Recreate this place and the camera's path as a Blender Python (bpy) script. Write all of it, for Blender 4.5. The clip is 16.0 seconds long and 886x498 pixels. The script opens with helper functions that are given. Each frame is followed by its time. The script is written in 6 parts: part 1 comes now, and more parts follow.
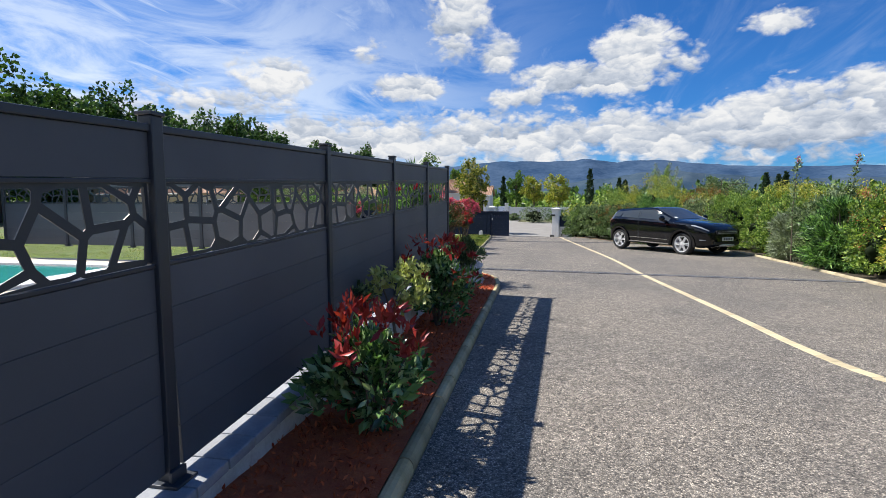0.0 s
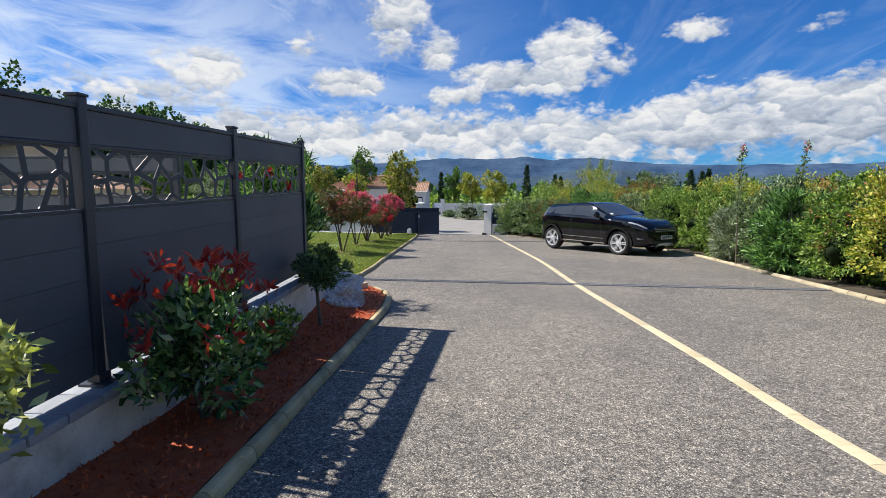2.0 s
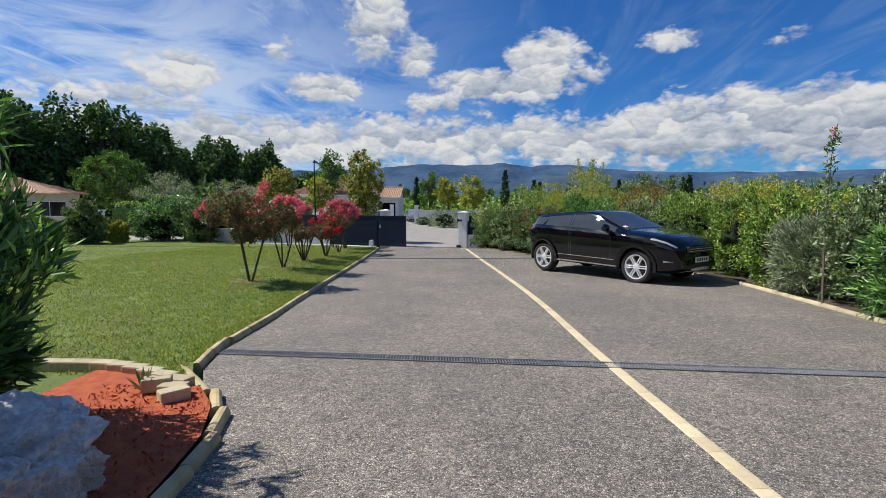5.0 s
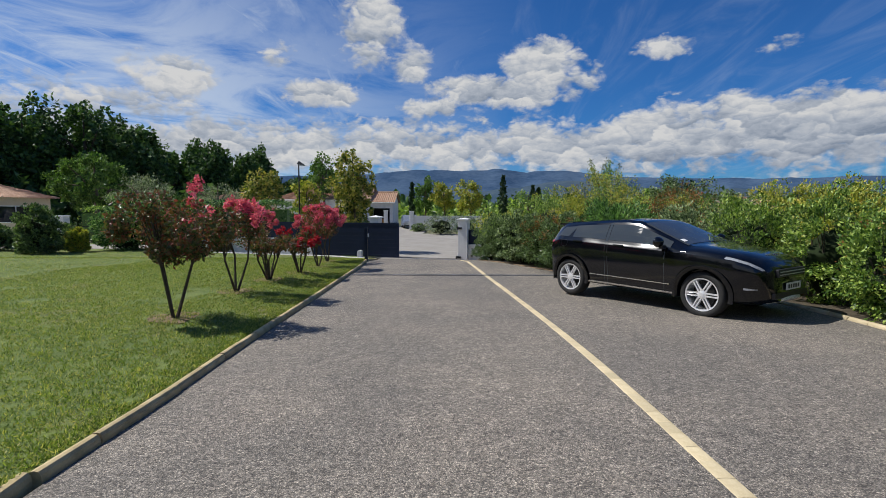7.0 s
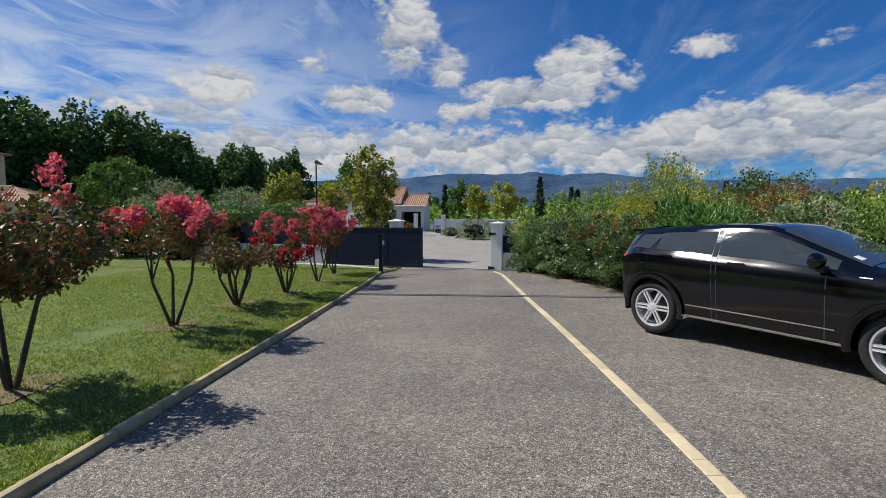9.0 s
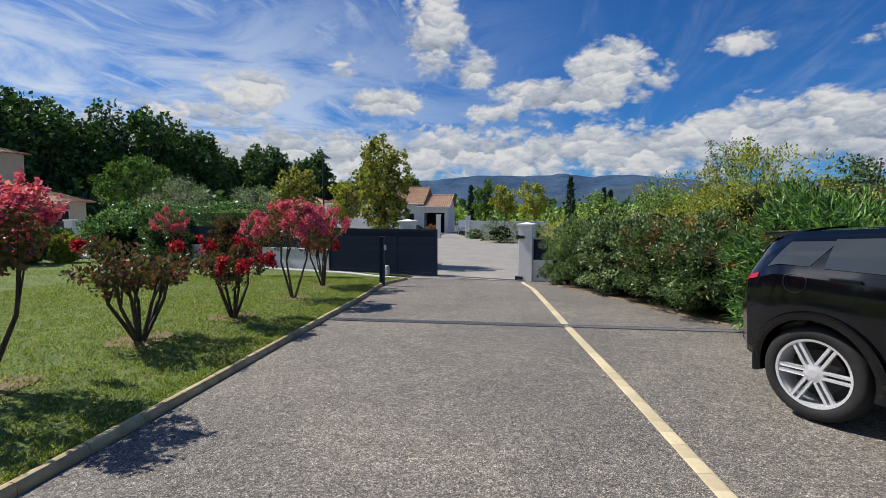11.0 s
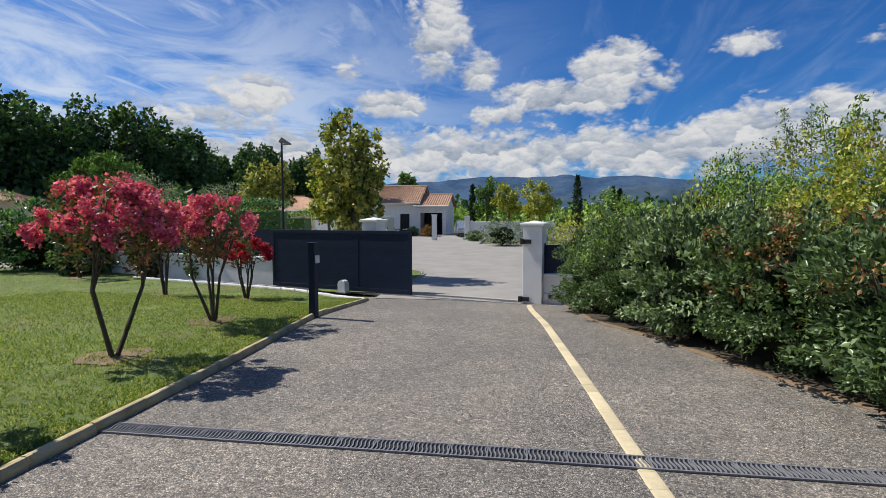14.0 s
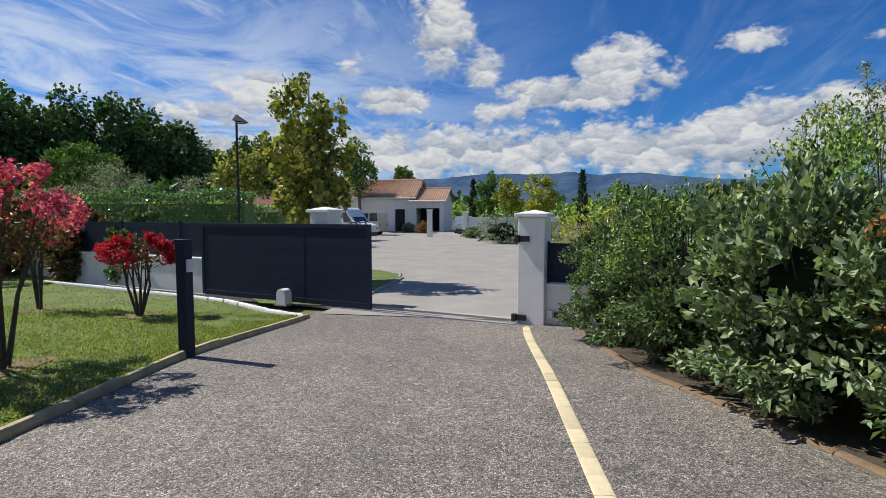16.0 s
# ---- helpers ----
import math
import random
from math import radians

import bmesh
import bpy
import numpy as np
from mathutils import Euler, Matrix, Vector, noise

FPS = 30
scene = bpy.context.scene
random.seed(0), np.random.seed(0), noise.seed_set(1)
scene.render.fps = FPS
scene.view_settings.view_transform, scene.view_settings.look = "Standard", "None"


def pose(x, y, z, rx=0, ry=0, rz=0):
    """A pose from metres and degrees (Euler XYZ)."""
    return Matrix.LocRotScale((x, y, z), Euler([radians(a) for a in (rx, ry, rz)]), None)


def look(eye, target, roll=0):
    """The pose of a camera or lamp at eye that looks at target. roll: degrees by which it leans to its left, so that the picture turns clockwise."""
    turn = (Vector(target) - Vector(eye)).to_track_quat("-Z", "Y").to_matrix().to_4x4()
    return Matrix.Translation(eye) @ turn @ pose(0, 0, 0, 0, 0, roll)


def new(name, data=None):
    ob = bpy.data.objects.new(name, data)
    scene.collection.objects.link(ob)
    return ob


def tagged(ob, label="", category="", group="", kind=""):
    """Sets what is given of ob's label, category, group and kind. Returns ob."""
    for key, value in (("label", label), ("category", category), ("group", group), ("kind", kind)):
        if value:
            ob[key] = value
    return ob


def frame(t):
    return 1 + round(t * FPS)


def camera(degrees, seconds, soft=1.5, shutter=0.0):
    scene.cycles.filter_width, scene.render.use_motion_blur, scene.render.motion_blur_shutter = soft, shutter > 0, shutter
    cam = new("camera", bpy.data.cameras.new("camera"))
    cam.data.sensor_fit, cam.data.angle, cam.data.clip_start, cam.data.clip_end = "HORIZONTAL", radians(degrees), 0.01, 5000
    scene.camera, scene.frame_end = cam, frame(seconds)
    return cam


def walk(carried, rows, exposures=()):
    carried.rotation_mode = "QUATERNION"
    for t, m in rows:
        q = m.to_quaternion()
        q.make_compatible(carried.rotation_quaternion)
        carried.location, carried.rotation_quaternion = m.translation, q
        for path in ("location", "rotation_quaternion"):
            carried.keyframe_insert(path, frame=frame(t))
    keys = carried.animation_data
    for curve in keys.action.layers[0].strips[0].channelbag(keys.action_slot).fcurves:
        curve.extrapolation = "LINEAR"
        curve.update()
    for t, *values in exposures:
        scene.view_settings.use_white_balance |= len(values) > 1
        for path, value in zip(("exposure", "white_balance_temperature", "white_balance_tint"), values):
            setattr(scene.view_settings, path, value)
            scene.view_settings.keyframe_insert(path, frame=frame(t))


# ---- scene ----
cam = camera(84.1, 16.0, soft=0.8)
PATH = [
    (0, (1.403, -7.803, 1.678), (1.035, -5.846, 1.492), 0.0),
    (0.5, (1.579, -7.293, 1.631), (1.348, -5.315, 1.444), -0.1),
    (1, (1.741, -6.721, 1.624), (1.573, -4.737, 1.437), -0.0),
    (1.5, (1.825, -6.086, 1.634), (1.678, -4.101, 1.441), -0.0),
    (2, (1.942, -5.389, 1.624), (1.807, -3.403, 1.425), -0.1),
    (2.5, (1.971, -4.675, 1.612), (1.858, -2.689, 1.411), -0.0),
    (3, (2.075, -3.99, 1.621), (1.989, -2.002, 1.417), 0.1),
    (3.5, (2.124, -3.326, 1.643), (2.054, -1.338, 1.436), 0.1),
    (4, (2.165, -2.651, 1.657), (2.106, -0.663, 1.45), 0.2),
    (4.2, (2.193, -2.402, 1.663), (2.134, -0.413, 1.466), 0.0),
    (6.3, (2.125, 0.357, 1.664), (2.098, 2.35, 1.5), 0.2),
    (6.5, (2.101, 0.627, 1.679), (2.078, 2.62, 1.519), 0.1),
    (7, (2.049, 1.296, 1.682), (2.019, 3.29, 1.529), 0.1),
    (7.5, (2.095, 1.997, 1.663), (2.043, 3.991, 1.517), 0.2),
    (8, (2.094, 2.74, 1.655), (2.006, 4.733, 1.512), 0.1),
    (8.5, (2.135, 3.487, 1.646), (2.003, 5.477, 1.505), 0.1),
    (9, (2.175, 4.261, 1.649), (2.003, 6.249, 1.511), -0.1),
    (9.2, (2.22, 4.573, 1.636), (2.026, 6.56, 1.505), -0.3),
    (11.3, (2.192, 7.632, 1.544), (1.905, 9.607, 1.415), 0.2),
    (11.5, (2.182, 7.945, 1.532), (1.893, 9.92, 1.406), 0.3),
    (12, (2.181, 8.654, 1.531), (1.888, 10.628, 1.403), 0.3),
    (12.5, (2.174, 9.339, 1.533), (1.874, 11.313, 1.408), 0.2),
    (13, (2.216, 10.046, 1.526), (1.911, 12.019, 1.402), 0.0),
    (13.5, (2.231, 10.743, 1.478), (1.927, 12.716, 1.355), -0.1),
    (14, (2.242, 11.453, 1.461), (1.944, 13.427, 1.337), -0.1),
    (14.5, (2.335, 12.177, 1.472), (2.024, 14.148, 1.341), -0.2),
    (15, (2.374, 12.923, 1.436), (2.068, 14.895, 1.303), -0.2),
    (15.5, (2.342, 13.655, 1.395), (2.045, 15.628, 1.257), -0.2),
    (16, (2.4, 14.357, 1.325), (2.089, 16.328, 1.189), 0.0),
]
walk(cam, [(t, look(eye, target, roll)) for t, eye, target, roll in PATH],
     exposures=((0, 0.52), (2.5, 0.45), (4.2, 0.34), (6.3, 0.06), (8.0, 0.01), (9.2, 0.03), (11.3, 0.13), (16, 0.18)))

# ---- sky, sun ----
SUN_TO = Vector((-1.70, 0.32, 2.03)).normalized()
sun = new("sun", bpy.data.lights.new("sun", "SUN"))
sun.data.energy, sun.data.angle, sun.data.color = 5.0, radians(0.6), (1.0, 0.96, 0.895)
sun.matrix_world = look(SUN_TO * 40, (0, 0, 0))

world = bpy.data.worlds.new("world")
scene.world = world
world.use_nodes = True


class Nodes:
    """Short hand for building a node tree."""

    def __init__(self, tree):
        self.t = tree
        tree.nodes.clear()

    def n(self, node_kind, **values):
        node = self.t.nodes.new(node_kind)
        for key, value in values.items():
            if key == "op":
                node.operation = value
            elif key == "blend":
                node.blend_type = value
            elif key == "kind":
                node.data_type = value
        return node

    def link(self, a, b):
        self.t.links.new(a, b)

    def put(self, socket, value):
        if hasattr(value, "is_linked"):
            self.link(value, socket)
        else:
            socket.default_value = value

    def math(self, op, a, b=0.0, c=0.0, clamp=False):
        node = self.n("ShaderNodeMath", op=op)
        node.use_clamp = clamp
        for k, v in enumerate((a, b, c)):
            self.put(node.inputs[k], v)
        return node.outputs[0]

    def vmath(self, op, a, b):
        node = self.n("ShaderNodeVectorMath", op=op)
        self.put(node.inputs[0], a)
        self.put(node.inputs[1], b)
        return node.outputs["Value"] if op in ("DOT_PRODUCT", "LENGTH", "DISTANCE") else node.outputs[0]

    def noise(self, vector, scale, detail=4.0, rough=0.55, distort=0.0):
        node = self.n("ShaderNodeTexNoise")
        if vector is not None:
            self.link(vector, node.inputs["Vector"])
        for key, v in (("Scale", scale), ("Detail", detail), ("Roughness", rough), ("Distortion", distort)):
            node.inputs[key].default_value = v
        return node.outputs[0]

    def ramp(self, fac, stops):
        node = self.n("ShaderNodeValToRGB")
        ramp = node.color_ramp
        while len(ramp.elements) < len(stops):
            ramp.elements.new(0.5)
        for e, (p, c) in zip(ramp.elements, stops):
            e.position = p
            e.color = (*c, 1) if len(c) == 3 else c
        self.link(fac, node.inputs[0])
        return node.outputs[0]

    def span(self, v, lo, hi, a=0.0, b=1.0, smooth=True):
        node = self.n("ShaderNodeMapRange")
        node.interpolation_type = "SMOOTHSTEP" if smooth else "LINEAR"
        self.put(node.inputs["Value"], v)
        for key, x in (("From Min", lo), ("From Max", hi), ("To Min", a), ("To Max", b)):
            node.inputs[key].default_value = x
        return node.outputs["Result"]

    def mix(self, fac, a, b, blend="MIX"):
        node = self.n("ShaderNodeMix", kind="RGBA", blend=blend)
        self.put(node.inputs[0], fac)
        for k, v in ((6, a), (7, b)):
            if not hasattr(v, "is_linked") and len(v) == 3:
                v = (*v, 1)
            self.put(node.inputs[k], v)
        return node.outputs[2]


def build_sky():
    g = Nodes(world.node_tree)
    out = g.n("ShaderNodeOutputWorld")
    sky = g.n("ShaderNodeTexSky")
    sky.sky_type, sky.sun_disc = "NISHITA", False
    sky.sun_elevation = math.asin(SUN_TO.z)
    sky.sun_rotation = math.atan2(SUN_TO.x, SUN_TO.y)
    sky.air_density, sky.dust_density, sky.ozone_density = 1.0, 0.3, 3.0
    d = g.n("ShaderNodeTexCoord").outputs["Generated"]
    sep = g.n("ShaderNodeSeparateXYZ")
    g.link(d, sep.inputs[0])
    x, y, z = sep.outputs
    # a flat cloud layer seen from below
    inv = g.math("DIVIDE", 1.0, g.math("ADD", g.math("MAXIMUM", z, 0.0), 0.10))
    comb = g.n("ShaderNodeCombineXYZ")
    g.link(g.math("MULTIPLY", x, inv), comb.inputs[0])
    g.link(g.math("MULTIPLY", y, inv), comb.inputs[1])
    layer = comb.outputs[0]
    # stretched direction for heaped clouds
    comb2 = g.n("ShaderNodeCombineXYZ")
    g.link(g.math("ARCTAN2", x, y), comb2.inputs[0])
    g.link(g.math("MULTIPLY", z, 1.7), comb2.inputs[1])
    around = comb2.outputs[0]
    billow = g.noise(around, 9.0, 7.0, 0.58, 0.3)
    fine = g.noise(around, 34.0, 5.0, 0.6)
    # rounded puffs at two sizes, on a place stirred by noise
    stir = g.n("ShaderNodeTexNoise")
    stir.inputs["Scale"].default_value, stir.inputs["Detail"].default_value = 22.0, 5.0
    g.link(around, stir.inputs["Vector"])
    half = g.n("ShaderNodeVectorMath", op="MULTIPLY")
    g.link(g.vmath("SUBTRACT", stir.outputs["Color"], (0.5, 0.5, 0.5)), half.inputs[0])
    half.inputs[1].default_value = (0.085, 0.085, 0.0)
    stirred = g.vmath("ADD", around, half.outputs[0])
    lifts, rounds = [], []
    for size in (19.0, 52.0):
        puff = g.n("ShaderNodeTexVoronoi")
        puff.voronoi_dimensions, puff.feature = "2D", "SMOOTH_F1"
        puff.inputs["Scale"].default_value, puff.inputs["Smoothness"].default_value = size, 0.35
        g.link(stirred, puff.inputs["Vector"])
        apart = g.n("ShaderNodeSeparateXYZ")
        g.link(g.vmath("SUBTRACT", stirred, puff.outputs["Position"]), apart.inputs[0])
        lifts.append(g.math("MULTIPLY", apart.outputs[1], size))
        rounds.append(g.math("SUBTRACT", 1.0, puff.outputs["Distance"]))
    shape = g.math("ADD", g.math("MULTIPLY", billow, 0.62), g.math("MULTIPLY", fine, 0.16))
    shape = g.math("ADD", shape, g.math("ADD", g.math("MULTIPLY", rounds[0], 0.12), g.math("MULTIPLY", rounds[1], 0.10)))
    # single heaps: bearing from +y to the right, height above the horizon, half sizes (radians), weight
    heaps = ((0.09, 0.232, 0.15, 0.038, 1.0), (0.175, 0.272, 0.09, 0.062, 1.0), (0.25, 0.245, 0.07, 0.042, 0.9), (-0.04, 0.205, 0.07, 0.026, 0.9),
             (-0.26, 0.222, 0.085, 0.030, 1.0), (-0.16, 0.345, 0.075, 0.09, 0.95), (-0.08, 0.285, 0.05, 0.045, 0.9), (-0.33, 0.285, 0.05, 0.03, 0.75),
             (-0.52, 0.235, 0.09, 0.045, 0.85), (0.47, 0.145, 0.24, 0.062, 1.0), (0.62, 0.155, 0.14, 0.05, 1.0), (0.40, 0.29, 0.06, 0.022, 0.75),
             (0.17, 0.44, 0.20, 0.03, 0.8), (0.58, 0.27, 0.05, 0.018, 0.7), (-0.62, 0.18, 0.2, 0.05, 0.8),
             (1.15, 0.17, 0.30, 0.07, 1.0), (-1.4, 0.25, 0.4, 0.08, 0.9), (2.3, 0.3, 0.5, 0.1, 0.9),
             (-2.4, 0.3, 0.5, 0.1, 0.9))
    heap, heap_rise, heap_sum = 0.0, 0.0, 0.0001
    bearing = g.math("ARCTAN2", x, y)
    high = g.math("ARCSINE", z)
    for bx, bz, rx, rz, weight in heaps:
        dx = g.math("DIVIDE", g.math("SUBTRACT", bearing, bx), rx)
        dz = g.math("DIVIDE", g.math("SUBTRACT", high, bz), rz)
        rr = g.math("ADD", g.math("MULTIPLY", dx, dx), g.math("MULTIPLY", dz, dz))
        lump = g.math("MULTIPLY", g.math("SUBTRACT", 1.0, g.math("MULTIPLY", rr, 0.5), clamp=True), weight)
        heap_rise = g.math("ADD", heap_rise, g.math("MULTIPLY", lump, dz))
        heap_sum = g.math("ADD", heap_sum, lump)
        heap = lump if heap == 0.0 else g.math("MAXIMUM", heap, lump)
    heaped = g.span(g.math("ADD", g.math("MULTIPLY", heap, 0.52), shape), 0.78, 0.95)
    # a bank of cloud low over the hills
    bank = g.math("SUBTRACT", 1.0, g.math("DIVIDE", g.math("ABSOLUTE", g.math("SUBTRACT", high, 0.120)), 0.115), clamp=True)
    banked = g.span(g.math("ADD", g.math("MULTIPLY", bank, 0.42), shape), 0.70, 0.86)
    # thin streaks high up
    turn = g.n("ShaderNodeMapping")
    turn.inputs["Rotation"].default_value = (0, 0, radians(-28))
    turn.inputs["Scale"].default_value = (2.6, 0.7, 1)
    g.link(layer, turn.inputs[0])
    streak = g.noise(turn.outputs[0], 1.3, 7.0, 0.60, 1.6)
    side = g.span(bearing, 0.25, -0.75)
    thin = g.math("MULTIPLY", g.span(streak, 0.42, 0.86), g.math("ADD", g.math("MULTIPLY", side, 1.0), 0.14))
    veil = g.math("MULTIPLY", g.math("MULTIPLY", side, g.span(high, 0.62, 0.12)), g.span(g.noise(layer, 1.3, 8.0, 0.62, 0.6), 0.34, 0.60, 0.0, 0.9))
    cover = g.math("MAXIMUM", heaped, banked)
    thin = g.math("MAXIMUM", thin, veil)
    # bases greyer than tops
    tone = g.math("ADD", g.math("MULTIPLY", lifts[0], 0.40), g.math("MULTIPLY", lifts[1], 0.14))
    tone = g.math("ADD", tone, g.math("ADD", g.math("MULTIPLY", g.math("SUBTRACT", fine, 0.5), 0.55), g.math("MULTIPLY", g.math("SUBTRACT", billow, 0.5), 0.8)))
    tone = g.math("ADD", tone, g.math("MULTIPLY", g.math("DIVIDE", heap_rise, g.math("ADD", heap_sum, 0.15)), 0.20))
    white = g.ramp(g.math("ADD", tone, g.math("ADD", 0.56, g.span(bearing, 0.25, 0.7, 0.0, -0.10))), ((0.10, (0.32, 0.39, 0.51)), (0.45, (0.60, 0.66, 0.76)), (0.80, (0.97, 0.975, 0.98))))
    hue = g.mix(1.0, sky.outputs[0], (0.36, 0.98, 1.78), "MULTIPLY")
    blue = g.n("ShaderNodeBackground")
    g.link(hue, blue.inputs[0])
    blue.inputs[1].default_value = 0.0485
    cloud = g.n("ShaderNodeBackground")
    g.link(white, cloud.inputs[0])
    cloud.inputs[1].default_value = 0.64
    wisps = g.n("ShaderNodeBackground")
    wisps.inputs[0].default_value = (0.78, 0.87, 0.98, 1)
    wisps.inputs[1].default_value = 0.76
    m1 = g.n("ShaderNodeMixShader")
    g.link(thin, m1.inputs[0])
    g.link(blue.outputs[0], m1.inputs[1])
    g.link(wisps.outputs[0], m1.inputs[2])
    m2 = g.n("ShaderNodeMixShader")
    g.link(g.math("MULTIPLY", cover, g.span(high, -0.02, 0.03)), m2.inputs[0])
    g.link(m1.outputs[0], m2.inputs[1])
    g.link(cloud.outputs[0], m2.inputs[2])
    g.link(m2.outputs[0], out.inputs[0])


build_sky()


# ---- materials ----
def surface(name, a, b, rough=0.8, scale=6.0, fine=60.0, bump=0.3, depth=0.004, metal=0.0, spread=0.10, coat=0.0, spec=0.5, stain=None):
    """Two tones mixed at a coarse and a fine scale, with relief; pieces of one kind differ a little."""
    m = bpy.data.materials.new(name)
    m.use_nodes = True
    g = Nodes(m.node_tree)
    out, p = g.n("ShaderNodeOutputMaterial"), g.n("ShaderNodeBsdfPrincipled")
    at = g.n("ShaderNodeTexCoord").outputs["Object"]
    own = g.n("ShaderNodeObjectInfo").outputs["Random"]
    coarse, small = g.noise(at, scale, 5.0), g.noise(at, fine, 3.0, 0.6)
    fac = g.span(g.math("ADD", g.math("MULTIPLY", coarse, 0.65), g.math("MULTIPLY", small, 0.35)), 0.32, 0.68)
    col = g.mix(fac, a, b)
    if stain:
        col = g.mix(g.span(g.noise(at, scale * 0.35, 6.0, 0.65), 0.50, 0.72, 0.0, 0.75), col, stain)
    col = g.mix(1.0, col, g.ramp(own, ((0.0, (1 - spread,) * 3), (1.0, (1 + spread,) * 3))), "MULTIPLY")
    g.link(col, p.inputs["Base Color"])
    p.inputs["Metallic"].default_value = metal
    p.inputs["Specular IOR Level"].default_value = spec
    p.inputs["Coat Weight"].default_value = coat
    p.inputs["Coat Roughness"].default_value = 0.03
    g.link(g.span(small, 0.3, 0.7, max(rough - 0.1, 0.02), min(rough + 0.1, 1.0)), p.inputs["Roughness"])
    if bump:
        bu = g.n("ShaderNodeBump")
        bu.inputs["Strength"].default_value, bu.inputs["Distance"].default_value = bump, depth
        g.link(g.math("ADD", g.math("MULTIPLY", coarse, 0.5), small), bu.inputs["Height"])
        g.link(bu.outputs[0], p.inputs["Normal"])
    g.link(p.outputs[0], out.inputs[0])
    return m


def leafage(name, tones, rough=0.45, through_light=0.28, spec=0.36):
    """Leaves: each takes one of the tones; light passes through them in part."""
    m = bpy.data.materials.new(name)
    m.use_nodes = True
    g = Nodes(m.node_tree)
    out, p, tr, mx = (g.n(k) for k in ("ShaderNodeOutputMaterial", "ShaderNodeBsdfPrincipled", "ShaderNodeBsdfTranslucent", "ShaderNodeMixShader"))
    own = g.n("ShaderNodeNewGeometry").outputs["Random Per Island"]
    k = len(tones) - 1
    col = g.ramp(own, tuple((i / k, tuple(v * (0.66 + 0.78 * i / k) for v in c)) for i, c in enumerate(tones)))
    g.link(col, p.inputs["Base Color"])
    p.inputs["Roughness"].default_value = rough
    p.inputs["Specular IOR Level"].default_value = spec
    g.link(g.mix(1.0, col, (1.0, 1.15, 0.5), "MULTIPLY"), tr.inputs[0])
    mx.inputs[0].default_value = through_light
    g.link(p.outputs[0], mx.inputs[1])
    g.link(tr.outputs[0], mx.inputs[2])
    g.link(mx.outputs[0], out.inputs[0])
    return m


def aggregate(name):
    """Driveway of rolled gravel in binder: stones of several greys and browns."""
    m = bpy.data.materials.new(name)
    m.use_nodes = True
    g = Nodes(m.node_tree)
    out, p = g.n("ShaderNodeOutputMaterial"), g.n("ShaderNodeBsdfPrincipled")
    at = g.n("ShaderNodeTexCoord").outputs["Object"]
    v = g.n("ShaderNodeTexVoronoi")
    v.inputs["Scale"].default_value = 122.0
    g.link(at, v.inputs["Vector"])
    sep = g.n("ShaderNodeSeparateColor")
    g.link(v.outputs["Color"], sep.inputs[0])
    stone = g.ramp(sep.outputs[0], ((0.0, (0.05, 0.045, 0.04)), (0.28, (0.235, 0.209, 0.177)), (0.7, (0.385, 0.342, 0.286)), (1.0, (0.62, 0.556, 0.47))))
    gap = g.span(v.outputs["Distance"], 0.28, 0.62)
    col = g.mix(g.math("MULTIPLY", gap, 0.75), stone, (0.10, 0.096, 0.09))
    wear = g.span(g.noise(at, 0.55, 6.0, 0.6), 0.36, 0.66)
    mottled = g.span(g.noise(at, 7.0, 4.0, 0.6), 0.3, 0.7)
    col = g.mix(1.0, col, g.mix(wear, (0.80, 0.80, 0.80), (1.06, 1.035, 1.0)), "MULTIPLY")
    col = g.mix(1.0, col, g.mix(mottled, (0.88, 0.88, 0.88), (1.10, 1.10, 1.10)), "MULTIPLY")
    big = g.n("ShaderNodeTexVoronoi")
    big.inputs["Scale"].default_value = 64.0
    g.link(g.vmath("ADD", at, (3.1, 1.7, 0.0)), big.inputs["Vector"])
    lump = g.n("ShaderNodeSeparateColor")
    g.link(big.outputs["Color"], lump.inputs[0])
    col = g.mix(1.0, col, g.ramp(lump.outputs[0], ((0.0, (0.52, 0.51, 0.50)), (0.30, (0.86, 0.85, 0.84)), (0.75, (1.08, 1.07, 1.06)), (1.0, (1.50, 1.47, 1.43)))), "MULTIPLY")
    crumbs = g.span(g.noise(at, 19.0, 5.0, 0.75), 0.36, 0.64)
    col = g.mix(1.0, col, g.mix(crumbs, (0.86, 0.86, 0.86), (1.14, 1.14, 1.13)), "MULTIPLY")
    g.link(col, p.inputs["Base Color"])
    p.inputs["Roughness"].default_value = 0.85
    bu = g.n("ShaderNodeBump")
    bu.inputs["Strength"].default_value, bu.inputs["Distance"].default_value = 0.9, 0.004
    g.link(g.math("SUBTRACT", 1.0, v.outputs["Distance"]), bu.inputs["Height"])
    g.link(bu.outputs[0], p.inputs["Normal"])
    g.link(p.outputs[0], out.inputs[0])
    return m


def plain_glass(name, tint=(0.9, 0.95, 0.95), rough=0.02):
    m = bpy.data.materials.new(name)
    m.use_nodes = True
    g = Nodes(m.node_tree)
    out, p = g.n("ShaderNodeOutputMaterial"), g.n("ShaderNodeBsdfPrincipled")
    p.inputs["Base Color"].default_value = (*tint, 1)
    p.inputs["Roughness"].default_value = rough
    p.inputs["Specular IOR Level"].default_value = 0.6
    p.inputs["Transmission Weight"].default_value = 0.0
    g.link(p.outputs[0], out.inputs[0])
    return m


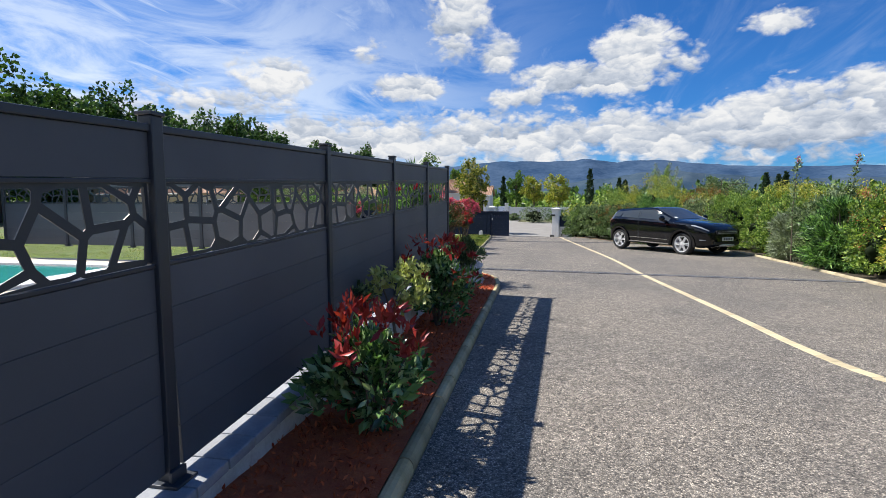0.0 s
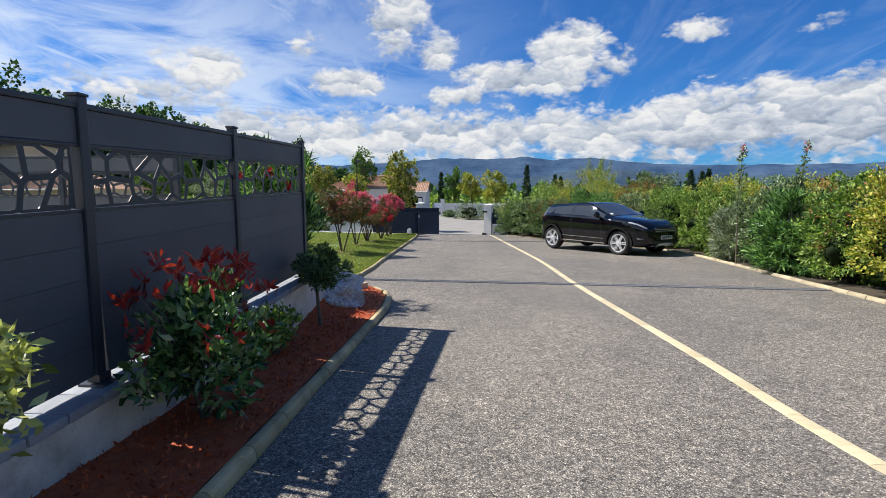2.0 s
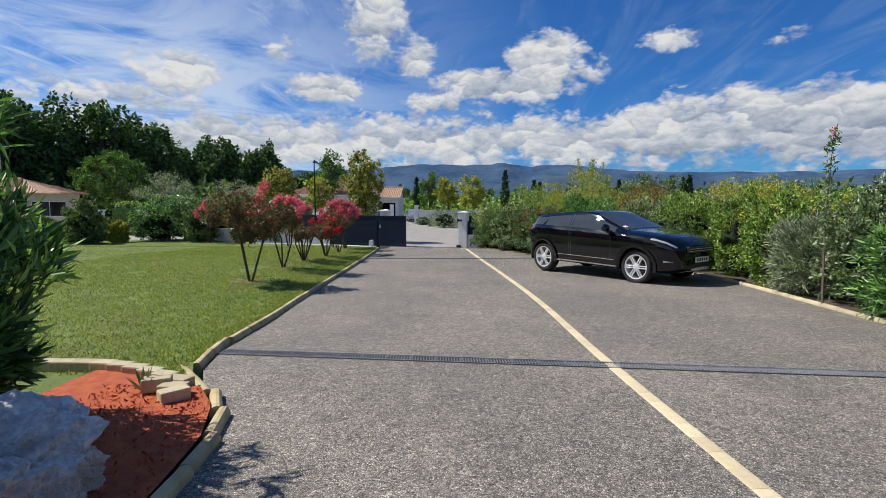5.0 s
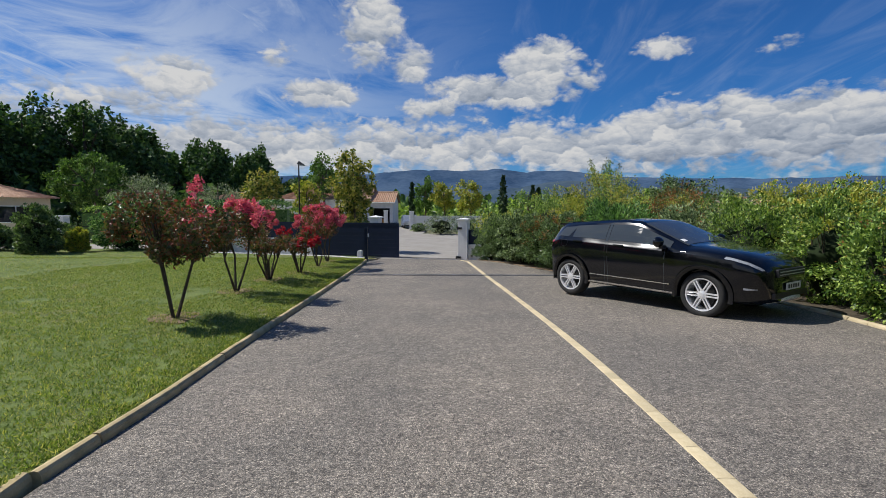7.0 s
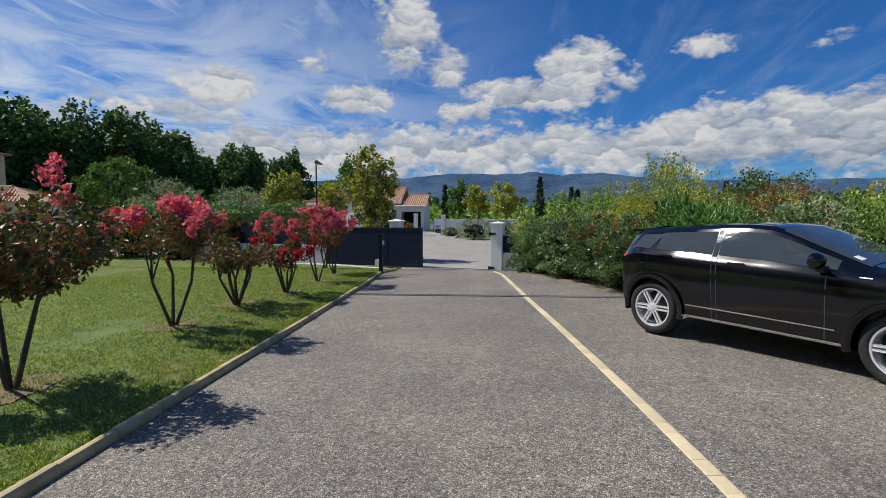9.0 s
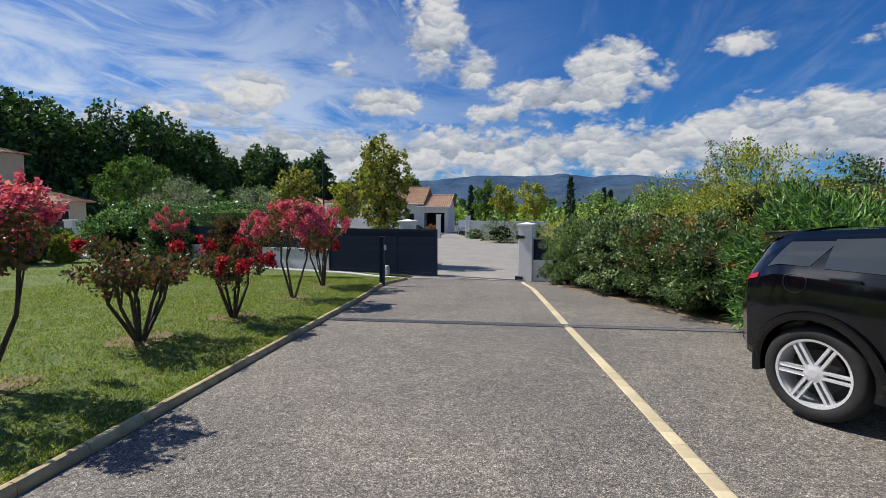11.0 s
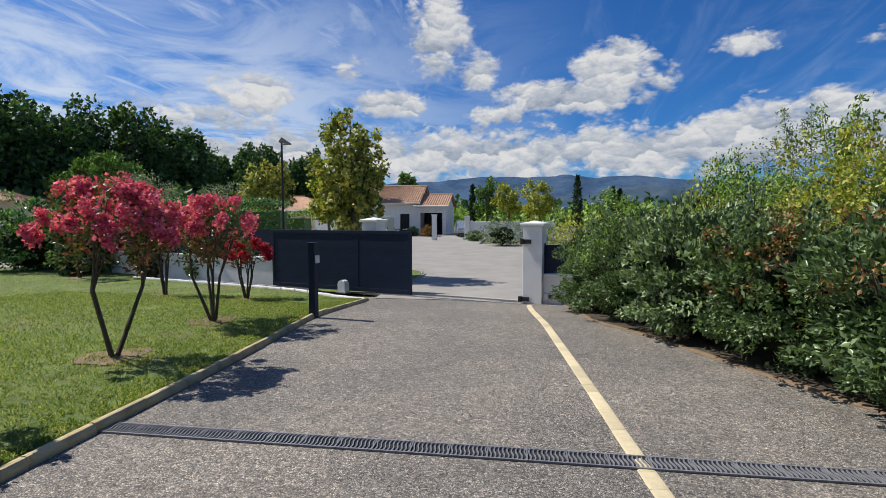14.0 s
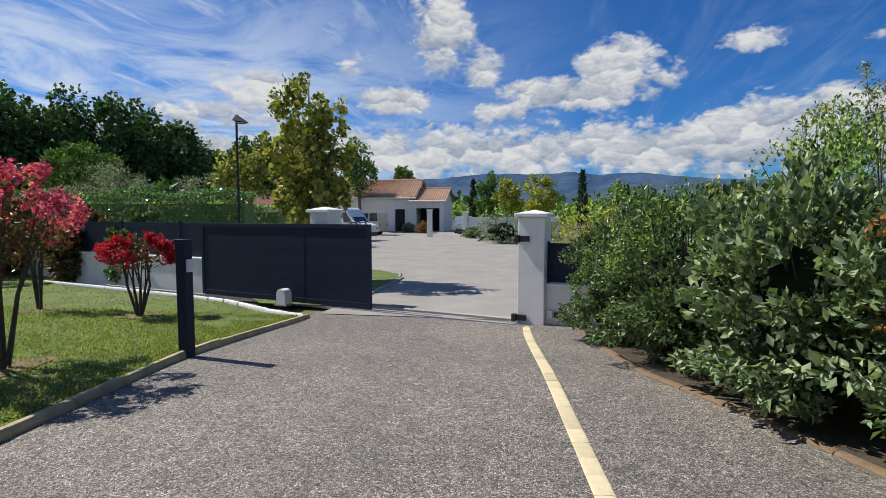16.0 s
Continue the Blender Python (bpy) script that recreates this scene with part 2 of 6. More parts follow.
M_DRIVE = aggregate("driveway gravel")
M_ROAD = surface("road asphalt", (0.27, 0.25, 0.22), (0.36, 0.335, 0.295), 0.85, 1.2, 90, 0.4, 0.003)
M_SOIL = surface("dry grass ground", (0.075, 0.085, 0.03), (0.14, 0.13, 0.055), 0.95, 0.3, 12, 0.5, 0.02)
M_LAWN = surface("lawn soil", (0.085, 0.135, 0.024), (0.175, 0.225, 0.048), 0.95, 2.2, 40, 1.0, 0.03, stain=(0.200, 0.165, 0.065))
M_KERB = surface("weathered concrete kerb", (0.40, 0.31, 0.15), (0.56, 0.45, 0.25), 0.85, 7, 80, 0.6, 0.004, spread=0.18, stain=(0.25, 0.20, 0.11))
M_YELLOW = surface("pale yellow stone strip", (0.54, 0.44, 0.26), (0.66, 0.56, 0.36), 0.85, 9, 70, 0.5, 0.002, spread=0.14, stain=(0.40, 0.32, 0.2))
M_MULCH = surface("red bark mulch", (0.430, 0.084, 0.030), (0.620, 0.150, 0.054), 0.95, 14, 90, 1.0, 0.02)
M_DIRT = surface("bare brown soil", (0.15, 0.10, 0.06), (0.25, 0.17, 0.10), 0.95, 9, 60, 0.8, 0.01)
M_RENDER = surface("stained white render", (0.74, 0.72, 0.67), (0.82, 0.81, 0.77), 0.9, 3, 60, 0.35, 0.003, stain=(0.40, 0.36, 0.30))
M_WHITE = surface("white render", (0.74, 0.73, 0.70), (0.80, 0.79, 0.77), 0.85, 3, 70, 0.3, 0.002, stain=(0.62, 0.60, 0.56))
M_CAP = surface("grey cap brick", (0.28, 0.29, 0.31), (0.38, 0.39, 0.40), 0.85, 12, 70, 0.4, 0.003, spread=0.15)
M_PANEL = surface("charcoal fence board", (0.084, 0.092, 0.105), (0.104, 0.112, 0.126), 0.6, 2, 160, 0.15, 0.001, spread=0.08)
M_POST = surface("anthracite powder coat", (0.034, 0.040, 0.050), (0.044, 0.050, 0.061), 0.42, 3, 200, 0.1, 0.0005, spread=0.05)
M_GATE = surface("navy powder coat", (0.008, 0.016, 0.040), (0.011, 0.020, 0.047), 0.55, 3, 160, 0.1, 0.0005, spec=0.25)
M_STEEL = surface("galvanised grate", (0.26, 0.26, 0.27), (0.36, 0.36, 0.37), 0.5, 20, 120, 0.2, 0.001, metal=0.25)
M_BLACK = surface("black plastic", (0.012, 0.012, 0.013), (0.02, 0.02, 0.021), 0.5, 10, 150, 0.1, 0.0005)
M_ROCK = surface("pale limestone rock", (0.38, 0.37, 0.365), (0.82, 0.80, 0.76), 0.85, 9, 34, 1.0, 0.03, stain=(0.50, 0.37, 0.28))
M_GRATE = surface("dark drain grate", (0.17, 0.17, 0.18), (0.27, 0.27, 0.28), 0.5, 20, 120, 0.2, 0.001, metal=0.2)
M_BARK = surface("grey brown bark", (0.10, 0.075, 0.05), (0.19, 0.15, 0.11), 0.9, 14, 70, 0.8, 0.006)
M_DARKBARK = surface("dark bark", (0.045, 0.035, 0.025), (0.09, 0.07, 0.05), 0.9, 14, 70, 0.8, 0.006)
M_STONE = surface("yellow edging stone", (0.38, 0.31, 0.19), (0.52, 0.44, 0.29), 0.85, 8, 60, 0.5, 0.004, spread=0.15)
M_TILE = surface("terracotta roof tile", (0.36, 0.20, 0.12), (0.53, 0.35, 0.23), 0.85, 3, 30, 0.4, 0.004, spread=0.22, stain=(0.33, 0.21, 0.15))
M_CREAM = surface("cream house render", (0.62, 0.52, 0.36), (0.70, 0.60, 0.44), 0.9, 2, 50, 0.3, 0.003)
M_DARKIN = surface("dark interior", (0.012, 0.012, 0.012), (0.02, 0.02, 0.02), 0.8, 5, 50, 0.0)
M_PAVE = surface("terrace stone", (0.50, 0.42, 0.32), (0.62, 0.54, 0.44), 0.85, 4, 40, 0.4, 0.003, spread=0.12)
M_COPING = surface("white coping stone", (0.74, 0.74, 0.74), (0.82, 0.82, 0.81), 0.7, 5, 60, 0.2, 0.002)
M_POOL = surface("turquoise pool water", (0.02, 0.30, 0.27), (0.05, 0.40, 0.36), 0.06, 3, 9, 0.2, 0.02, spec=0.6)
M_SHUTTER = surface("pale blue shutter", (0.28, 0.36, 0.50), (0.33, 0.41, 0.55), 0.6, 5, 60, 0.1)
M_GLASS = plain_glass("window glass", (0.015, 0.02, 0.022))

L_PHOT = leafage("photinia leaves", ((0.030, 0.083, 0.034), (0.090, 0.194, 0.062), (0.156, 0.281, 0.095), (0.312, 0.388, 0.194)), 0.2, 0.25, 0.75)
L_RED = leafage("photinia red tips", ((0.34, 0.022, 0.024), (0.46, 0.050, 0.045), (0.20, 0.030, 0.026)), 0.35)
L_VARI = leafage("variegated leaves", ((0.190, 0.270, 0.070), (0.520, 0.520, 0.160), (0.640, 0.620, 0.290), (0.360, 0.400, 0.110)), 0.4)
L_BALL = leafage("dark glossy leaves", ((0.040, 0.078, 0.032), (0.105, 0.160, 0.062), (0.200, 0.270, 0.125)), 0.3)
L_OLEA = leafage("oleander leaves", ((0.031, 0.084, 0.031), (0.086, 0.192, 0.054), (0.252, 0.408, 0.120)), 0.33, 0.28)
L_CRAPE = leafage("crape myrtle leaves", ((0.055, 0.085, 0.032), (0.105, 0.130, 0.050), (0.180, 0.105, 0.050), (0.205, 0.050, 0.045)), 0.4)
L_PINK = leafage("pink red blossoms", ((0.66, 0.07, 0.19), (0.78, 0.16, 0.31), (0.70, 0.10, 0.22), (0.66, 0.24, 0.35)), 0.6, 0.4)
L_RUBY = leafage("red blossoms", ((0.440, 0.008, 0.024), (0.544, 0.032, 0.068), (0.352, 0.006, 0.018)), 0.6, 0.4)
L_HEDGE = leafage("privet leaves", ((0.061, 0.131, 0.031), (0.124, 0.229, 0.049), (0.229, 0.334, 0.070), (0.351, 0.421, 0.105)), 0.4)
L_GREY = leafage("grey green leaves", ((0.060, 0.105, 0.050), (0.160, 0.225, 0.105), (0.330, 0.390, 0.225)), 0.4)
L_YELLOW = leafage("yellow green leaves", ((0.150, 0.225, 0.037), (0.300, 0.360, 0.053), (0.480, 0.465, 0.075), (0.390, 0.300, 0.075)), 0.45)
L_RUST = leafage("rusty leaves", ((0.144, 0.144, 0.043), (0.288, 0.158, 0.050), (0.374, 0.115, 0.050), (0.173, 0.173, 0.043)), 0.5)
L_PLANE = leafage("plane tree leaves", ((0.089, 0.152, 0.032), (0.202, 0.253, 0.051), (0.380, 0.366, 0.076), (0.481, 0.380, 0.101), (0.127, 0.177, 0.037)), 0.5)
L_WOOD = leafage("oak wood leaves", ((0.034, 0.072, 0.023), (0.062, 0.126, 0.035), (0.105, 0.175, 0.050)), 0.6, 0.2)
L_PINE = leafage("pine needles", ((0.068, 0.135, 0.030), (0.108, 0.203, 0.041), (0.162, 0.257, 0.061)), 0.6, 0.25)
L_OLIVE = leafage("olive leaves", ((0.132, 0.172, 0.106), (0.224, 0.264, 0.172), (0.290, 0.330, 0.224)), 0.5, 0.25)
L_CYP = leafage("cypress leaves", ((0.018, 0.042, 0.018), (0.033, 0.068, 0.027)), 0.7, 0.1)
L_GRASS = leafage("grass blades", ((0.105, 0.175, 0.028), (0.195, 0.270, 0.050), (0.290, 0.330, 0.085), (0.430, 0.360, 0.155)), 0.5, 0.45)
L_CHIP = leafage("bark chips", ((0.320, 0.055, 0.022), (0.520, 0.102, 0.035), (0.640, 0.160, 0.060), (0.320, 0.058, 0.022)), 0.9, 0.0, 0.1)


# ---- building blocks ----
def mesh_of(name, bm, *mats, smooth=False):
    me = bpy.data.meshes.new(name)
    bmesh.ops.recalc_face_normals(bm, faces=bm.faces)
    bm.to_mesh(me)
    bm.free()
    for m in mats:
        me.materials.append(m)
    if smooth:
        me.shade_smooth()
    return me


def part(name, bm, material, parent=None, label="", smooth=False):
    me = mesh_of(name, bm, material, smooth=smooth) if isinstance(bm, bmesh.types.BMesh) else bm
    ob = new(name, me)
    if parent is not None:
        ob.parent = parent
    if label:
        ob["label"] = label
    return ob


def thing(name, label, category, place=Matrix(), group="", kind=""):
    ob = new(name)
    ob.matrix_basis = place
    return tagged(ob, label, category, group, kind)


def box(bm, x0, x1, y0, y1, z0, z1, bevel=0.0, m=None):
    r = bmesh.ops.create_cube(bm, size=1.0)
    vs = r["verts"]
    for v in vs:
        v.co = Vector(((x0 + x1) / 2 + v.co.x * (x1 - x0), (y0 + y1) / 2 + v.co.y * (y1 - y0), (z0 + z1) / 2 + v.co.z * (z1 - z0)))
        if m is not None:
            v.co = m @ v.co
    if bevel:
        es = list({e for v in vs for e in v.link_edges})
        bmesh.ops.bevel(bm, geom=es, offset=bevel, segments=2, affect="EDGES", profile=0.6)
    return bm


def boxed(*a, **k):
    return box(bmesh.new(), *a, **k)


def tube(bm, points, radii, sides=7, cap=True):
    """A tapered tube along points."""
    rings = []
    pts = [Vector(p) for p in points]
    for i, p in enumerate(pts):
        d = (pts[min(i + 1, len(pts) - 1)] - pts[max(i - 1, 0)]).normalized()
        a = d.orthogonal().normalized() if i == 0 else (a - d * a.dot(d)).normalized()
        b = d.cross(a)
        r = radii[i] if hasattr(radii, "__len__") else radii
        rings.append([bm.verts.new(p + (a * math.cos(2 * math.pi * k / sides) + b * math.sin(2 * math.pi * k / sides)) * r) for k in range(sides)])
    for r0, r1 in zip(rings, rings[1:]):
        for k in range(sides):
            bm.faces.new((r0[k], r0[(k + 1) % sides], r1[(k + 1) % sides], r1[k]))
    if cap:
        bm.faces.new(rings[0][::-1])
        bm.faces.new(rings[-1])
    return bm


def lathe(bm, profile, sides=24, axis=(0, 0)):
    """A turned body about z from (radius, height) pairs."""
    rings = [[bm.verts.new((axis[0] + r * math.cos(2 * math.pi * k / sides), axis[1] + r * math.sin(2 * math.pi * k / sides), z)) for k in range(sides)] for r, z in profile]
    for r0, r1 in zip(rings, rings[1:]):
        for k in range(sides):
            bm.faces.new((r0[k], r0[(k + 1) % sides], r1[(k + 1) % sides], r1[k]))
    bm.faces.new(rings[0][::-1])
    bm.faces.new(rings[-1])
    return bm


RNG = np.random.default_rng(7)


def leaves_mesh(name, centres, length, width, material, up=0.3, droop=0.0, out_from=None, spread=0.35):
    """One mesh of folded four-cornered leaves at the given places."""
    c = np.asarray(centres, dtype=np.float64)
    n = len(c)
    d = RNG.normal(size=(n, 3))
    d[:, 2] += up
    if out_from is not None:
        o = c - np.asarray(out_from)
        d += 1.3 * o / (np.linalg.norm(o, axis=1, keepdims=True) + 1e-6)
    d[:, 2] -= droop
    d /= np.linalg.norm(d, axis=1, keepdims=True)
    r = RNG.normal(size=(n, 3))
    side = np.cross(d, r)
    side /= np.linalg.norm(side, axis=1, keepdims=True)
    nor = np.cross(d, side)
    s = (1 + spread * RNG.uniform(-1, 1, size=(n, 1)))
    ln, wd = length * s, width * s
    v = np.empty((n, 4, 3))
    v[:, 0] = c
    v[:, 1] = c + d * ln * 0.5 + side * wd * 0.5 + nor * wd * 0.18
    v[:, 2] = c + d * ln - nor * ln * 0.08
    v[:, 3] = c + d * ln * 0.5 - side * wd * 0.5 + nor * wd * 0.18
    me = bpy.data.meshes.new(name)
    me.vertices.add(4 * n)
    me.vertices.foreach_set("co", v.reshape(-1))
    idx = np.arange(n)[:, None] * 4
    tri = np.concatenate([idx + [0, 1, 2], idx + [0, 2, 3]], axis=1).reshape(-1)
    me.loops.add(6 * n)
    me.loops.foreach_set("vertex_index", tri.astype(np.int32))
    me.polygons.add(2 * n)
    me.polygons.foreach_set("loop_start", np.arange(0, 6 * n, 3, dtype=np.int32))
    me.update()
    me.validate()
    me.materials.append(material)
    return me


def crown_points(n, centre, radii, clumps=24, tight=0.30, shell=0.55, flat_base=False):
    """Places of leaves in clumps through an ellipsoid, thinner inside, uneven at the rim."""
    c = np.asarray(centre, float)
    r = np.asarray(radii, float)
    d = RNG.normal(size=(clumps, 3))
    d /= np.linalg.norm(d, axis=1, keepdims=True)
    k = d * (shell + (1.0 - shell) * RNG.uniform(0, 1, size=(clumps, 1)) ** 0.7) * RNG.uniform(0.72, 1.02, size=(clumps, 1))
    pick = RNG.integers(0, clumps, n)
    size = RNG.uniform(0.6, 1.3, size=clumps)[pick][:, None]
    g = RNG.normal(size=(n, 3))
    g /= np.linalg.norm(g, axis=1, keepdims=True) + 1e-9
    g *= RNG.uniform(0.25, 1.0, size=(n, 1)) ** 0.5
    p = k[pick] + g * tight * size
    if flat_base:
        p[:, 2] = np.where(p[:, 2] < -0.55, -0.55 + RNG.uniform(0, 0.2, size=n), p[:, 2])
    return c + p * r


def limbs(owner, material, base, top, r0, count, reach, bend=0.1, sides=6, seed=0):
    """Several stems that rise from one foot and fork once, each a part of its own."""
    rr = random.Random(seed)
    for i in range(count):
        bm = bmesh.new()
        a = 2 * math.pi * (i + rr.random() * 0.6) / count
        foot = Vector(base) + Vector((math.cos(a), math.sin(a), 0)) * r0 * 0.8
        tip = Vector((base[0] + math.cos(a) * reach * rr.uniform(0.6, 1), base[1] + math.sin(a) * reach * rr.uniform(0.6, 1), top * rr.uniform(0.86, 1)))
        mid = foot.lerp(tip, 0.5) + Vector((rr.uniform(-bend, bend), rr.uniform(-bend, bend), 0.04))
        tube(bm, (foot, foot.lerp(mid, 0.5), mid, mid.lerp(tip, 0.5), tip), (r0, r0 * 0.85, r0 * 0.7, r0 * 0.5, r0 * 0.25), sides)
        for j in range(2):
            t2 = tip + Vector((rr.uniform(-0.4, 0.4) * reach, rr.uniform(-0.4, 0.4) * reach, rr.uniform(0, 0.25) * abs(top - base[2])))
            tube(bm, (mid, mid.lerp(t2, 0.5), t2), (r0 * 0.5, r0 * 0.35, r0 * 0.15), 5)
        part("stem", bm, material, owner)


# ---- the lie of the land ----
LEVELS = ((-60, 1.0), (-30, 1.0), (0, 0.235), (3.6, 0.145), (10.7, 0.0), (14.6, -0.05), (18.8, -0.11), (22.0, -0.37), (30, -0.42), (50, -0.40), (62, -0.25), (400, -0.25))


def ground_z(y):
    for (a, p), (b, q) in zip(LEVELS, LEVELS[1:]):
        if y <= b:
            return p + (q - p) * (max(y, a) - a) / (b - a)
    return LEVELS[-1][1]


def lawn_lift(x, y):
    """The lawn swells a little behind its kerb."""
    t = min(max((-0.5 - x) / 1.5, 0.0), 1.0) * min(max((17.5 - y) / 4.0, 0.0), 1.0) * min(max((y - 4.0) / 4.0, 0.0), 1.0)
    return 0.055 + 0.10 * t * t * (3 - 2 * t)


def strip(name, left, right, lift, material, rows, kind="structure", label="", category=""):
    """A sheet on the ground between two lines x(y)."""
    bm = bmesh.new()
    prev = None
    for y in rows:
        a, b = left(y), right(y)
        n = 40 if callable(lift) else 6
        row = []
        for i in range(n + 1):
            x = a + (b - a) * (1 - (1 - i / n) ** 2 if n > 6 else i / n)
            row.append(bm.verts.new((x, y, ground_z(y) + (lift(x, y) if n > 6 else lift))))
        if prev:
            for i in range(n):
                bm.faces.new((prev[i], prev[i + 1], row[i + 1], row[i]))
        prev = row
    return tagged(part(name, bm, material), label, category, "", kind)


def line(points):
    """x as a function of y through points."""
    def at(y):
        for (x0, y0), (x1, y1) in zip(points, points[1:]):
            if y <= y1:
                return x0 + (x1 - x0) * (y - y0) / (y1 - y0)
        return points[-1][0]
    return at


def along(points, step):
    """Stations at even steps along a line of points: place, heading."""
    res, left_over = [], 0.0
    for p, q in zip(points, points[1:]):
        p, q = Vector(p), Vector(q)
        d = (q - p).length
        s = left_over
        while s < d:
            res.append((p.lerp(q, s / d), (q - p).normalized()))
            s += step
        left_over = s - d
    return res


def smooth_line(points, n=8):
    """A soft curve through the points."""
    pts = [Vector(p) for p in points]
    res = []
    for i in range(len(pts) - 1):
        p0, p1, p2, p3 = pts[max(i - 1, 0)], pts[i], pts[i + 1], pts[min(i + 2, len(pts) - 1)]
        for k in range(n):
            t = k / n
            res.append(0.5 * ((2 * p1) + (p2 - p0) * t + (2 * p0 - 5 * p1 + 4 * p2 - p3) * t * t + (3 * p1 - p0 - 3 * p2 + p3) * t ** 3))
    return res + [pts[-1]]


# ---- ground, drive, road ----
def far_ground():
    bm = bmesh.new()
    xs = (-2600, -700, -200, -90, -40, -12, 0, 12, 40, 90, 200, 700, 2600)
    ys = (-900, -60, -30, 0, 3.6, 10.7, 14.6, 18.8, 22.0, 30, 50, 62, 120, 400, 1200, 4000)
    grid = [[bm.verts.new((x, y, ground_z(y) - 0.06)) for x in xs] for y in ys]
    for r0, r1 in zip(grid, grid[1:]):
        for i in range(len(xs) - 1):
            bm.faces.new((r0[i], r0[i + 1], r1[i + 1], r1[i]))
    tagged(part("ground", bm, M_SOIL), "dry grassy ground of the valley floor", "ground", "", "structure")


far_ground()

KERB_BED = ((0.80, -14), (0.80, -6), (0.79, -3), (0.78, 0.0), (0.76, 0.8), (0.68, 1.45), (0.50, 1.95), (0.20, 2.35), (-0.12, 2.72))
KERB_LAWN = ((-0.18, 2.95), (-0.30, 3.6), (-0.33, 5.0), (-0.42, 6.7), (-0.58, 10.5), (-0.70, 13.8), (-0.80, 16.5), (-0.98, 18.9), (-1.05, 21.75))
KERB_TURN = ((-1.09, 21.85), (-1.9, 22.25), (-3.4, 23.1), (-6.1, 24.0), (-9.2, 24.9))
KERB_RIGHT = ((7.2, -14), (7.35, -2), (7.62, 2.2), (7.85, 4.8), (8.05, 7.4), (8.15, 9.2), (8.0, 10.6), (7.2, 12.3), (5.72, 14.5), (4.85, 16.2), (4.12, 17.9), (3.55, 19.1), (3.33, 21.0), (3.24, 21.95))
drive_left = line([(0.85, -60), *[(x + 0.05, y) for x, y in KERB_BED], *[(x + 0.05, y) for x, y in KERB_LAWN], (-1.2, 22.6)])
drive_right = line([(7.2, -60), *[(x, y) for x, y in KERB_RIGHT], (3.0, 22.6)])
rows = [-30, -20, -14] + [-13 + 0.5 * k for k in range(70)] + [22.25, 22.5]
strip("driveway", drive_left, drive_right, 0.0, M_DRIVE, rows, label="beige grey gravel aggregate driveway", category="driveway")
strip("road", lambda y: -1.0 if y < 27.5 else -1.0 - (y - 27.5) ** 2 * 3 if y < 30 else -6 if y < 35.5 else -45, lambda y: 2.75 if y < 24 else 3 + (y - 24) * 3 if y < 34 else 40 - max(0, y - 38) * 4.5 if y < 47 else -0.5,
      0.012, M_ROAD, [22.3, 23, 24, 25, 26, 27, 27.5, 28, 28.5, 29, 29.5, 30, 32, 34, 35.4, 36.5, 38, 40, 42, 44, 46, 47, 50, 56, 62, 66], label="pale grey asphalt road beyond the gate", category="road")
strip("lawn", lambda y: -34, lambda y: line([(-0.3, 0.6), (-0.3, 2.0), (0.12, 2.38), (-0.17, 2.78), *[(x - 0.02, y) for x, y in KERB_LAWN], (-1.3, 21.6), (-3.2, 22.9), (-9, 24.6), (-9.5, 26)])(y), lawn_lift, M_LAWN,
      [0.62, 1.5, 2.5, 2.95, 3.6, 5, 6.7, 8, 10.5, 12, 13.8, 16.5, 18.9, 20, 21.5, 21.7, 22.05, 22.5, 22.95, 23.8, 24.6, 26, 28, 30, 32], label="mown green lawn with dry patches", category="lawn")
strip("verge", lambda y: -3.0 - (y - 23.5) * 0.9, lambda y: -0.78 if y < 27 else -0.78 - (y - 27) ** 2 * 0.25, 0.05, M_LAWN,
      [22.9, 24, 25, 26, 27, 28, 29, 29.8], label="grass verge beside the gateway", category="verge")

strip("hedge_bed", drive_right, lambda y: drive_right(y) + 4.5, 0.02, surface("dark hedge soil", (0.05, 0.038, 0.025), (0.09, 0.07, 0.045), 0.95, 4, 50, 0.8, 0.02), [-14 + 0.5 * k for k in range(72)], label="dark soil with dry leaves under the hedge", category="flower bed")


def kerb(name, label, points, width, height, step, material, stone, sink=0.12, tilt=0.004, joint=0.004):
    """A row of single kerb stones with rounded tops and open joints."""
    owner = thing(name, label, "kerb", kind="structure")
    bm = bmesh.new()
    prof = ((-width / 2, -sink), (-width / 2, height * 0.3), (-width * 0.43, height * 0.66), (-width * 0.26, height * 0.93), (0, height), (width * 0.26, height * 0.93), (width * 0.43, height * 0.66), (width / 2, height * 0.3), (width / 2, -sink))
    ends = [[bm.verts.new((x, y, z)) for x, z in prof] for y in (joint, step - joint)]
    for i in range(len(prof) - 1):
        bm.faces.new((ends[0][i], ends[0][i + 1], ends[1][i + 1], ends[1][i]))
    bm.faces.new(ends[0])
    bm.faces.new(ends[1][::-1])
    me = mesh_of(stone, bm, material)
    rr = random.Random(len(points))
    for p, d in along([(x, y, 0) for x, y in points], step):
        ob = new(stone, me)
        ob.parent = owner
        slope = (ground_z(p.y + 0.5) - ground_z(p.y - 0.5)) * d.y
        ob.matrix_basis = Matrix.Translation((p.x, p.y, ground_z(p.y) + rr.uniform(-tilt, tilt))) @ Matrix.Rotation(math.atan2(-d.x, d.y), 4, "Z") @ Matrix.Rotation(slope, 4, "X")
    return owner


# ---- front wall, gate, pillars: a line at a slant across the drive ----
GATE = Matrix.Translation((2.36, 22.05, -0.06)) @ Matrix.Rotation(radians(-16), 4, "Z")


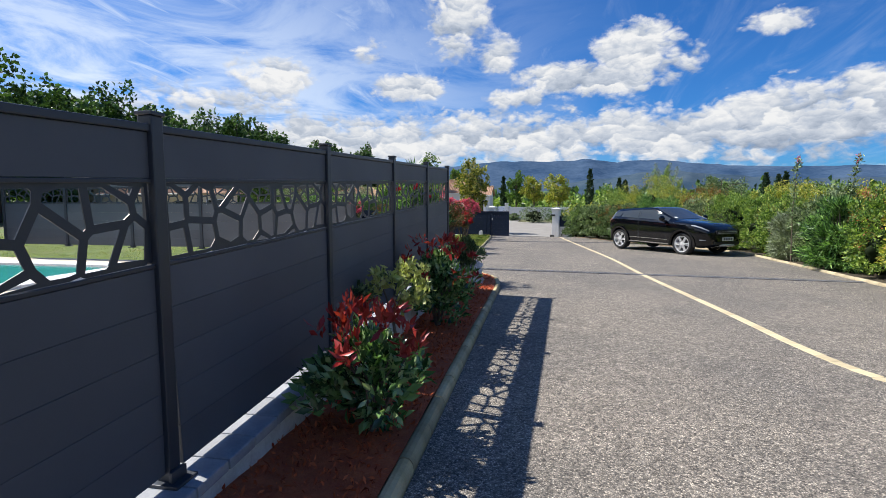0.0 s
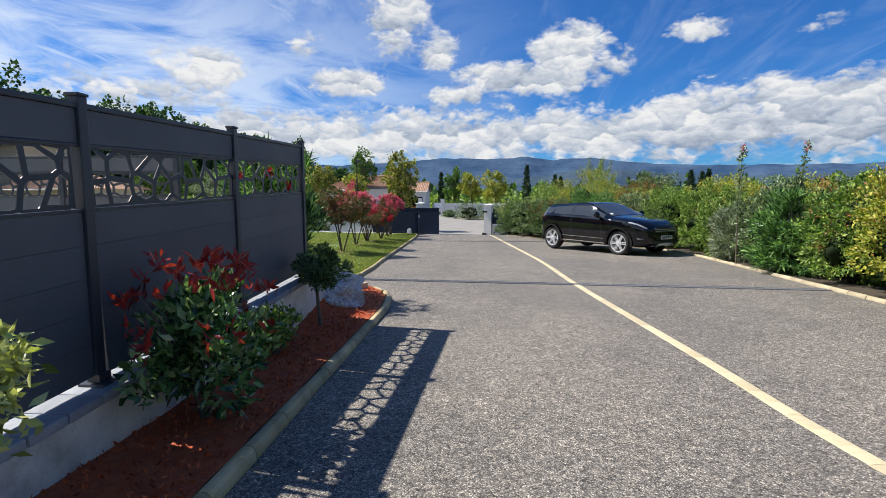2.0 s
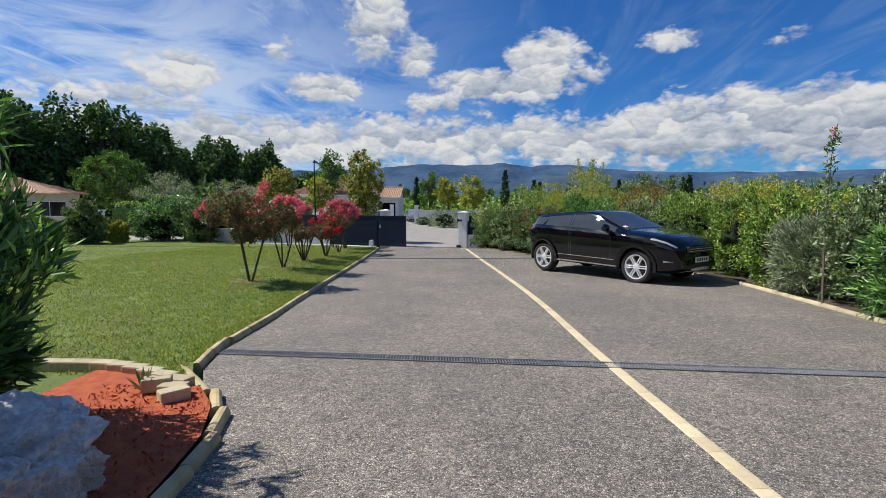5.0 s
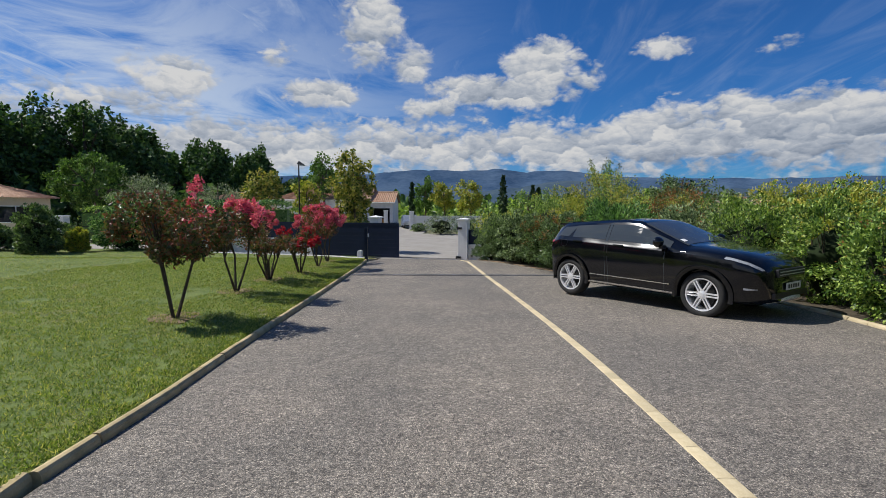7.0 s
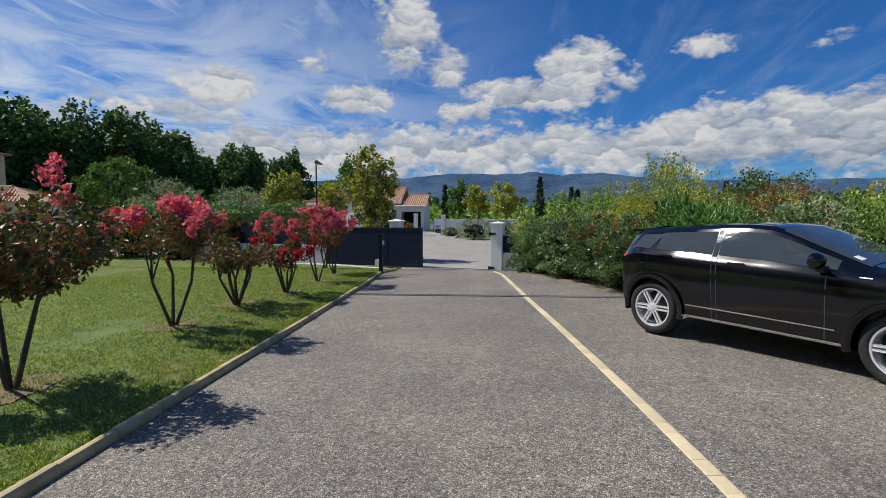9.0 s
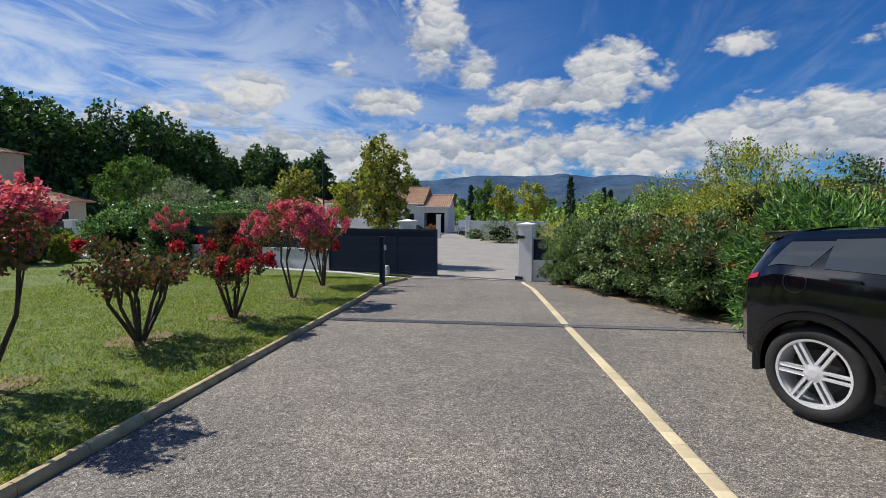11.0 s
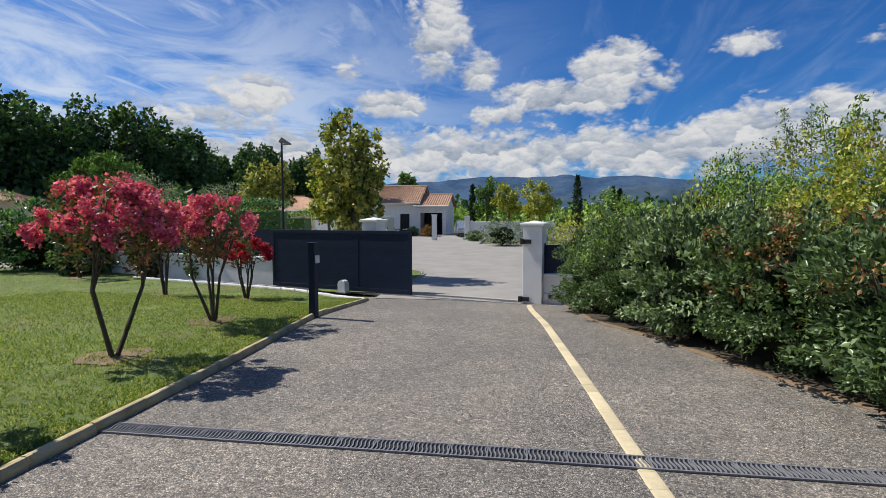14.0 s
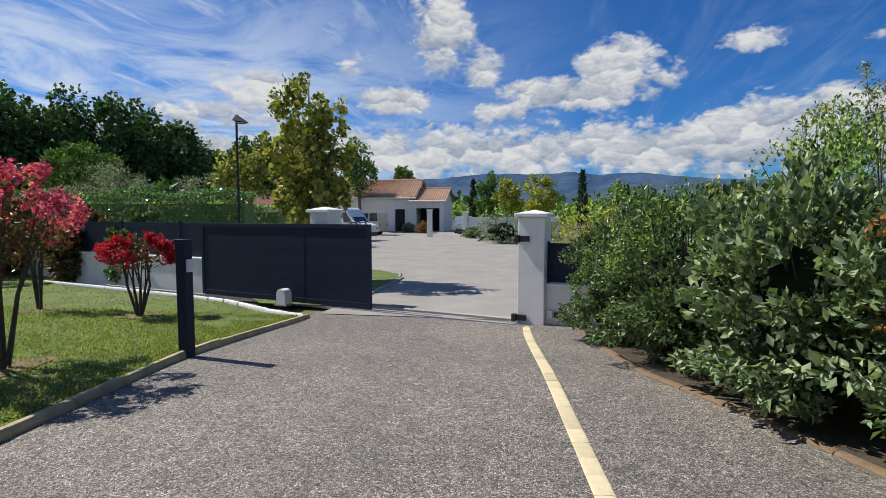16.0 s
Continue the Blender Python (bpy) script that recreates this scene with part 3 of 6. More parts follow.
def pillar(name, label, place, z0=-0.45, z1=1.22):
    p = thing(name, label, "gate pillar", place)
    part("shaft", boxed(0, 0.42, 0, 0.42, z0, z1, 0.012), M_WHITE, p)
    cap = bmesh.new()
    box(cap, -0.05, 0.47, -0.05, 0.47, z1, z1 + 0.06, 0.012)
    top = [cap.verts.new((x, y, z1 + 0.06)) for x, y in ((-0.03, -0.03), (0.45, -0.03), (0.45, 0.45), (-0.03, 0.45))]
    tip = cap.verts.new((0.21, 0.21, z1 + 0.115))
    for a in range(4):
        cap.faces.new((top[a], top[(a + 1) % 4], tip))
    part("cap", cap, M_COPING, p, "pale concrete pillar cap")
    return p


right_pillar = pillar("gate_pillar", "white rendered gate pillar with pale cap and black brackets", GATE, z1=1.36)
for z, x in ((1.03, 0.02), (-0.20, -0.02)):
    b = bmesh.new()
    box(b, x - 0.02, x + 0.17, -0.05, 0.0, z - 0.045, z + 0.045, 0.008)
    box(b, x - 0.05, x + 0.02, -0.09, -0.02, z - 0.06, z + 0.06, 0.008)
    part("bracket", b, M_BLACK, right_pillar, "black steel gate bracket")
pillar("gate_pillar", "white rendered gate pillar standing behind the sliding gate", GATE @ Matrix.Translation((-4.08, 0.02, 0)), z1=1.44)


def sliding_gate():
    s0, s1 = 2.62, 6.85
    g = thing("sliding_gate", "navy aluminium sliding gate, half open", "gate", GATE @ Matrix.Translation((-s1, -0.12, 0)))
    w, z0, z1 = s1 - s0, -0.27, 1.23
    for k in range(8):
        a = z0 + 0.10 + (z1 - z0 - 0.18) * k / 8
        part("board", boxed(0.07, w - 0.07, -0.016, 0.016, a + 0.0006, a + (z1 - z0 - 0.18) / 8 - 0.0006, 0.001), M_GATE, g)
    for x in (0, w - 0.07):
        part("stile", boxed(x, x + 0.07, -0.03, 0.03, z0, z1, 0.005), M_GATE, g)
    part("middle_stile", boxed(w * 0.64, w * 0.64 + 0.05, -0.022, 0.022, z0 + 0.1, z1 - 0.08, 0.004), M_GATE, g)
    part("bottom_rail", boxed(0.07, w - 0.07, -0.03, 0.03, z0, z0 + 0.10, 0.005), M_GATE, g)
    part("top_rail", boxed(0.07, w - 0.07, -0.03, 0.03, z1 - 0.08, z1, 0.005), M_GATE, g)
    for x in (w - 0.42, w - 0.22):
        b = bmesh.new()
        tube(b, ((x, 0.0, z1), (x, 0.0, z1 + 0.035), (x + 0.1, 0.0, z1 + 0.035), (x + 0.1, 0.05, z1)), 0.014, 6)
        part("guide_hook", b, M_BLACK, g)


sliding_gate()
rail = boxed(-10.2, 0.0, -0.16, -0.08, -0.33, -0.283)
tagged(part("gate_track", rail, M_STEEL), "steel ground track of the sliding gate", "gate track", kind="structure").matrix_basis = GATE
sill = boxed(-3.42, 0.0, 0.12, 0.22, -0.33, -0.262, 0.006)
tagged(part("threshold", sill, M_ROAD), "pale concrete threshold strip across the gateway", "threshold", kind="structure").matrix_basis = GATE

motor = thing("gate_motor", "pale grey box of the gate motor on the grass", "gate motor", GATE @ Matrix.Translation((-4.35, -0.42, -0.26)))
b = bmesh.new()
prof = [(-0.11, 0), (-0.11, 0.2), (-0.08, 0.27), (0.0, 0.295), (0.08, 0.27), (0.11, 0.2), (0.11, 0)]
r0 = [b.verts.new((x, -0.09, z)) for x, z in prof]
r1 = [b.verts.new((x, 0.09, z)) for x, z in prof]
for i in range(len(prof)):
    b.faces.new((r0[i], r0[(i + 1) % len(prof)], r1[(i + 1) % len(prof)], r1[i]))
b.faces.new(r0[::-1])
b.faces.new(r1)
bmesh.ops.bevel(b, geom=list(b.edges), offset=0.008, segments=2, affect="EDGES")
part("housing", b, M_COPING, motor)
part("base_plate", boxed(-0.14, 0.14, -0.11, 0.11, -0.02, 0.003), M_STEEL, motor)


def front_wall(name, label, x0, x1, wall_top, panel_top, dx=0.0):
    w = thing(name, label, "wall", GATE, kind="structure")
    part("wall", boxed(x0, x1, 0.12, 0.32, -0.7, wall_top, 0.006), M_WHITE, w)
    n = max(1, round((x1 - x0) / 0.5))
    cope = mesh_of("coping", boxed(0.003, (x1 - x0) / n - 0.003, 0.09, 0.35, wall_top, wall_top + 0.04, 0.006), M_COPING)
    for k in range(n):
        c = part("coping", cope, None, w)
        c.matrix_basis = Matrix.Translation((x0 + k * (x1 - x0) / n, 0, 0))
    n = max(1, round((x1 - x0) / 1.9))
    for k in range(n):
        a, bb = x0 + k * (x1 - x0) / n, x0 + (k + 1) * (x1 - x0) / n
        for j in range(4):
            h = (panel_top - wall_top - 0.06) / 4
            part("panel", boxed(a + 0.03, bb - 0.03, 0.205, 0.235, wall_top + 0.05 + j * h, wall_top + 0.05 + (j + 1) * h - 0.001, 0.001), M_GATE, w)
        part("panel_post", boxed(a - 0.03 if k else a, a + 0.03, 0.19, 0.25, wall_top + 0.04, panel_top + 0.02, 0.004), M_GATE, w)
    return w


front_wall("wall_front_left", "low white rendered wall with navy panels on top", -14.2, -5.9, 0.42, 1.24)
front_wall("wall_front_right", "low white rendered wall with navy panels beside the gate pillar", 0.42, 5.2, 0.30, 0.97)
socket = thing("wall_socket", "small beige and black outdoor box on the wall", "junction box", GATE @ Matrix.Translation((0.45, 0.1, -0.2)))
part("cover", boxed(0, 0.09, -0.03, 0.02, 0, 0.13, 0.008), M_RENDER, socket)
part("knob", boxed(0.11, 0.17, -0.05, 0.02, 0.03, 0.11, 0.012), M_BLACK, socket)

bollard = thing("bollard", "anthracite square bollard light with a small sensor", "bollard", Matrix.Translation((-0.97, 18.85, ground_z(18.85))) @ Matrix.Rotation(radians(-8), 4, "Z"))
part("post", boxed(-0.055, 0.055, -0.055, 0.055, -0.1, 1.17, 0.006), M_GATE, bollard)
part("cap", boxed(-0.062, 0.062, -0.062, 0.062, 1.17, 1.2, 0.006), M_GATE, bollard)
part("sensor", boxed(0.056, 0.1, -0.04, 0.04, 0.87, 1.0, 0.012), M_COPING, bollard, "pale grey sensor box")


# ---- fence beside the drive ----
def fence_top(y):
    return 2.226 + 0.042 * y


def wall_top(y):
    return 0.795 + 0.033 * y


def cells(width, height, size, seed):
    """Irregular cells that fill a rectangle, as corner lists."""
    rr = random.Random(seed)
    nx, ny = round(width / size), max(2, round(height / (size * 0.8)))
    seeds = []
    for j in range(-1, ny + 1):
        for i in range(-1, nx + 1):
            seeds.append(Vector(((i + 0.5 + 0.5 * (j % 2) + rr.uniform(-0.36, 0.36)) * width / nx, (j + 0.5 + rr.uniform(-0.36, 0.36)) * height / ny)))
    res = []
    for s in seeds:
        poly = [Vector((0, 0)), Vector((width, 0)), Vector((width, height)), Vector((0, height))]
        for o in seeds:
            if o is s or (o - s).length > size * 4:
                continue
            mid, n = (s + o) / 2, (o - s)
            nxt = []
            for a, b in zip(poly, poly[1:] + poly[:1]):
                da, db = (a - mid).dot(n), (b - mid).dot(n)
                if da <= 0:
                    nxt.append(a)
                if da * db < 0:
                    nxt.append(a.lerp(b, da / (da - db)))
            poly = nxt
            if len(poly) < 3:
                break
        if len(poly) >= 3:
            res.append(poly)
    return res


def lattice_mesh(width, height, bar, seed):
    """A cut metal screen: bars between irregular holes."""
    bm = bmesh.new()
    t = 0.004
    for poly in cells(width, height, 0.172, seed):
        area = 0.5 * sum(a.x * b.y - b.x * a.y for a, b in zip(poly, poly[1:] + poly[:1]))
        if abs(area) < 0.0006:
            continue
        if area < 0:
            poly = poly[::-1]
        n = len(poly)
        inner = []
        for k in range(n):
            p, a, b = poly[k], poly[k - 1], poly[(k + 1) % n]
            e0, e1 = (p - a), (b - p)
            if e0.length < 1e-5 or e1.length < 1e-5:
                inner.append(p.copy())
                continue
            e0, e1 = e0.normalized(), e1.normalized()
            n0, n1 = Vector((-e0.y, e0.x)), Vector((-e1.y, e1.x))
            m = n0 + n1
            m = m / max(m.length_squared / 2, 0.35)
            inner.append(p + m * bar / 2)
        ia = 0.5 * sum(a.x * b.y - b.x * a.y for a, b in zip(inner, inner[1:] + inner[:1]))
        if ia < 0.0008:
            f = [bm.verts.new((0, p.x, p.y)) for p in poly]
            bm.faces.new(f)
            continue
        o0 = [bm.verts.new((t / 2, p.x, p.y)) for p in poly]
        i0 = [bm.verts.new((t / 2, p.x, p.y)) for p in inner]
        o1 = [bm.verts.new((-t / 2, p.x, p.y)) for p in poly]
        i1 = [bm.verts.new((-t / 2, p.x, p.y)) for p in inner]
        for k in range(n):
            j = (k + 1) % n
            bm.faces.new((o0[k], o0[j], i0[j], i0[k]))
            bm.faces.new((o1[j], o1[k], i1[k], i1[j]))
            bm.faces.new((i0[k], i0[j], i1[j], i1[k]))
    return mesh_of("lattice", bm, M_POST)


POSTS = (0.0, -1.54, -3.07, -4.65, -6.19, -7.74, -9.28, -10.82, -12.4)
LATTICE = lattice_mesh(1.47, 0.30, 0.030, 11)


def fence(name, label, place, tops, feet, stations):
    """Posts, top board, cut screen and plain boards between them. Local y runs along the fence, backwards."""
    f = thing(name, label, "fence", place)
    for y in stations:
        zt, zb = tops(y), feet(y)
        b = boxed(-0.028, 0.032, y - 0.03, y + 0.03, zb, zt + 0.03, 0.006)
        post = part("post", b, M_POST, f)
        part("post_cap", boxed(-0.034, 0.038, y - 0.036, y + 0.036, zt + 0.03, zt + 0.045, 0.004), M_POST, post)
        foot = bmesh.new()
        box(foot, -0.055, 0.085, y - 0.06, y + 0.06, zb - 0.002, zb + 0.012, 0.003)
        box(foot, 0.034, 0.05, y - 0.04, y + 0.04, zb + 0.012, zb + 0.055, 0.003)
        part("foot", foot, M_POST, post)
    for a, b in zip(stations, stations[1:]):
        y0, y1 = b + 0.014, a - 0.014
        slope = math.atan2(tops(a) - tops(b), a - b)
        base = Matrix.Translation((0, y0, tops(y0))) @ Matrix.Rotation(slope, 4, "X")
        w = (y1 - y0) / math.cos(slope)
        drop = tops(y0) - feet(y0)
        def piece(nm, z0, z1, x0=-0.012, x1=0.012, bev=0.0016, mat=M_PANEL):
            o = part(nm, boxed(x0, x1, 0, w, z0, z1, bev), mat, f)
            o.matrix_basis = base
        piece("top_cap", -0.028, 0.0, -0.022, 0.024, 0.005, M_POST)
        piece("board", -0.195, -0.030)
        piece("lattice_rail", -0.212, -0.197, -0.016, 0.018, 0.003, M_POST)
        o = part("lattice", LATTICE, None, f, "cut metal screen with an irregular web pattern")
        o.matrix_basis = base @ Matrix.Translation((0.004, 0.021, -0.512))
        piece("lattice_rail", -0.528, -0.513, -0.016, 0.018, 0.003, M_POST)
        n = 5
        h = (drop - 0.53 - 0.03) / n
        for k in range(n):
            piece("board", -0.53 - (k + 1) * h + 0.0006, -0.53 - k * h - 0.0006)
    return f


fence("privacy_fence", "charcoal composite privacy fence with cut metal lattice band", Matrix(), fence_top, wall_top, POSTS)
fence("privacy_fence", "charcoal composite fence closing the pool terrace", Matrix.Translation((-0.25, 0.66, 0)) @ Matrix.Rotation(radians(-90), 4, "Z"), lambda y: 2.19, lambda y: 0.8, [-1.60 - 1.54 * k for k in range(6)])
fence("privacy_fence", "charcoal composite fence on the far side of the pool", Matrix.Translation((-10.4, 0.4, 0)), lambda y: 2.36, lambda y: 0.6, [-1.54 * k for k in range(10)])

# low wall under the fence
def low_wall():
    w = thing("wall_fence", "low rendered block wall with water stains under the fence", "wall", kind="structure")
    bm = bmesh.new()
    ys = [-13, -10, -8, -6, -4, -2, -1, 0.0, 0.38]
    secs = []
    for y in ys:
        z = wall_top(y) - 0.045
        secs.append([bm.verts.new((x, y, zz)) for x, zz in ((-0.12, 0.0), (0.13, 0.0), (0.13, z - 0.01), (0.12, z), (-0.12, z))])
    for a, b in zip(secs, secs[1:]):
        for k in range(5):
            bm.faces.new((a[k], a[(k + 1) % 5], b[(k + 1) % 5], b[k]))
    bm.faces.new(secs[0])
    bm.faces.new(secs[-1][::-1])
    part("wall", bm, surface("water stained grey render", (0.56, 0.54, 0.49), (0.76, 0.74, 0.69), 0.9, 5, 60, 0.5, 0.004, stain=(0.27, 0.22, 0.16)), w)
    cap = mesh_of("cap_brick", boxed(-0.12, 0.145, 0.003, 0.197, -0.05, 0.0, 0.010), M_CAP)
    for k in range(66):
        y = 0.385 - 0.2 * (k + 1)
        ob = part("cap_brick", cap, None, w)
        ob.matrix_basis = Matrix.Translation((random.uniform(-0.003, 0.003), y, wall_top(y) + random.uniform(-0.002, 0.002))) @ Matrix.Rotation(0.035, 4, "X")


low_wall()


# ---- pool terrace behind the fence ----
part("terrace", boxed(-11.4, -0.13, -14, 0.6, 0.0, 0.55), M_PAVE)
tagged(bpy.data.objects["terrace"], "beige stone terrace round the pool", "terrace", kind="structure")
pool = thing("pool", "turquoise swimming pool with white coping", "pool", Matrix.Translation((0, 0, 0.55)))
part("water", boxed(-9.2, -5.7, -9.0, -0.6, -0.1, 0.015), M_POOL, pool)
for k in range(17):
    part("coping", boxed(-5.7, -5.3, -9.0 + 0.5 * k + 0.004, -8.5 + 0.5 * k - 0.004, -0.02, 0.045, 0.008), M_COPING, pool)
    part("coping", boxed(-9.6, -9.2, -9.0 + 0.5 * k + 0.004, -8.5 + 0.5 * k - 0.004, -0.02, 0.045, 0.008), M_COPING, pool)
for k in range(8):
    part("coping", boxed(-9.3 + 0.5 * k + 0.004, -8.8 + 0.5 * k - 0.004, -0.5, -0.12, -0.02, 0.045, 0.008), M_COPING, pool)


# ---- planting bed ----
def mulch_z(x, y):
    t = min(max((0.80 - x) / 0.70, 0.0), 1.0)
    g = ground_z(y) + 0.065
    rise = min(max((y + 0.9) / 1.3, 0.0), 1.0)
    rise = rise * rise * (3 - 2 * rise)
    fall = min(max((2.0 - y) / 1.0, 0.0), 1.0)
    rise *= fall * fall * (3 - 2 * fall)
    return g + t * 0.02 + t ** 3 * 0.17 * rise + 0.012 * noise.noise((x * 5, y * 5, 0.3))


def edging_y(x):
    """Where the curve of edging stones closes the bed."""
    return 2.34 + 0.42 * math.sin(min(max((0.02 - x) / 0.18, 0.0), 6.0) * 0.26)


def bed():
    bm = bmesh.new()
    edge = line(list(KERB_BED))
    prev = None
    for k in range(125):
        y = -14 + k * 0.1345
        x1 = edge(y) - 0.03
        x0 = 0.10 if y < 0.4 else -0.9 + 0.0 * y
        row = []
        for i in range(9):
            x = x0 + (x1 - x0) * i / 8
            yy = min(y, edging_y(x))
            row.append(bm.verts.new((x, yy, mulch_z(x, yy))))
        if prev:
            for i in range(8):
                bm.faces.new((prev[i], prev[i + 1], row[i + 1], row[i]))
        prev = row
    tagged(part("planting_bed", bm, M_MULCH, smooth=True), "bed of red bark mulch beside the drive", "flower bed", kind="structure")
    n = 9000
    y = RNG.uniform(-7.5, 2.3, n)
    x = np.array([RNG.uniform(0.12 if yy < 0.4 else -0.5, edge(yy) - 0.05) for yy in y])
    z = np.array([mulch_z(a, b) for a, b in zip(x, y)])
    me = leaves_mesh("bark_chips", np.stack([x, y, z], 1), 0.034, 0.013, L_CHIP, up=0.1)
    tagged(new("bark_chips", me), "loose red bark chips on the bed", "bark chips", kind="stuff")


bed()


def bush_leaves(parent, name, points, length, width, mat, **k):
    return part(name, leaves_mesh(name, points, length, width, mat, **k), None, parent)


def photinia(x, y, w, h, seed, red=130, n=2600):
    z = mulch_z(x, y)
    p = thing("photinia_shrub", "photinia shrub with glossy dark leaves and red tips", "shrub", Matrix.Translation((x, y, z)), "shrubs in the bed")
    limbs(p, M_BARK, (0, 0, -0.02), h * 0.8, 0.014, 6, w * 0.38, bend=0.06, seed=seed)
    pts = crown_points(n, (0, 0, h * 0.52), (w * 0.5, w * 0.5, h * 0.48), 30, 0.34, 0.4)
    bush_leaves(p, "leaves", pts, 0.074, 0.031, L_PHOT, up=0.4, out_from=(0, 0, h * 0.3))
    rr = random.Random(seed)
    tips = []
    for k in range(40):
        a, e = rr.uniform(0, 2 * math.pi), rr.uniform(0.1, 1.4)
        c = (math.cos(a) * math.cos(e) * w * 0.56, math.sin(a) * math.cos(e) * w * 0.56, h * 0.54 + math.sin(e) * h * (0.50 + 0.16 * rr.random()))
        tips += [(c[0] + rr.gauss(0, 0.016), c[1] + rr.gauss(0, 0.016), c[2] + rr.gauss(0, 0.022)) for _ in range(red // 18)]
    bush_leaves(p, "red_tips", tips, 0.075, 0.026, L_RED, up=1.2)


photinia(0.55, -5.33, 0.64, 0.60, 3, n=1800)
photinia(0.40, -2.78, 0.78, 0.80, 8, n=2700)


def variegated_tree(x, y):
    z = mulch_z(x, y)
    p = thing("variegated_euonymus", "small variegated yellow green shrub on a thin stem", "shrub", Matrix.Translation((x, y, z)))
    b = bmesh.new()
    tube(b, ((0, 0, -0.02), (-0.02, 0, 0.18), (-0.05, 0.01, 0.36), (-0.02, 0.0, 0.5)), (0.016, 0.014, 0.012, 0.008))
    for tip in ((-0.26, 0.05, 0.5), (-0.12, -0.1, 0.68), (0.1, 0.06, 0.7), (0.22, -0.04, 0.56), (0.02, 0.18, 0.66), (-0.3, -0.12, 0.58)):
        tube(b, ((-0.04, 0.01, 0.3), Vector((-0.04, 0.01, 0.34)).lerp(Vector(tip), 0.55), tip), (0.009, 0.007, 0.003), 5)
    part("stem", b, M_BARK, p)
    pts = [crown_points(110, c, (r, r, r), 7, 0.5, 0.3) for c, r in (((-0.26, 0.05, 0.52), 0.10), ((-0.12, -0.1, 0.68), 0.11), ((0.1, 0.06, 0.72), 0.13), ((0.22, -0.04, 0.58), 0.12), ((0.02, 0.18, 0.68), 0.11), ((0.0, 0.0, 0.62), 0.13), ((0.12, -0.1, 0.5), 0.1))]
    bush_leaves(p, "leaves", np.concatenate(pts), 0.06, 0.028, L_VARI, up=0.7)
    g = crown_points(150, (-0.31, -0.1, 0.52), (0.11, 0.1, 0.1), 7, 0.5, 0.3)
    bush_leaves(p, "green_leaves", g, 0.055, 0.026, L_GREY, up=0.6)


variegated_tree(0.34, -4.08)


def small_shrub(x, y, w, h, mat, name, label, n=900, leaf=(0.05, 0.026)):
    z = mulch_z(x, y)
    p = thing(name, label, "shrub", Matrix.Translation((x, y, z)))
    limbs(p, M_BARK, (0, 0, -0.02), h * 0.8, 0.008, 5, w * 0.35, bend=0.03, seed=2)
    bush_leaves(p, "leaves", crown_points(n, (0, 0, h * 0.55), (w / 2, w / 2, h * 0.5), 18, 0.35, 0.4), *leaf, mat, up=0.7)


small_shrub(0.29, -1.52, 0.52, 0.40, L_HEDGE, "euonymus_shrub", "low round euonymus shrub with yellow edged leaves", 1100)

ball = thing("standard_tree", "small clipped ball tree on a bare stem", "tree", Matrix.Translation((0.33, -0.54, mulch_z(0.33, -0.54) - 0.03)))
b = bmesh.new()
tube(b, ((0.02, 0, -0.02), (0.005, 0, 0.2), (-0.01, 0.0, 0.42), (-0.01, 0, 0.58)), (0.022, 0.019, 0.017, 0.012), 8)
for k in range(7):
    a = k * 0.9
    tube(b, ((-0.01, 0, 0.45), (0.12 * math.cos(a), 0.12 * math.sin(a), 0.58), (0.22 * math.cos(a), 0.22 * math.sin(a), 0.66)), (0.009, 0.006, 0.003), 5)
part("trunk", b, M_BARK, ball)
bush_leaves(ball, "crown", crown_points(3600, (0.04, 0, 0.63), (0.28, 0.28, 0.21), 44, 0.28, 0.30), 0.042, 0.019, L_BALL, up=0.4, out_from=(0, 0, 0.55))


def rock(x, y, z, sx, sy, sz, seed, turn):
    bm = bmesh.new()
    bmesh.ops.create_icosphere(bm, subdivisions=6, radius=1.0)
    rr = random.Random(int(seed * 10))
    planes = []
    for k in range(15):
        n = Vector((rr.gauss(0, 1), rr.gauss(0, 1), rr.gauss(0.2, 1))).normalized()
        planes.append((n, rr.uniform(0.70, 1.0)))
    for v in bm.verts:
        d = v.co.normalized()
        k = 1.12
        for n, h in planes:
            c = d.dot(n)
            if c > 0.05:
                k = min(k, h / c)
        k += 0.22 * noise.noise(d * 1.9 + Vector((seed, 0, 0))) + 0.10 * noise.noise(d * 5.0) - 0.11 * abs(noise.noise(d * 9.0)) - 0.05 * abs(noise.noise(d * 24.0))
        v.co = Vector((d.x * sx * k, d.y * sy * k, max(d.z, -0.45) * sz * k + 0.26 * sz * d.x))
    ob = tagged(part("rock", bm, M_ROCK), "large rough white and grey limestone rock on the mulch", "rock")
    ob.matrix_basis = Matrix.Translation((x, y, z)) @ Matrix.Rotation(turn, 4, "Z")


rock(0.01, 0.60, ground_z(0.6) + 0.10, 0.62, 0.45, 0.40, 5.7, radians(30))

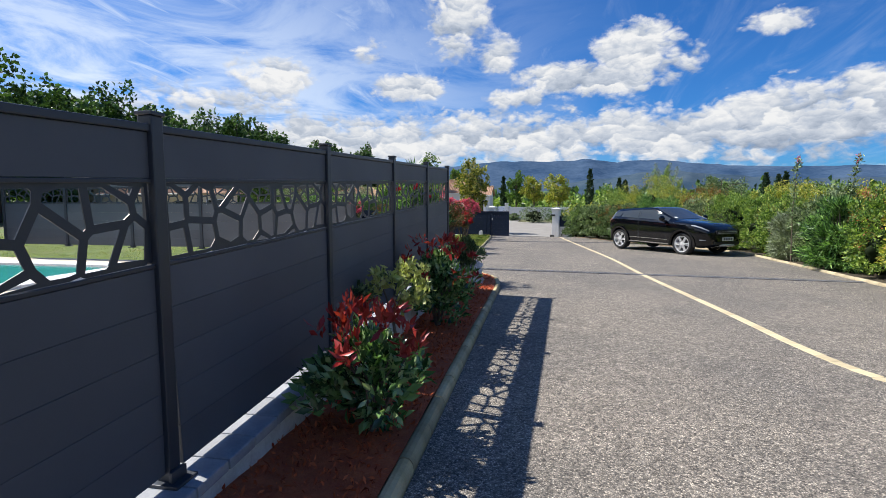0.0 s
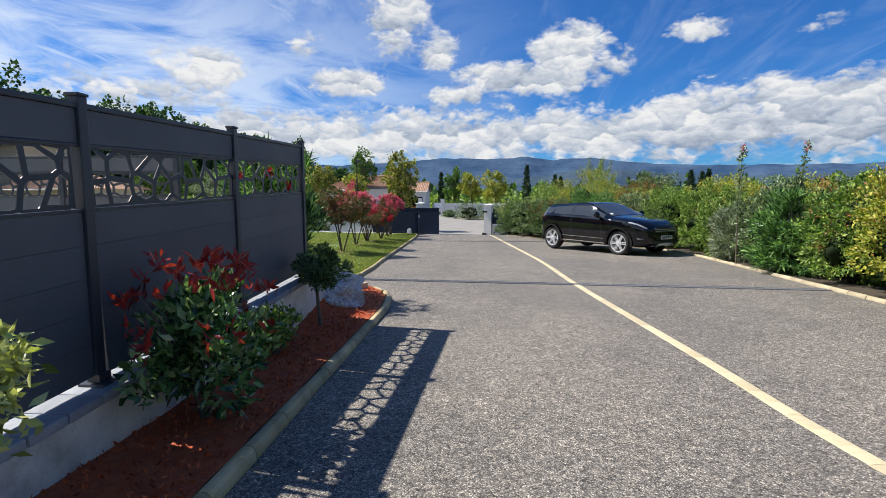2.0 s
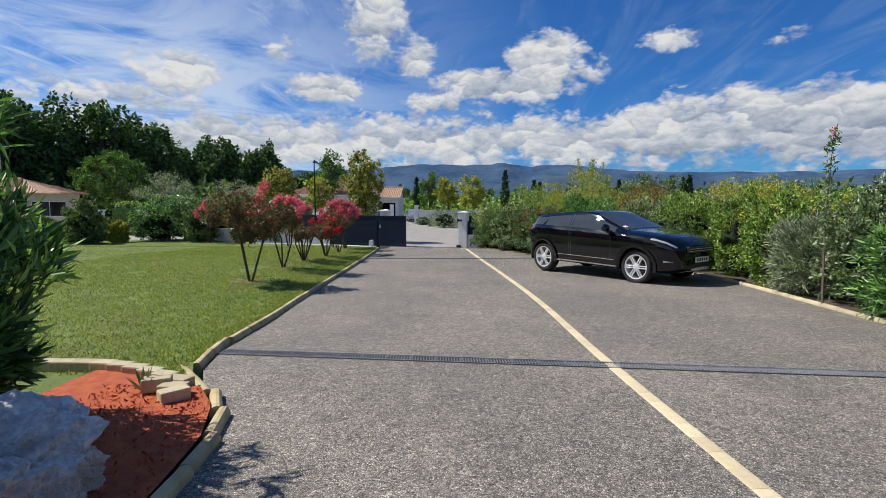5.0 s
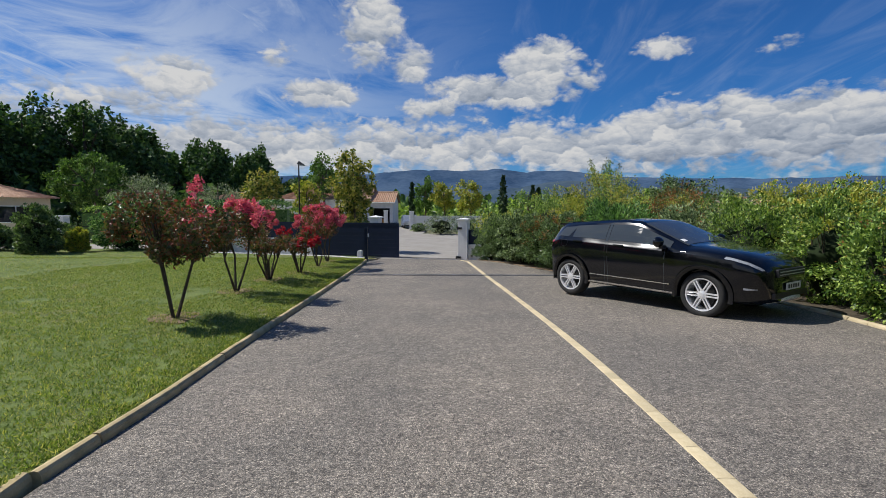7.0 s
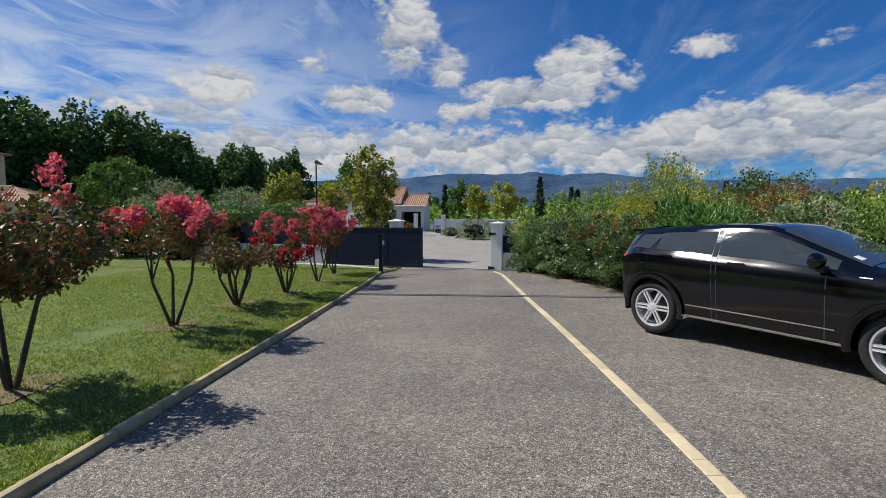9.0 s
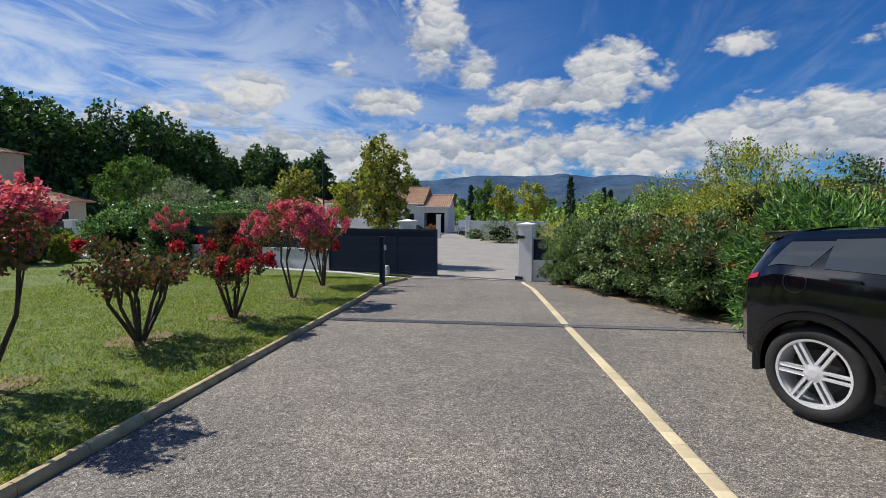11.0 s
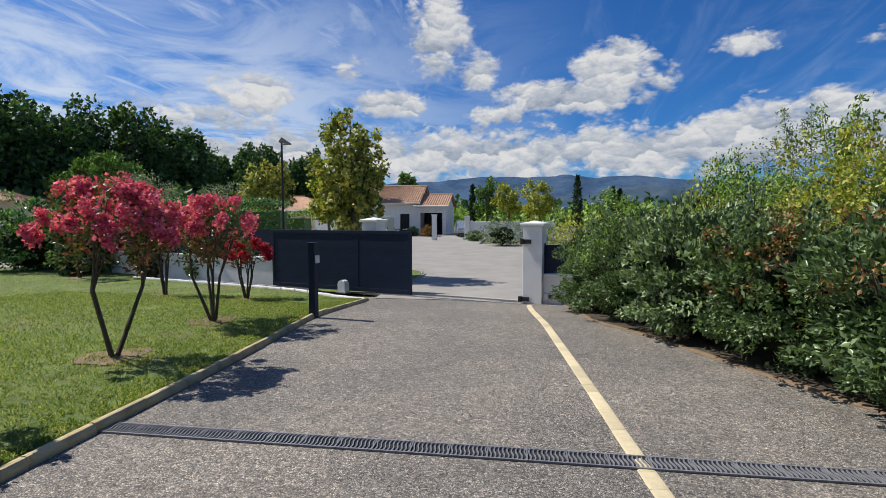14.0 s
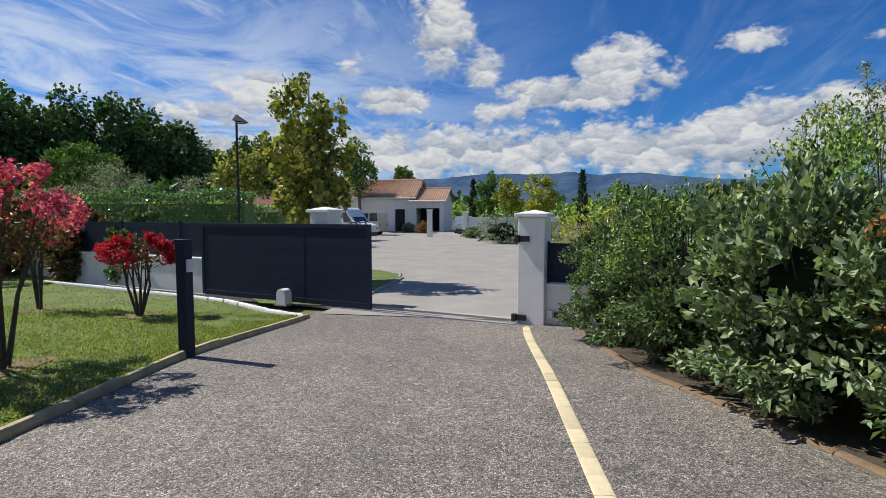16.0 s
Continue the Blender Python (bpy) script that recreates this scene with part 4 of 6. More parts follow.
# edging stones and the spiky plant at the nose of the bed
edging = thing("stone_edging", "short curve of pale yellow edging stones", "edging", kind="structure")
es = mesh_of("stone", boxed(-0.10, 0.10, -0.06, 0.06, -0.05, 0.055, 0.015), M_STONE)
for k in range(11):
    x, y = 0.02 - 0.18 * k, 2.34 + 0.42 * math.sin(min(k, 6) * 0.26)
    ob = part("stone", es, None, edging)
    ob.matrix_basis = Matrix.Translation((x, y, ground_z(y) + 0.09)) @ Matrix.Rotation(-0.3 + 0.05 * k, 4, "Z")
for k, (x, y) in enumerate(((0.10, 2.12), (-0.06, 2.18), (0.16, 2.02))):
    ob = part("stone", es, None, edging)
    ob.matrix_basis = Matrix.Translation((x, y, ground_z(y) + 0.11 + 0.03 * (k == 1))) @ Matrix.Rotation(0.4 * k, 4, "Z")
agave = thing("agave", "small spiky grey green agave", "agave", Matrix.Translation((-0.16, 2.18, ground_z(2.18) + 0.08)))
for k in range(15):
    a, e = k * 2.4, 0.5 + 0.06 * k
    d = Vector((math.cos(a) * math.cos(e), math.sin(a) * math.cos(e), math.sin(e)))
    s = Vector((-math.sin(a), math.cos(a), 0))
    b = bmesh.new()
    q = [b.verts.new(v) for v in (s * 0.010, d * 0.09 + s * 0.015, d * 0.2, d * 0.09 - s * 0.015, -s * 0.010)]
    b.faces.new(q)
    bmesh.ops.solidify(b, geom=list(b.faces), thickness=0.004)
    part("leaf", b, L_OLIVE, agave)

ole = thing("oleander_bush", "tall oleander with long leaves and a few red flowers", "shrub", Matrix.Translation((-0.88, 1.22, ground_z(1.2))))
limbs(ole, M_BARK, (0, 0, 0), 1.5, 0.022, 9, 0.6, bend=0.1, seed=4)
bush_leaves(ole, "leaves", np.concatenate([crown_points(8400, (0, 0, 1.04), (0.70, 0.72, 0.88), 80, 0.20, 0.40), crown_points(2600, (-0.10, 0.1, 0.55), (0.56, 0.60, 0.46), 28, 0.3, 0.4)]), 0.165, 0.030, L_OLEA, up=0.7, out_from=(0, 0, 0.5))
for k in range(16):
    a, r = k * 2.4, 0.16 * math.sqrt(k)
    bush_leaves(ole, "shoot", crown_points(26, (r * math.cos(a), r * math.sin(a), 2.02 - 0.45 * r + 0.06 * (k % 3)), (0.05, 0.05, 0.12), 3, 0.7), 0.18, 0.026, L_OLEA, up=0.9)
for c in ((0.22, -0.5, 1.75), (0.05, -0.6, 1.9), (0.4, -0.3, 1.6), (-0.1, -0.65, 1.7)):
    bush_leaves(ole, "flower", crown_points(30, c, (0.05, 0.05, 0.05), 3, 0.6), 0.045, 0.04, L_RUBY)

low = thing("low_shrub", "low dark green shrub behind the rock", "shrub", Matrix.Translation((-0.52, 0.95, ground_z(1) + 0.05)))
limbs(low, M_BARK, (0, 0, 0), 0.35, 0.012, 5, 0.2, bend=0.05, seed=9)
bush_leaves(low, "leaves", crown_points(1500, (0, 0, 0.36), (0.36, 0.3, 0.32), 22, 0.3, 0.4), 0.06, 0.025, L_BALL, up=0.5)


# ---- crape myrtles on the lawn ----
def crape(x, y, top, w, blooms, mat, seed, n=1500, stems=4, crown_low=0.52, label="crape myrtle with several bare stems and pink blossom"):
    z = ground_z(y) + lawn_lift(x, y)
    h = top - z
    p = thing("crape_myrtle", label, "tree", Matrix.Translation((x, y, z)), "crape myrtles along the lawn")
    limbs(p, M_DARKBARK, (0, 0, -0.03), h * 0.8, 0.025, stems, w * 0.31, bend=0.11, seed=seed)
    ch = h * (1 - crown_low) / 2
    mid = h - ch
    bush_leaves(p, "leaves", crown_points(n, (0, 0, mid), (w / 2, w / 2, ch), 26, 0.30, 0.4), 0.062, 0.036, L_CRAPE, up=0.3)
    if blooms:
        rr = random.Random(seed)
        for k in range(blooms):
            a, e = rr.uniform(0, 2 * math.pi), rr.uniform(-0.15, 1.35)
            c = Vector((math.cos(a) * math.cos(e) * w * 0.5, math.sin(a) * math.cos(e) * w * 0.5, mid + math.sin(e) * ch * 1.0))
            r = rr.uniform(0.08, 0.135)
            bush_leaves(p, "blossom", crown_points(170, c, (r, r, r * 1.2), 6, 0.55, 0.2), 0.040, 0.038, mat, up=0.2)
    disc = bmesh.new()
    bmesh.ops.create_circle(disc, cap_ends=True, segments=34, radius=0.33)
    for v in disc.verts:
        px, py = v.co.x * (1 + 0.5 * noise.noise(v.co * 5)), v.co.y * (1 + 0.5 * noise.noise(v.co * 4))
        v.co = Vector((px, py, ground_z(y + py) + lawn_lift(x + px, y + py) - z + 0.010))
    part("mulch_ring", disc, M_DIRT, p, "worn ring of bare brown soil")


crape(-1.76, 7.95, 2.10, 1.58, 2, L_PINK, 1, 5200, 3, 0.36, "large crape myrtle with dark leaves and few blossoms")
crape(-2.00, 10.45, 1.80, 1.45, 26, L_PINK, 2, 1900, 3, 0.50)
crape(-2.03, 12.20, 1.34, 1.50, 2, L_RUBY, 3, 2100, 8, 0.46, "crape myrtle with rusty leaves and many thin stems")
crape(-1.80, 13.72, 1.22, 1.20, 9, L_RUBY, 4, 1700, 6, 0.42, "low crape myrtle with bright red blossom")
crape(-1.93, 15.95, 1.80, 1.25, 36, L_PINK, 5, 1300, 3, 0.46)
crape(-2.15, 18.00, 1.72, 1.20, 30, L_PINK, 6, 1500, 4, 0.44)
crape(-3.45, 21.10, 0.98, 0.95, 20, L_RUBY, 7, 700, 5, 0.45, "low crape myrtle with dark red blossom")
crape(-5.6, 21.4, 1.70, 1.0, 16, L_PINK, 8, 700, 4, 0.4)
crape(-10.9, 24.5, 1.90, 1.2, 22, L_PINK, 9, 900, 4, 0.4)


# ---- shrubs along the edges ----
# Near-black green: the shade between leaves is put into this colour.
L_INNER_SHADE = leafage("painted shade inside shrubs", ((0.016, 0.026, 0.010), (0.024, 0.038, 0.014)), 0.8, 0.0, 0.1)


def inner_mass(centre, radii, seed):
    """A ragged solid core inside a shrub, added to darken its gaps."""
    bm = bmesh.new()
    bmesh.ops.create_icosphere(bm, subdivisions=4, radius=1.0)
    for v in bm.verts:
        d = v.co.normalized()
        k = 0.9 + 0.35 * noise.noise(d * 2.1 + Vector((seed, 0, 0))) + 0.25 * noise.noise(d * 6.0 + Vector((0, seed, 0)))
        v.co = Vector(centre) + Vector((d.x * radii[0], d.y * radii[1], d.z * radii[2])) * k
    return bm


def shrub(x, y, w, d, h, mat, name, label, n=2600, leaf=(0.06, 0.03), seed=1, out=True, up=0.5, extra=None, group="mixed hedge"):
    z = ground_z(y)
    p = thing(name, label, "shrub", Matrix.Translation((x, y, z)), group)
    limbs(p, M_DARKBARK, (0, 0, -0.05), h * 0.75, 0.02, 6, min(w, d) * 0.3, bend=0.08, seed=seed)
    pts = np.concatenate([crown_points(int(n * 0.62), (0, 0, h * 0.55), (w / 2, d / 2, h * 0.47), 80, 0.18, 0.60),
                          crown_points(int(n * 0.38), (0, 0, h * 0.22), (w * 0.52, d * 0.52, h * 0.24), 44, 0.22, 0.55)])
    pts[:, 2] = np.maximum(pts[:, 2], 0.02)
    bush_leaves(p, "leaves", pts, *leaf, mat, up=up, out_from=(0, 0, h * 0.4) if out else None)
    # Added solid core, coloured dark so that leaf gaps read as shade.
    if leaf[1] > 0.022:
        part("inner_foliage", inner_mass((0, 0, h * 0.36), (w * 0.27, d * 0.27, h * 0.30), seed), L_INNER_SHADE, p, "solid core coloured as the shade between the leaves", smooth=True)
    if extra:
        m2, k = extra
        bush_leaves(p, "coloured_leaves", crown_points(k, (0, 0, h * 0.58), (w * 0.5, d * 0.5, h * 0.46), 30, 0.16, 0.72), leaf[0] * 0.8, leaf[1] * 0.8, m2, up=up)
    return p


PRIV, OLE, GRY, YEL, RST = "privet_shrub", "oleander_shrub", "elaeagnus_shrub", "golden_shrub", "rusty_shrub"
T_PRIV, T_OLE, T_GRY = "dense light green privet shrub in the hedge", "dark green oleander shrub with long narrow leaves", "grey green elaeagnus shrub in the hedge"
T_YEL, T_RST = "yellow green shrub in the hedge", "shrub with rusty red autumn leaves"
for k, (x, y, w, d, h, mat, nm, lab, n, leaf, extra) in enumerate((
        (8.4, -4.6, 1.9, 1.9, 2.0, L_HEDGE, PRIV, T_PRIV, 3000, (0.07, 0.035), None),
        (8.3, -2.8, 1.8, 1.9, 2.1, L_HEDGE, PRIV, T_PRIV, 3000, (0.07, 0.035), None),
        (8.4, -1.1, 1.7, 1.8, 2.0, L_YELLOW, YEL, T_YEL, 3000, (0.07, 0.035), None),
        (8.5, 0.5, 1.7, 1.7, 2.0, L_HEDGE, PRIV, T_PRIV, 3400, (0.06, 0.03), (L_RUST, 220)),
        (8.55, 2.1, 1.6, 1.7, 2.0, L_YELLOW, YEL, T_YEL, 3600, (0.06, 0.03), (L_RUST, 200)),
        (8.7, 3.6, 1.6, 1.6, 1.9, L_HEDGE, PRIV, T_PRIV, 3600, (0.06, 0.03), (L_RUST, 420)),
        (8.65, 5.0, 1.4, 1.5, 1.65, L_OLEA, OLE, T_OLE, 3600, (0.14, 0.024), None),
        (8.95, 6.3, 1.5, 1.5, 1.85, L_GREY, GRY, T_GRY, 3400, (0.07, 0.03), None),
        (8.85, 7.6, 1.3, 1.5, 1.45, L_OLIVE, "tufted_shrub", "pale tufted shrub with thin arching shoots", 3600, (0.16, 0.012), None),
        (9.1, 8.9, 1.4, 1.5, 1.75, L_HEDGE, PRIV, T_PRIV, 3400, (0.06, 0.03), (L_RUST, 150)),
        (9.2, 10.4, 1.6, 1.7, 1.95, L_HEDGE, PRIV, T_PRIV, 4200, (0.06, 0.028), None),
        (8.7, 12.0, 1.7, 1.7, 2.05, L_HEDGE, PRIV, T_PRIV, 4200, (0.06, 0.028), None),
        (8.0, 13.4, 1.6, 1.6, 1.9, L_GREY, GRY, T_GRY, 3600, (0.06, 0.03), (L_RUST, 160)),
        (10.5, 11.6, 2.0, 2.2, 2.35, L_YELLOW, YEL, T_YEL, 4200, (0.06, 0.03), None),
        (10.3, 7.6, 1.9, 2.2, 2.1, L_YELLOW, YEL, T_YEL, 3600, (0.06, 0.03), None),
        (10.4, 4.6, 1.9, 2.2, 2.15, L_HEDGE, PRIV, T_PRIV, 3000, (0.06, 0.03), None),
        (10.2, 1.6, 1.9, 2.2, 2.2, L_HEDGE, PRIV, T_PRIV, 3000, (0.06, 0.03), None),
        (12.6, 9.5, 2.4, 2.8, 2.2, L_OLIVE, GRY, T_GRY, 3000, (0.07, 0.03), None),
        (13.0, 14.0, 2.6, 2.8, 2.4, L_HEDGE, PRIV, T_PRIV, 3600, (0.07, 0.034), None),
        (13.2, 17.5, 2.6, 2.4, 2.7, L_YELLOW, YEL, T_YEL, 3600, (0.07, 0.034), None),
        (7.0, 14.75, 2.0, 2.1, 1.9, L_OLEA, OLE, T_OLE, 5200, (0.13, 0.022), (L_RUST, 40)),
        (6.05, 16.1, 1.5, 1.5, 1.68, L_BALL, PRIV, "dark glossy shrub with a few rusty leaves in the hedge", 4600, (0.062, 0.030), (L_RUST, 500)),
        (5.5, 17.3, 1.4, 1.4, 1.68, L_BALL, PRIV, "dark glossy shrub with many rusty leaves in the hedge", 4600, (0.058, 0.028), (L_RUST, 1100)),
        (5.0, 18.4, 1.35, 1.35, 1.72, L_GREY, GRY, T_GRY, 4400, (0.072, 0.038), None),
        (4.45, 19.7, 1.25, 1.3, 1.75, L_BALL, PRIV, "dense dark green privet shrub near the gate", 5000, (0.05, 0.022), (L_HEDGE, 1200)),
        (4.15, 20.85, 1.15, 1.1, 1.5, L_BALL, PRIV, "dense dark green privet shrub near the gate", 4600, (0.045, 0.02), (L_HEDGE, 1200)),
        (7.6, 18.2, 2.6, 2.4, 3.0, L_YELLOW, YEL, T_YEL, 5200, (0.055, 0.028), (L_RUST, 200)),
        (9.2, 16.4, 2.0, 2.0, 2.5, L_RUST, RST, T_RST, 2400, (0.05, 0.026), (L_YELLOW, 1500)),
        (10.0, 15.2, 1.8, 1.8, 2.1, L_HEDGE, PRIV, T_PRIV, 3200, (0.06, 0.03), None),
        (6.4, 20.4, 2.1, 2.0, 2.7, L_HEDGE, PRIV, T_PRIV, 4000, (0.05, 0.026), (L_YELLOW, 1200)))):
    shrub(x - (0.22 if y < 14 else 0.48), y - (0.08 if y < 14 else 0.22), w * (1.12 if y < 14 else 1.3), d * (1.12 if y < 14 else 1.3), h * 1.04, mat, nm, lab, int(n * 2.9), (leaf[0] * 1.12, leaf[1] * 1.15), seed=k + 1, extra=extra and (extra[0], extra[1] * 2))


def sprays(x, y, base_h, tops, mat, name, label, spread, leaf, per=130, seed=0, flower=None, thick=0.012):
    """Upright sparse shoots with small leaves along them, tipped with flowers where given."""
    z = ground_z(y)
    p = thing(name, label, "tree" if tops[0] > 3 else "shrub", Matrix.Translation((x, y, z)))
    rr = random.Random(seed)
    b = bmesh.new()
    pts, fl = [], []
    for i, h in enumerate(tops):
        a = rr.uniform(0, 6.28)
        tip = Vector((math.cos(a) * spread * rr.uniform(0.3, 1), math.sin(a) * spread * rr.uniform(0.3, 1), h))
        foot = Vector((tip.x * 0.12, tip.y * 0.12, -0.03))
        mid = foot.lerp(tip, 0.5) + Vector((rr.uniform(-0.1, 0.1), rr.uniform(-0.1, 0.1), 0))
        tube(b, (foot, mid, tip), (thick * 1.6, thick, thick * 0.3), 5)
        for k in range(per):
            f = rr.uniform(base_h / h, 1.0)
            c = (foot.lerp(mid, f * 2) if f < 0.5 else mid.lerp(tip, f * 2 - 1))
            s = 0.16 * (1.15 - f) * spread + 0.03
            pts.append((c.x + rr.gauss(0, s), c.y + rr.gauss(0, s), c.z + rr.gauss(0, 0.03)))
        if flower:
            fl += [(tip.x + rr.gauss(0, 0.025), tip.y + rr.gauss(0, 0.025), tip.z + rr.uniform(-0.16, 0.04)) for _ in range(70)]
    part("stem", b, M_BARK, p)
    bush_leaves(p, "leaves", pts, *leaf, mat, up=0.6)
    if flower:
        bush_leaves(p, "flower_spike", fl, 0.03, 0.025, flower)
    return p


sprays(7.95, 6.35, 0.9, (2.75,), L_GREY, "butterfly_bush", "tall shoot of a butterfly bush with a pink flower spike", 0.08, (0.10, 0.03), 260, 1, L_PINK)
sprays(9.0, 5.9, 0.9, (2.72,), L_GREY, "butterfly_bush", "tall shoot of a butterfly bush with a pink flower spike", 0.08, (0.10, 0.03), 260, 2, L_PINK)
sprays(8.4, 21.7, 1.0, (3.6, 3.9, 4.1, 3.2, 3.7, 3.0, 3.5, 2.8, 3.8, 3.3), L_HEDGE, "willow_tree", "sparse upright willow with thin shoots and small leaves", 1.2, (0.085, 0.032), 620, 3)
sprays(9.4, 24.6, 1.0, (4.3, 4.6, 4.0, 4.5, 3.6, 4.2, 3.4, 3.9), L_OLIVE, "willow_tree", "sparse upright willow with thin shoots and small leaves", 1.3, (0.085, 0.032), 560, 4)
sprays(6.2, 21.6, 0.8, (2.9, 3.1, 2.6, 2.8, 2.4), L_GREY, "willow_tree", "slim upright shrub with grey green leaves", 0.5, (0.06, 0.025), 240, 5)


def tree(x, y, base, h, trunk, crown, mat, name, label, n, leaf, clumps=60, seed=0, tight=0.24, bark=M_BARK, group="", up=0.3, shell=0.45, flat=False):
    """crown: centre height, half width, half depth, half height."""
    p = thing(name, label, "tree", Matrix.Translation((x, y, base)), group)
    b = bmesh.new()
    cz, rx, ry, rz = crown
    rr = random.Random(seed)
    tube(b, ((0, 0, -0.2), (0.03 * h, 0, h * 0.25), (0.0, 0.02 * h, h * 0.55), (0.01 * h, 0, h * 0.9)), (trunk * 1.25, trunk, trunk * 0.7, trunk * 0.15), 8)
    for i in range(9):
        a, f = 2.4 * i + rr.random(), rr.uniform(0.3, 0.7)
        s = Vector((0.015 * h, 0.01 * h, h * f))
        e = Vector((math.cos(a) * rx * 0.75, math.sin(a) * ry * 0.75, cz + rz * rr.uniform(-0.4, 0.6)))
        tube(b, (s, s.lerp(e, 0.5) + Vector((0, 0, 0.05 * h)), e), (trunk * 0.45, trunk * 0.3, trunk * 0.08), 5)
    part("trunk", b, bark, p)
    bush_leaves(p, "crown", crown_points(n, (0, 0, cz), (rx, ry, rz), clumps, tight, shell, flat), *leaf, mat, up=up)
    return p


tree(11.0, 20.6, -0.3, 3.6, 0.10, (2.3, 1.35, 1.35, 1.25), L_BALL, "bay_tree", "dense dark green round tree behind the hedge", 5200, (0.10, 0.05), 50, 11)
tree(-2.92, 26.2, ground_z(26.2), 5.5, 0.07, (3.15, 1.25, 1.25, 2.35), L_PLANE, "plane_tree", "young plane tree with yellowing leaves in the verge", 5600, (0.14, 0.115), 130, 12, 0.14, shell=0.30)
tree(-12.2, 38.5, -0.4, 5.4, 0.10, (3.3, 1.6, 1.6, 1.9), L_PLANE, "plane_tree", "young plane tree with yellow leaves across the road", 3000, (0.2, 0.16), 50, 13)
tree(-9.6, 41.0, -0.4, 4.6, 0.10, (3.0, 1.3, 1.3, 1.6), L_YELLOW, "plane_tree", "young plane tree with yellow leaves across the road", 2200, (0.2, 0.16), 40, 14)
tree(-13.5, 61, -0.3, 9.0, 0.16, (6.3, 2.0, 2.0, 2.6), L_PINE, "poplar_tree", "slim light green poplar behind the house", 2600, (0.28, 0.2), 50, 15)
tree(-11.0, 70, -0.3, 8.0, 0.16, (5.6, 1.5, 1.5, 2.3), L_PINE, "poplar_tree", "slim light green poplar behind the house", 2000, (0.28, 0.2), 40, 16)

# ---- the black car ----
M_PAINT = surface("black car paint", (0.002, 0.0024, 0.004), (0.003, 0.0036, 0.006), 0.12, 3, 300, 0.0, coat=1.0, spread=0.0, spec=0.06)
for node in M_PAINT.node_tree.nodes:
    if node.type == "BSDF_PRINCIPLED":
        node.inputs["Coat Roughness"].default_value = 0.09
M_TYRE = surface("tyre rubber", (0.012, 0.012, 0.012), (0.02, 0.02, 0.02), 0.8, 20, 120, 0.3, 0.002)
M_RIM = surface("silver alloy", (0.66, 0.66, 0.67), (0.74, 0.74, 0.75), 0.32, 9, 200, 0.0, metal=0.45)
M_CHROME = surface("bright trim", (0.70, 0.70, 0.70), (0.76, 0.76, 0.76), 0.15, 9, 200, 0.0, metal=1.0)
M_LAMP = surface("clear lamp lens", (0.20, 0.21, 0.23), (0.46, 0.48, 0.50), 0.1, 30, 200, 0.0, coat=0.8)
M_TAIL = surface("red lamp lens", (0.30, 0.008, 0.010), (0.42, 0.012, 0.015), 0.12, 20, 200, 0.0, coat=0.8)
M_CARGLASS = plain_glass("tinted car glass", (0.040, 0.046, 0.050), 0.02)
M_PLATE = surface("number plate white", (0.70, 0.70, 0.68), (0.76, 0.76, 0.74), 0.4, 9, 90, 0.0)

TOP = ((-0.84, 0.80), (-0.80, 1.00), (-0.74, 1.12), (-0.62, 1.32), (-0.50, 1.42), (-0.3, 1.46), (0.3, 1.505), (0.8, 1.535), (1.15, 1.545), (1.38, 1.53), (1.52, 1.49), (2.0, 1.29), (2.30, 1.175), (2.42, 1.135), (2.8, 1.10), (3.1, 1.06), (3.3, 1.01), (3.44, 0.94), (3.52, 0.85), (3.56, 0.62))
WIDE = ((-0.84, 0.54), (-0.80, 0.69), (-0.62, 0.86), (-0.2, 0.95), (0.3, 0.965), (0.7, 0.945), (1.3, 0.935), (2.0, 0.945), (2.5, 0.965), (2.9, 0.955), (3.15, 0.91), (3.35, 0.82), (3.48, 0.70), (3.56, 0.54))
LOW = ((-0.84, 0.46), (-0.6, 0.33), (0.0, 0.28), (2.7, 0.26), (3.3, 0.27), (3.56, 0.34))
BELT = ((-0.84, 0.76), (-0.72, 1.05), (-0.3, 1.15), (0.3, 1.13), (1.0, 1.10), (2.1, 1.055), (2.42, 1.045), (2.8, 1.02), (3.1, 0.98), (3.3, 0.92), (3.44, 0.84), (3.52, 0.74), (3.56, 0.50))
ROOF = ((-0.84, 0.58), (-0.6, 0.62), (-0.3, 0.66), (0.8, 0.68), (1.4, 0.67), (2.0, 0.72), (2.35, 0.78), (2.5, 0.84), (3.15, 0.80), (3.45, 0.62), (3.56, 0.44))


def lookup(table, x):
    x = x if x > -0.3 else -0.3 + (x + 0.3) / 0.76
    return float(np.interp(x, [p[0] for p in table], [p[1] for p in table]))


def car_section(x):
    """Half of the body's outline across the car, from the bottom to the top."""
    top, p, lo, be, rw = (lookup(t, x) for t in (TOP, WIDE, LOW, BELT, ROOF))
    be = min(be, top - 0.02)
    z9 = max(top - 0.07, be + 0.4 * (top - be))
    a, b = Vector((0.945 * p, be)), Vector((min(rw + 0.02, 0.93 * p), z9))
    mid = a.lerp(b, 0.5) + Vector((0.012, 0.0))
    return [Vector(v) for v in ((0, lo), (0.78 * p, lo), (0.95 * p, lo + 0.06), (0.965 * p, lo + 0.2), (0.972 * p, lo + 0.42 * (be - lo)), (1.0 * p, lo + 0.76 * (be - lo)),
                                (0.98 * p, be - 0.045), a, mid, b, (max(rw - 0.06, 0), top - 0.35 * (top - z9)), (0.5 * rw, top - 0.004), (0, top))]


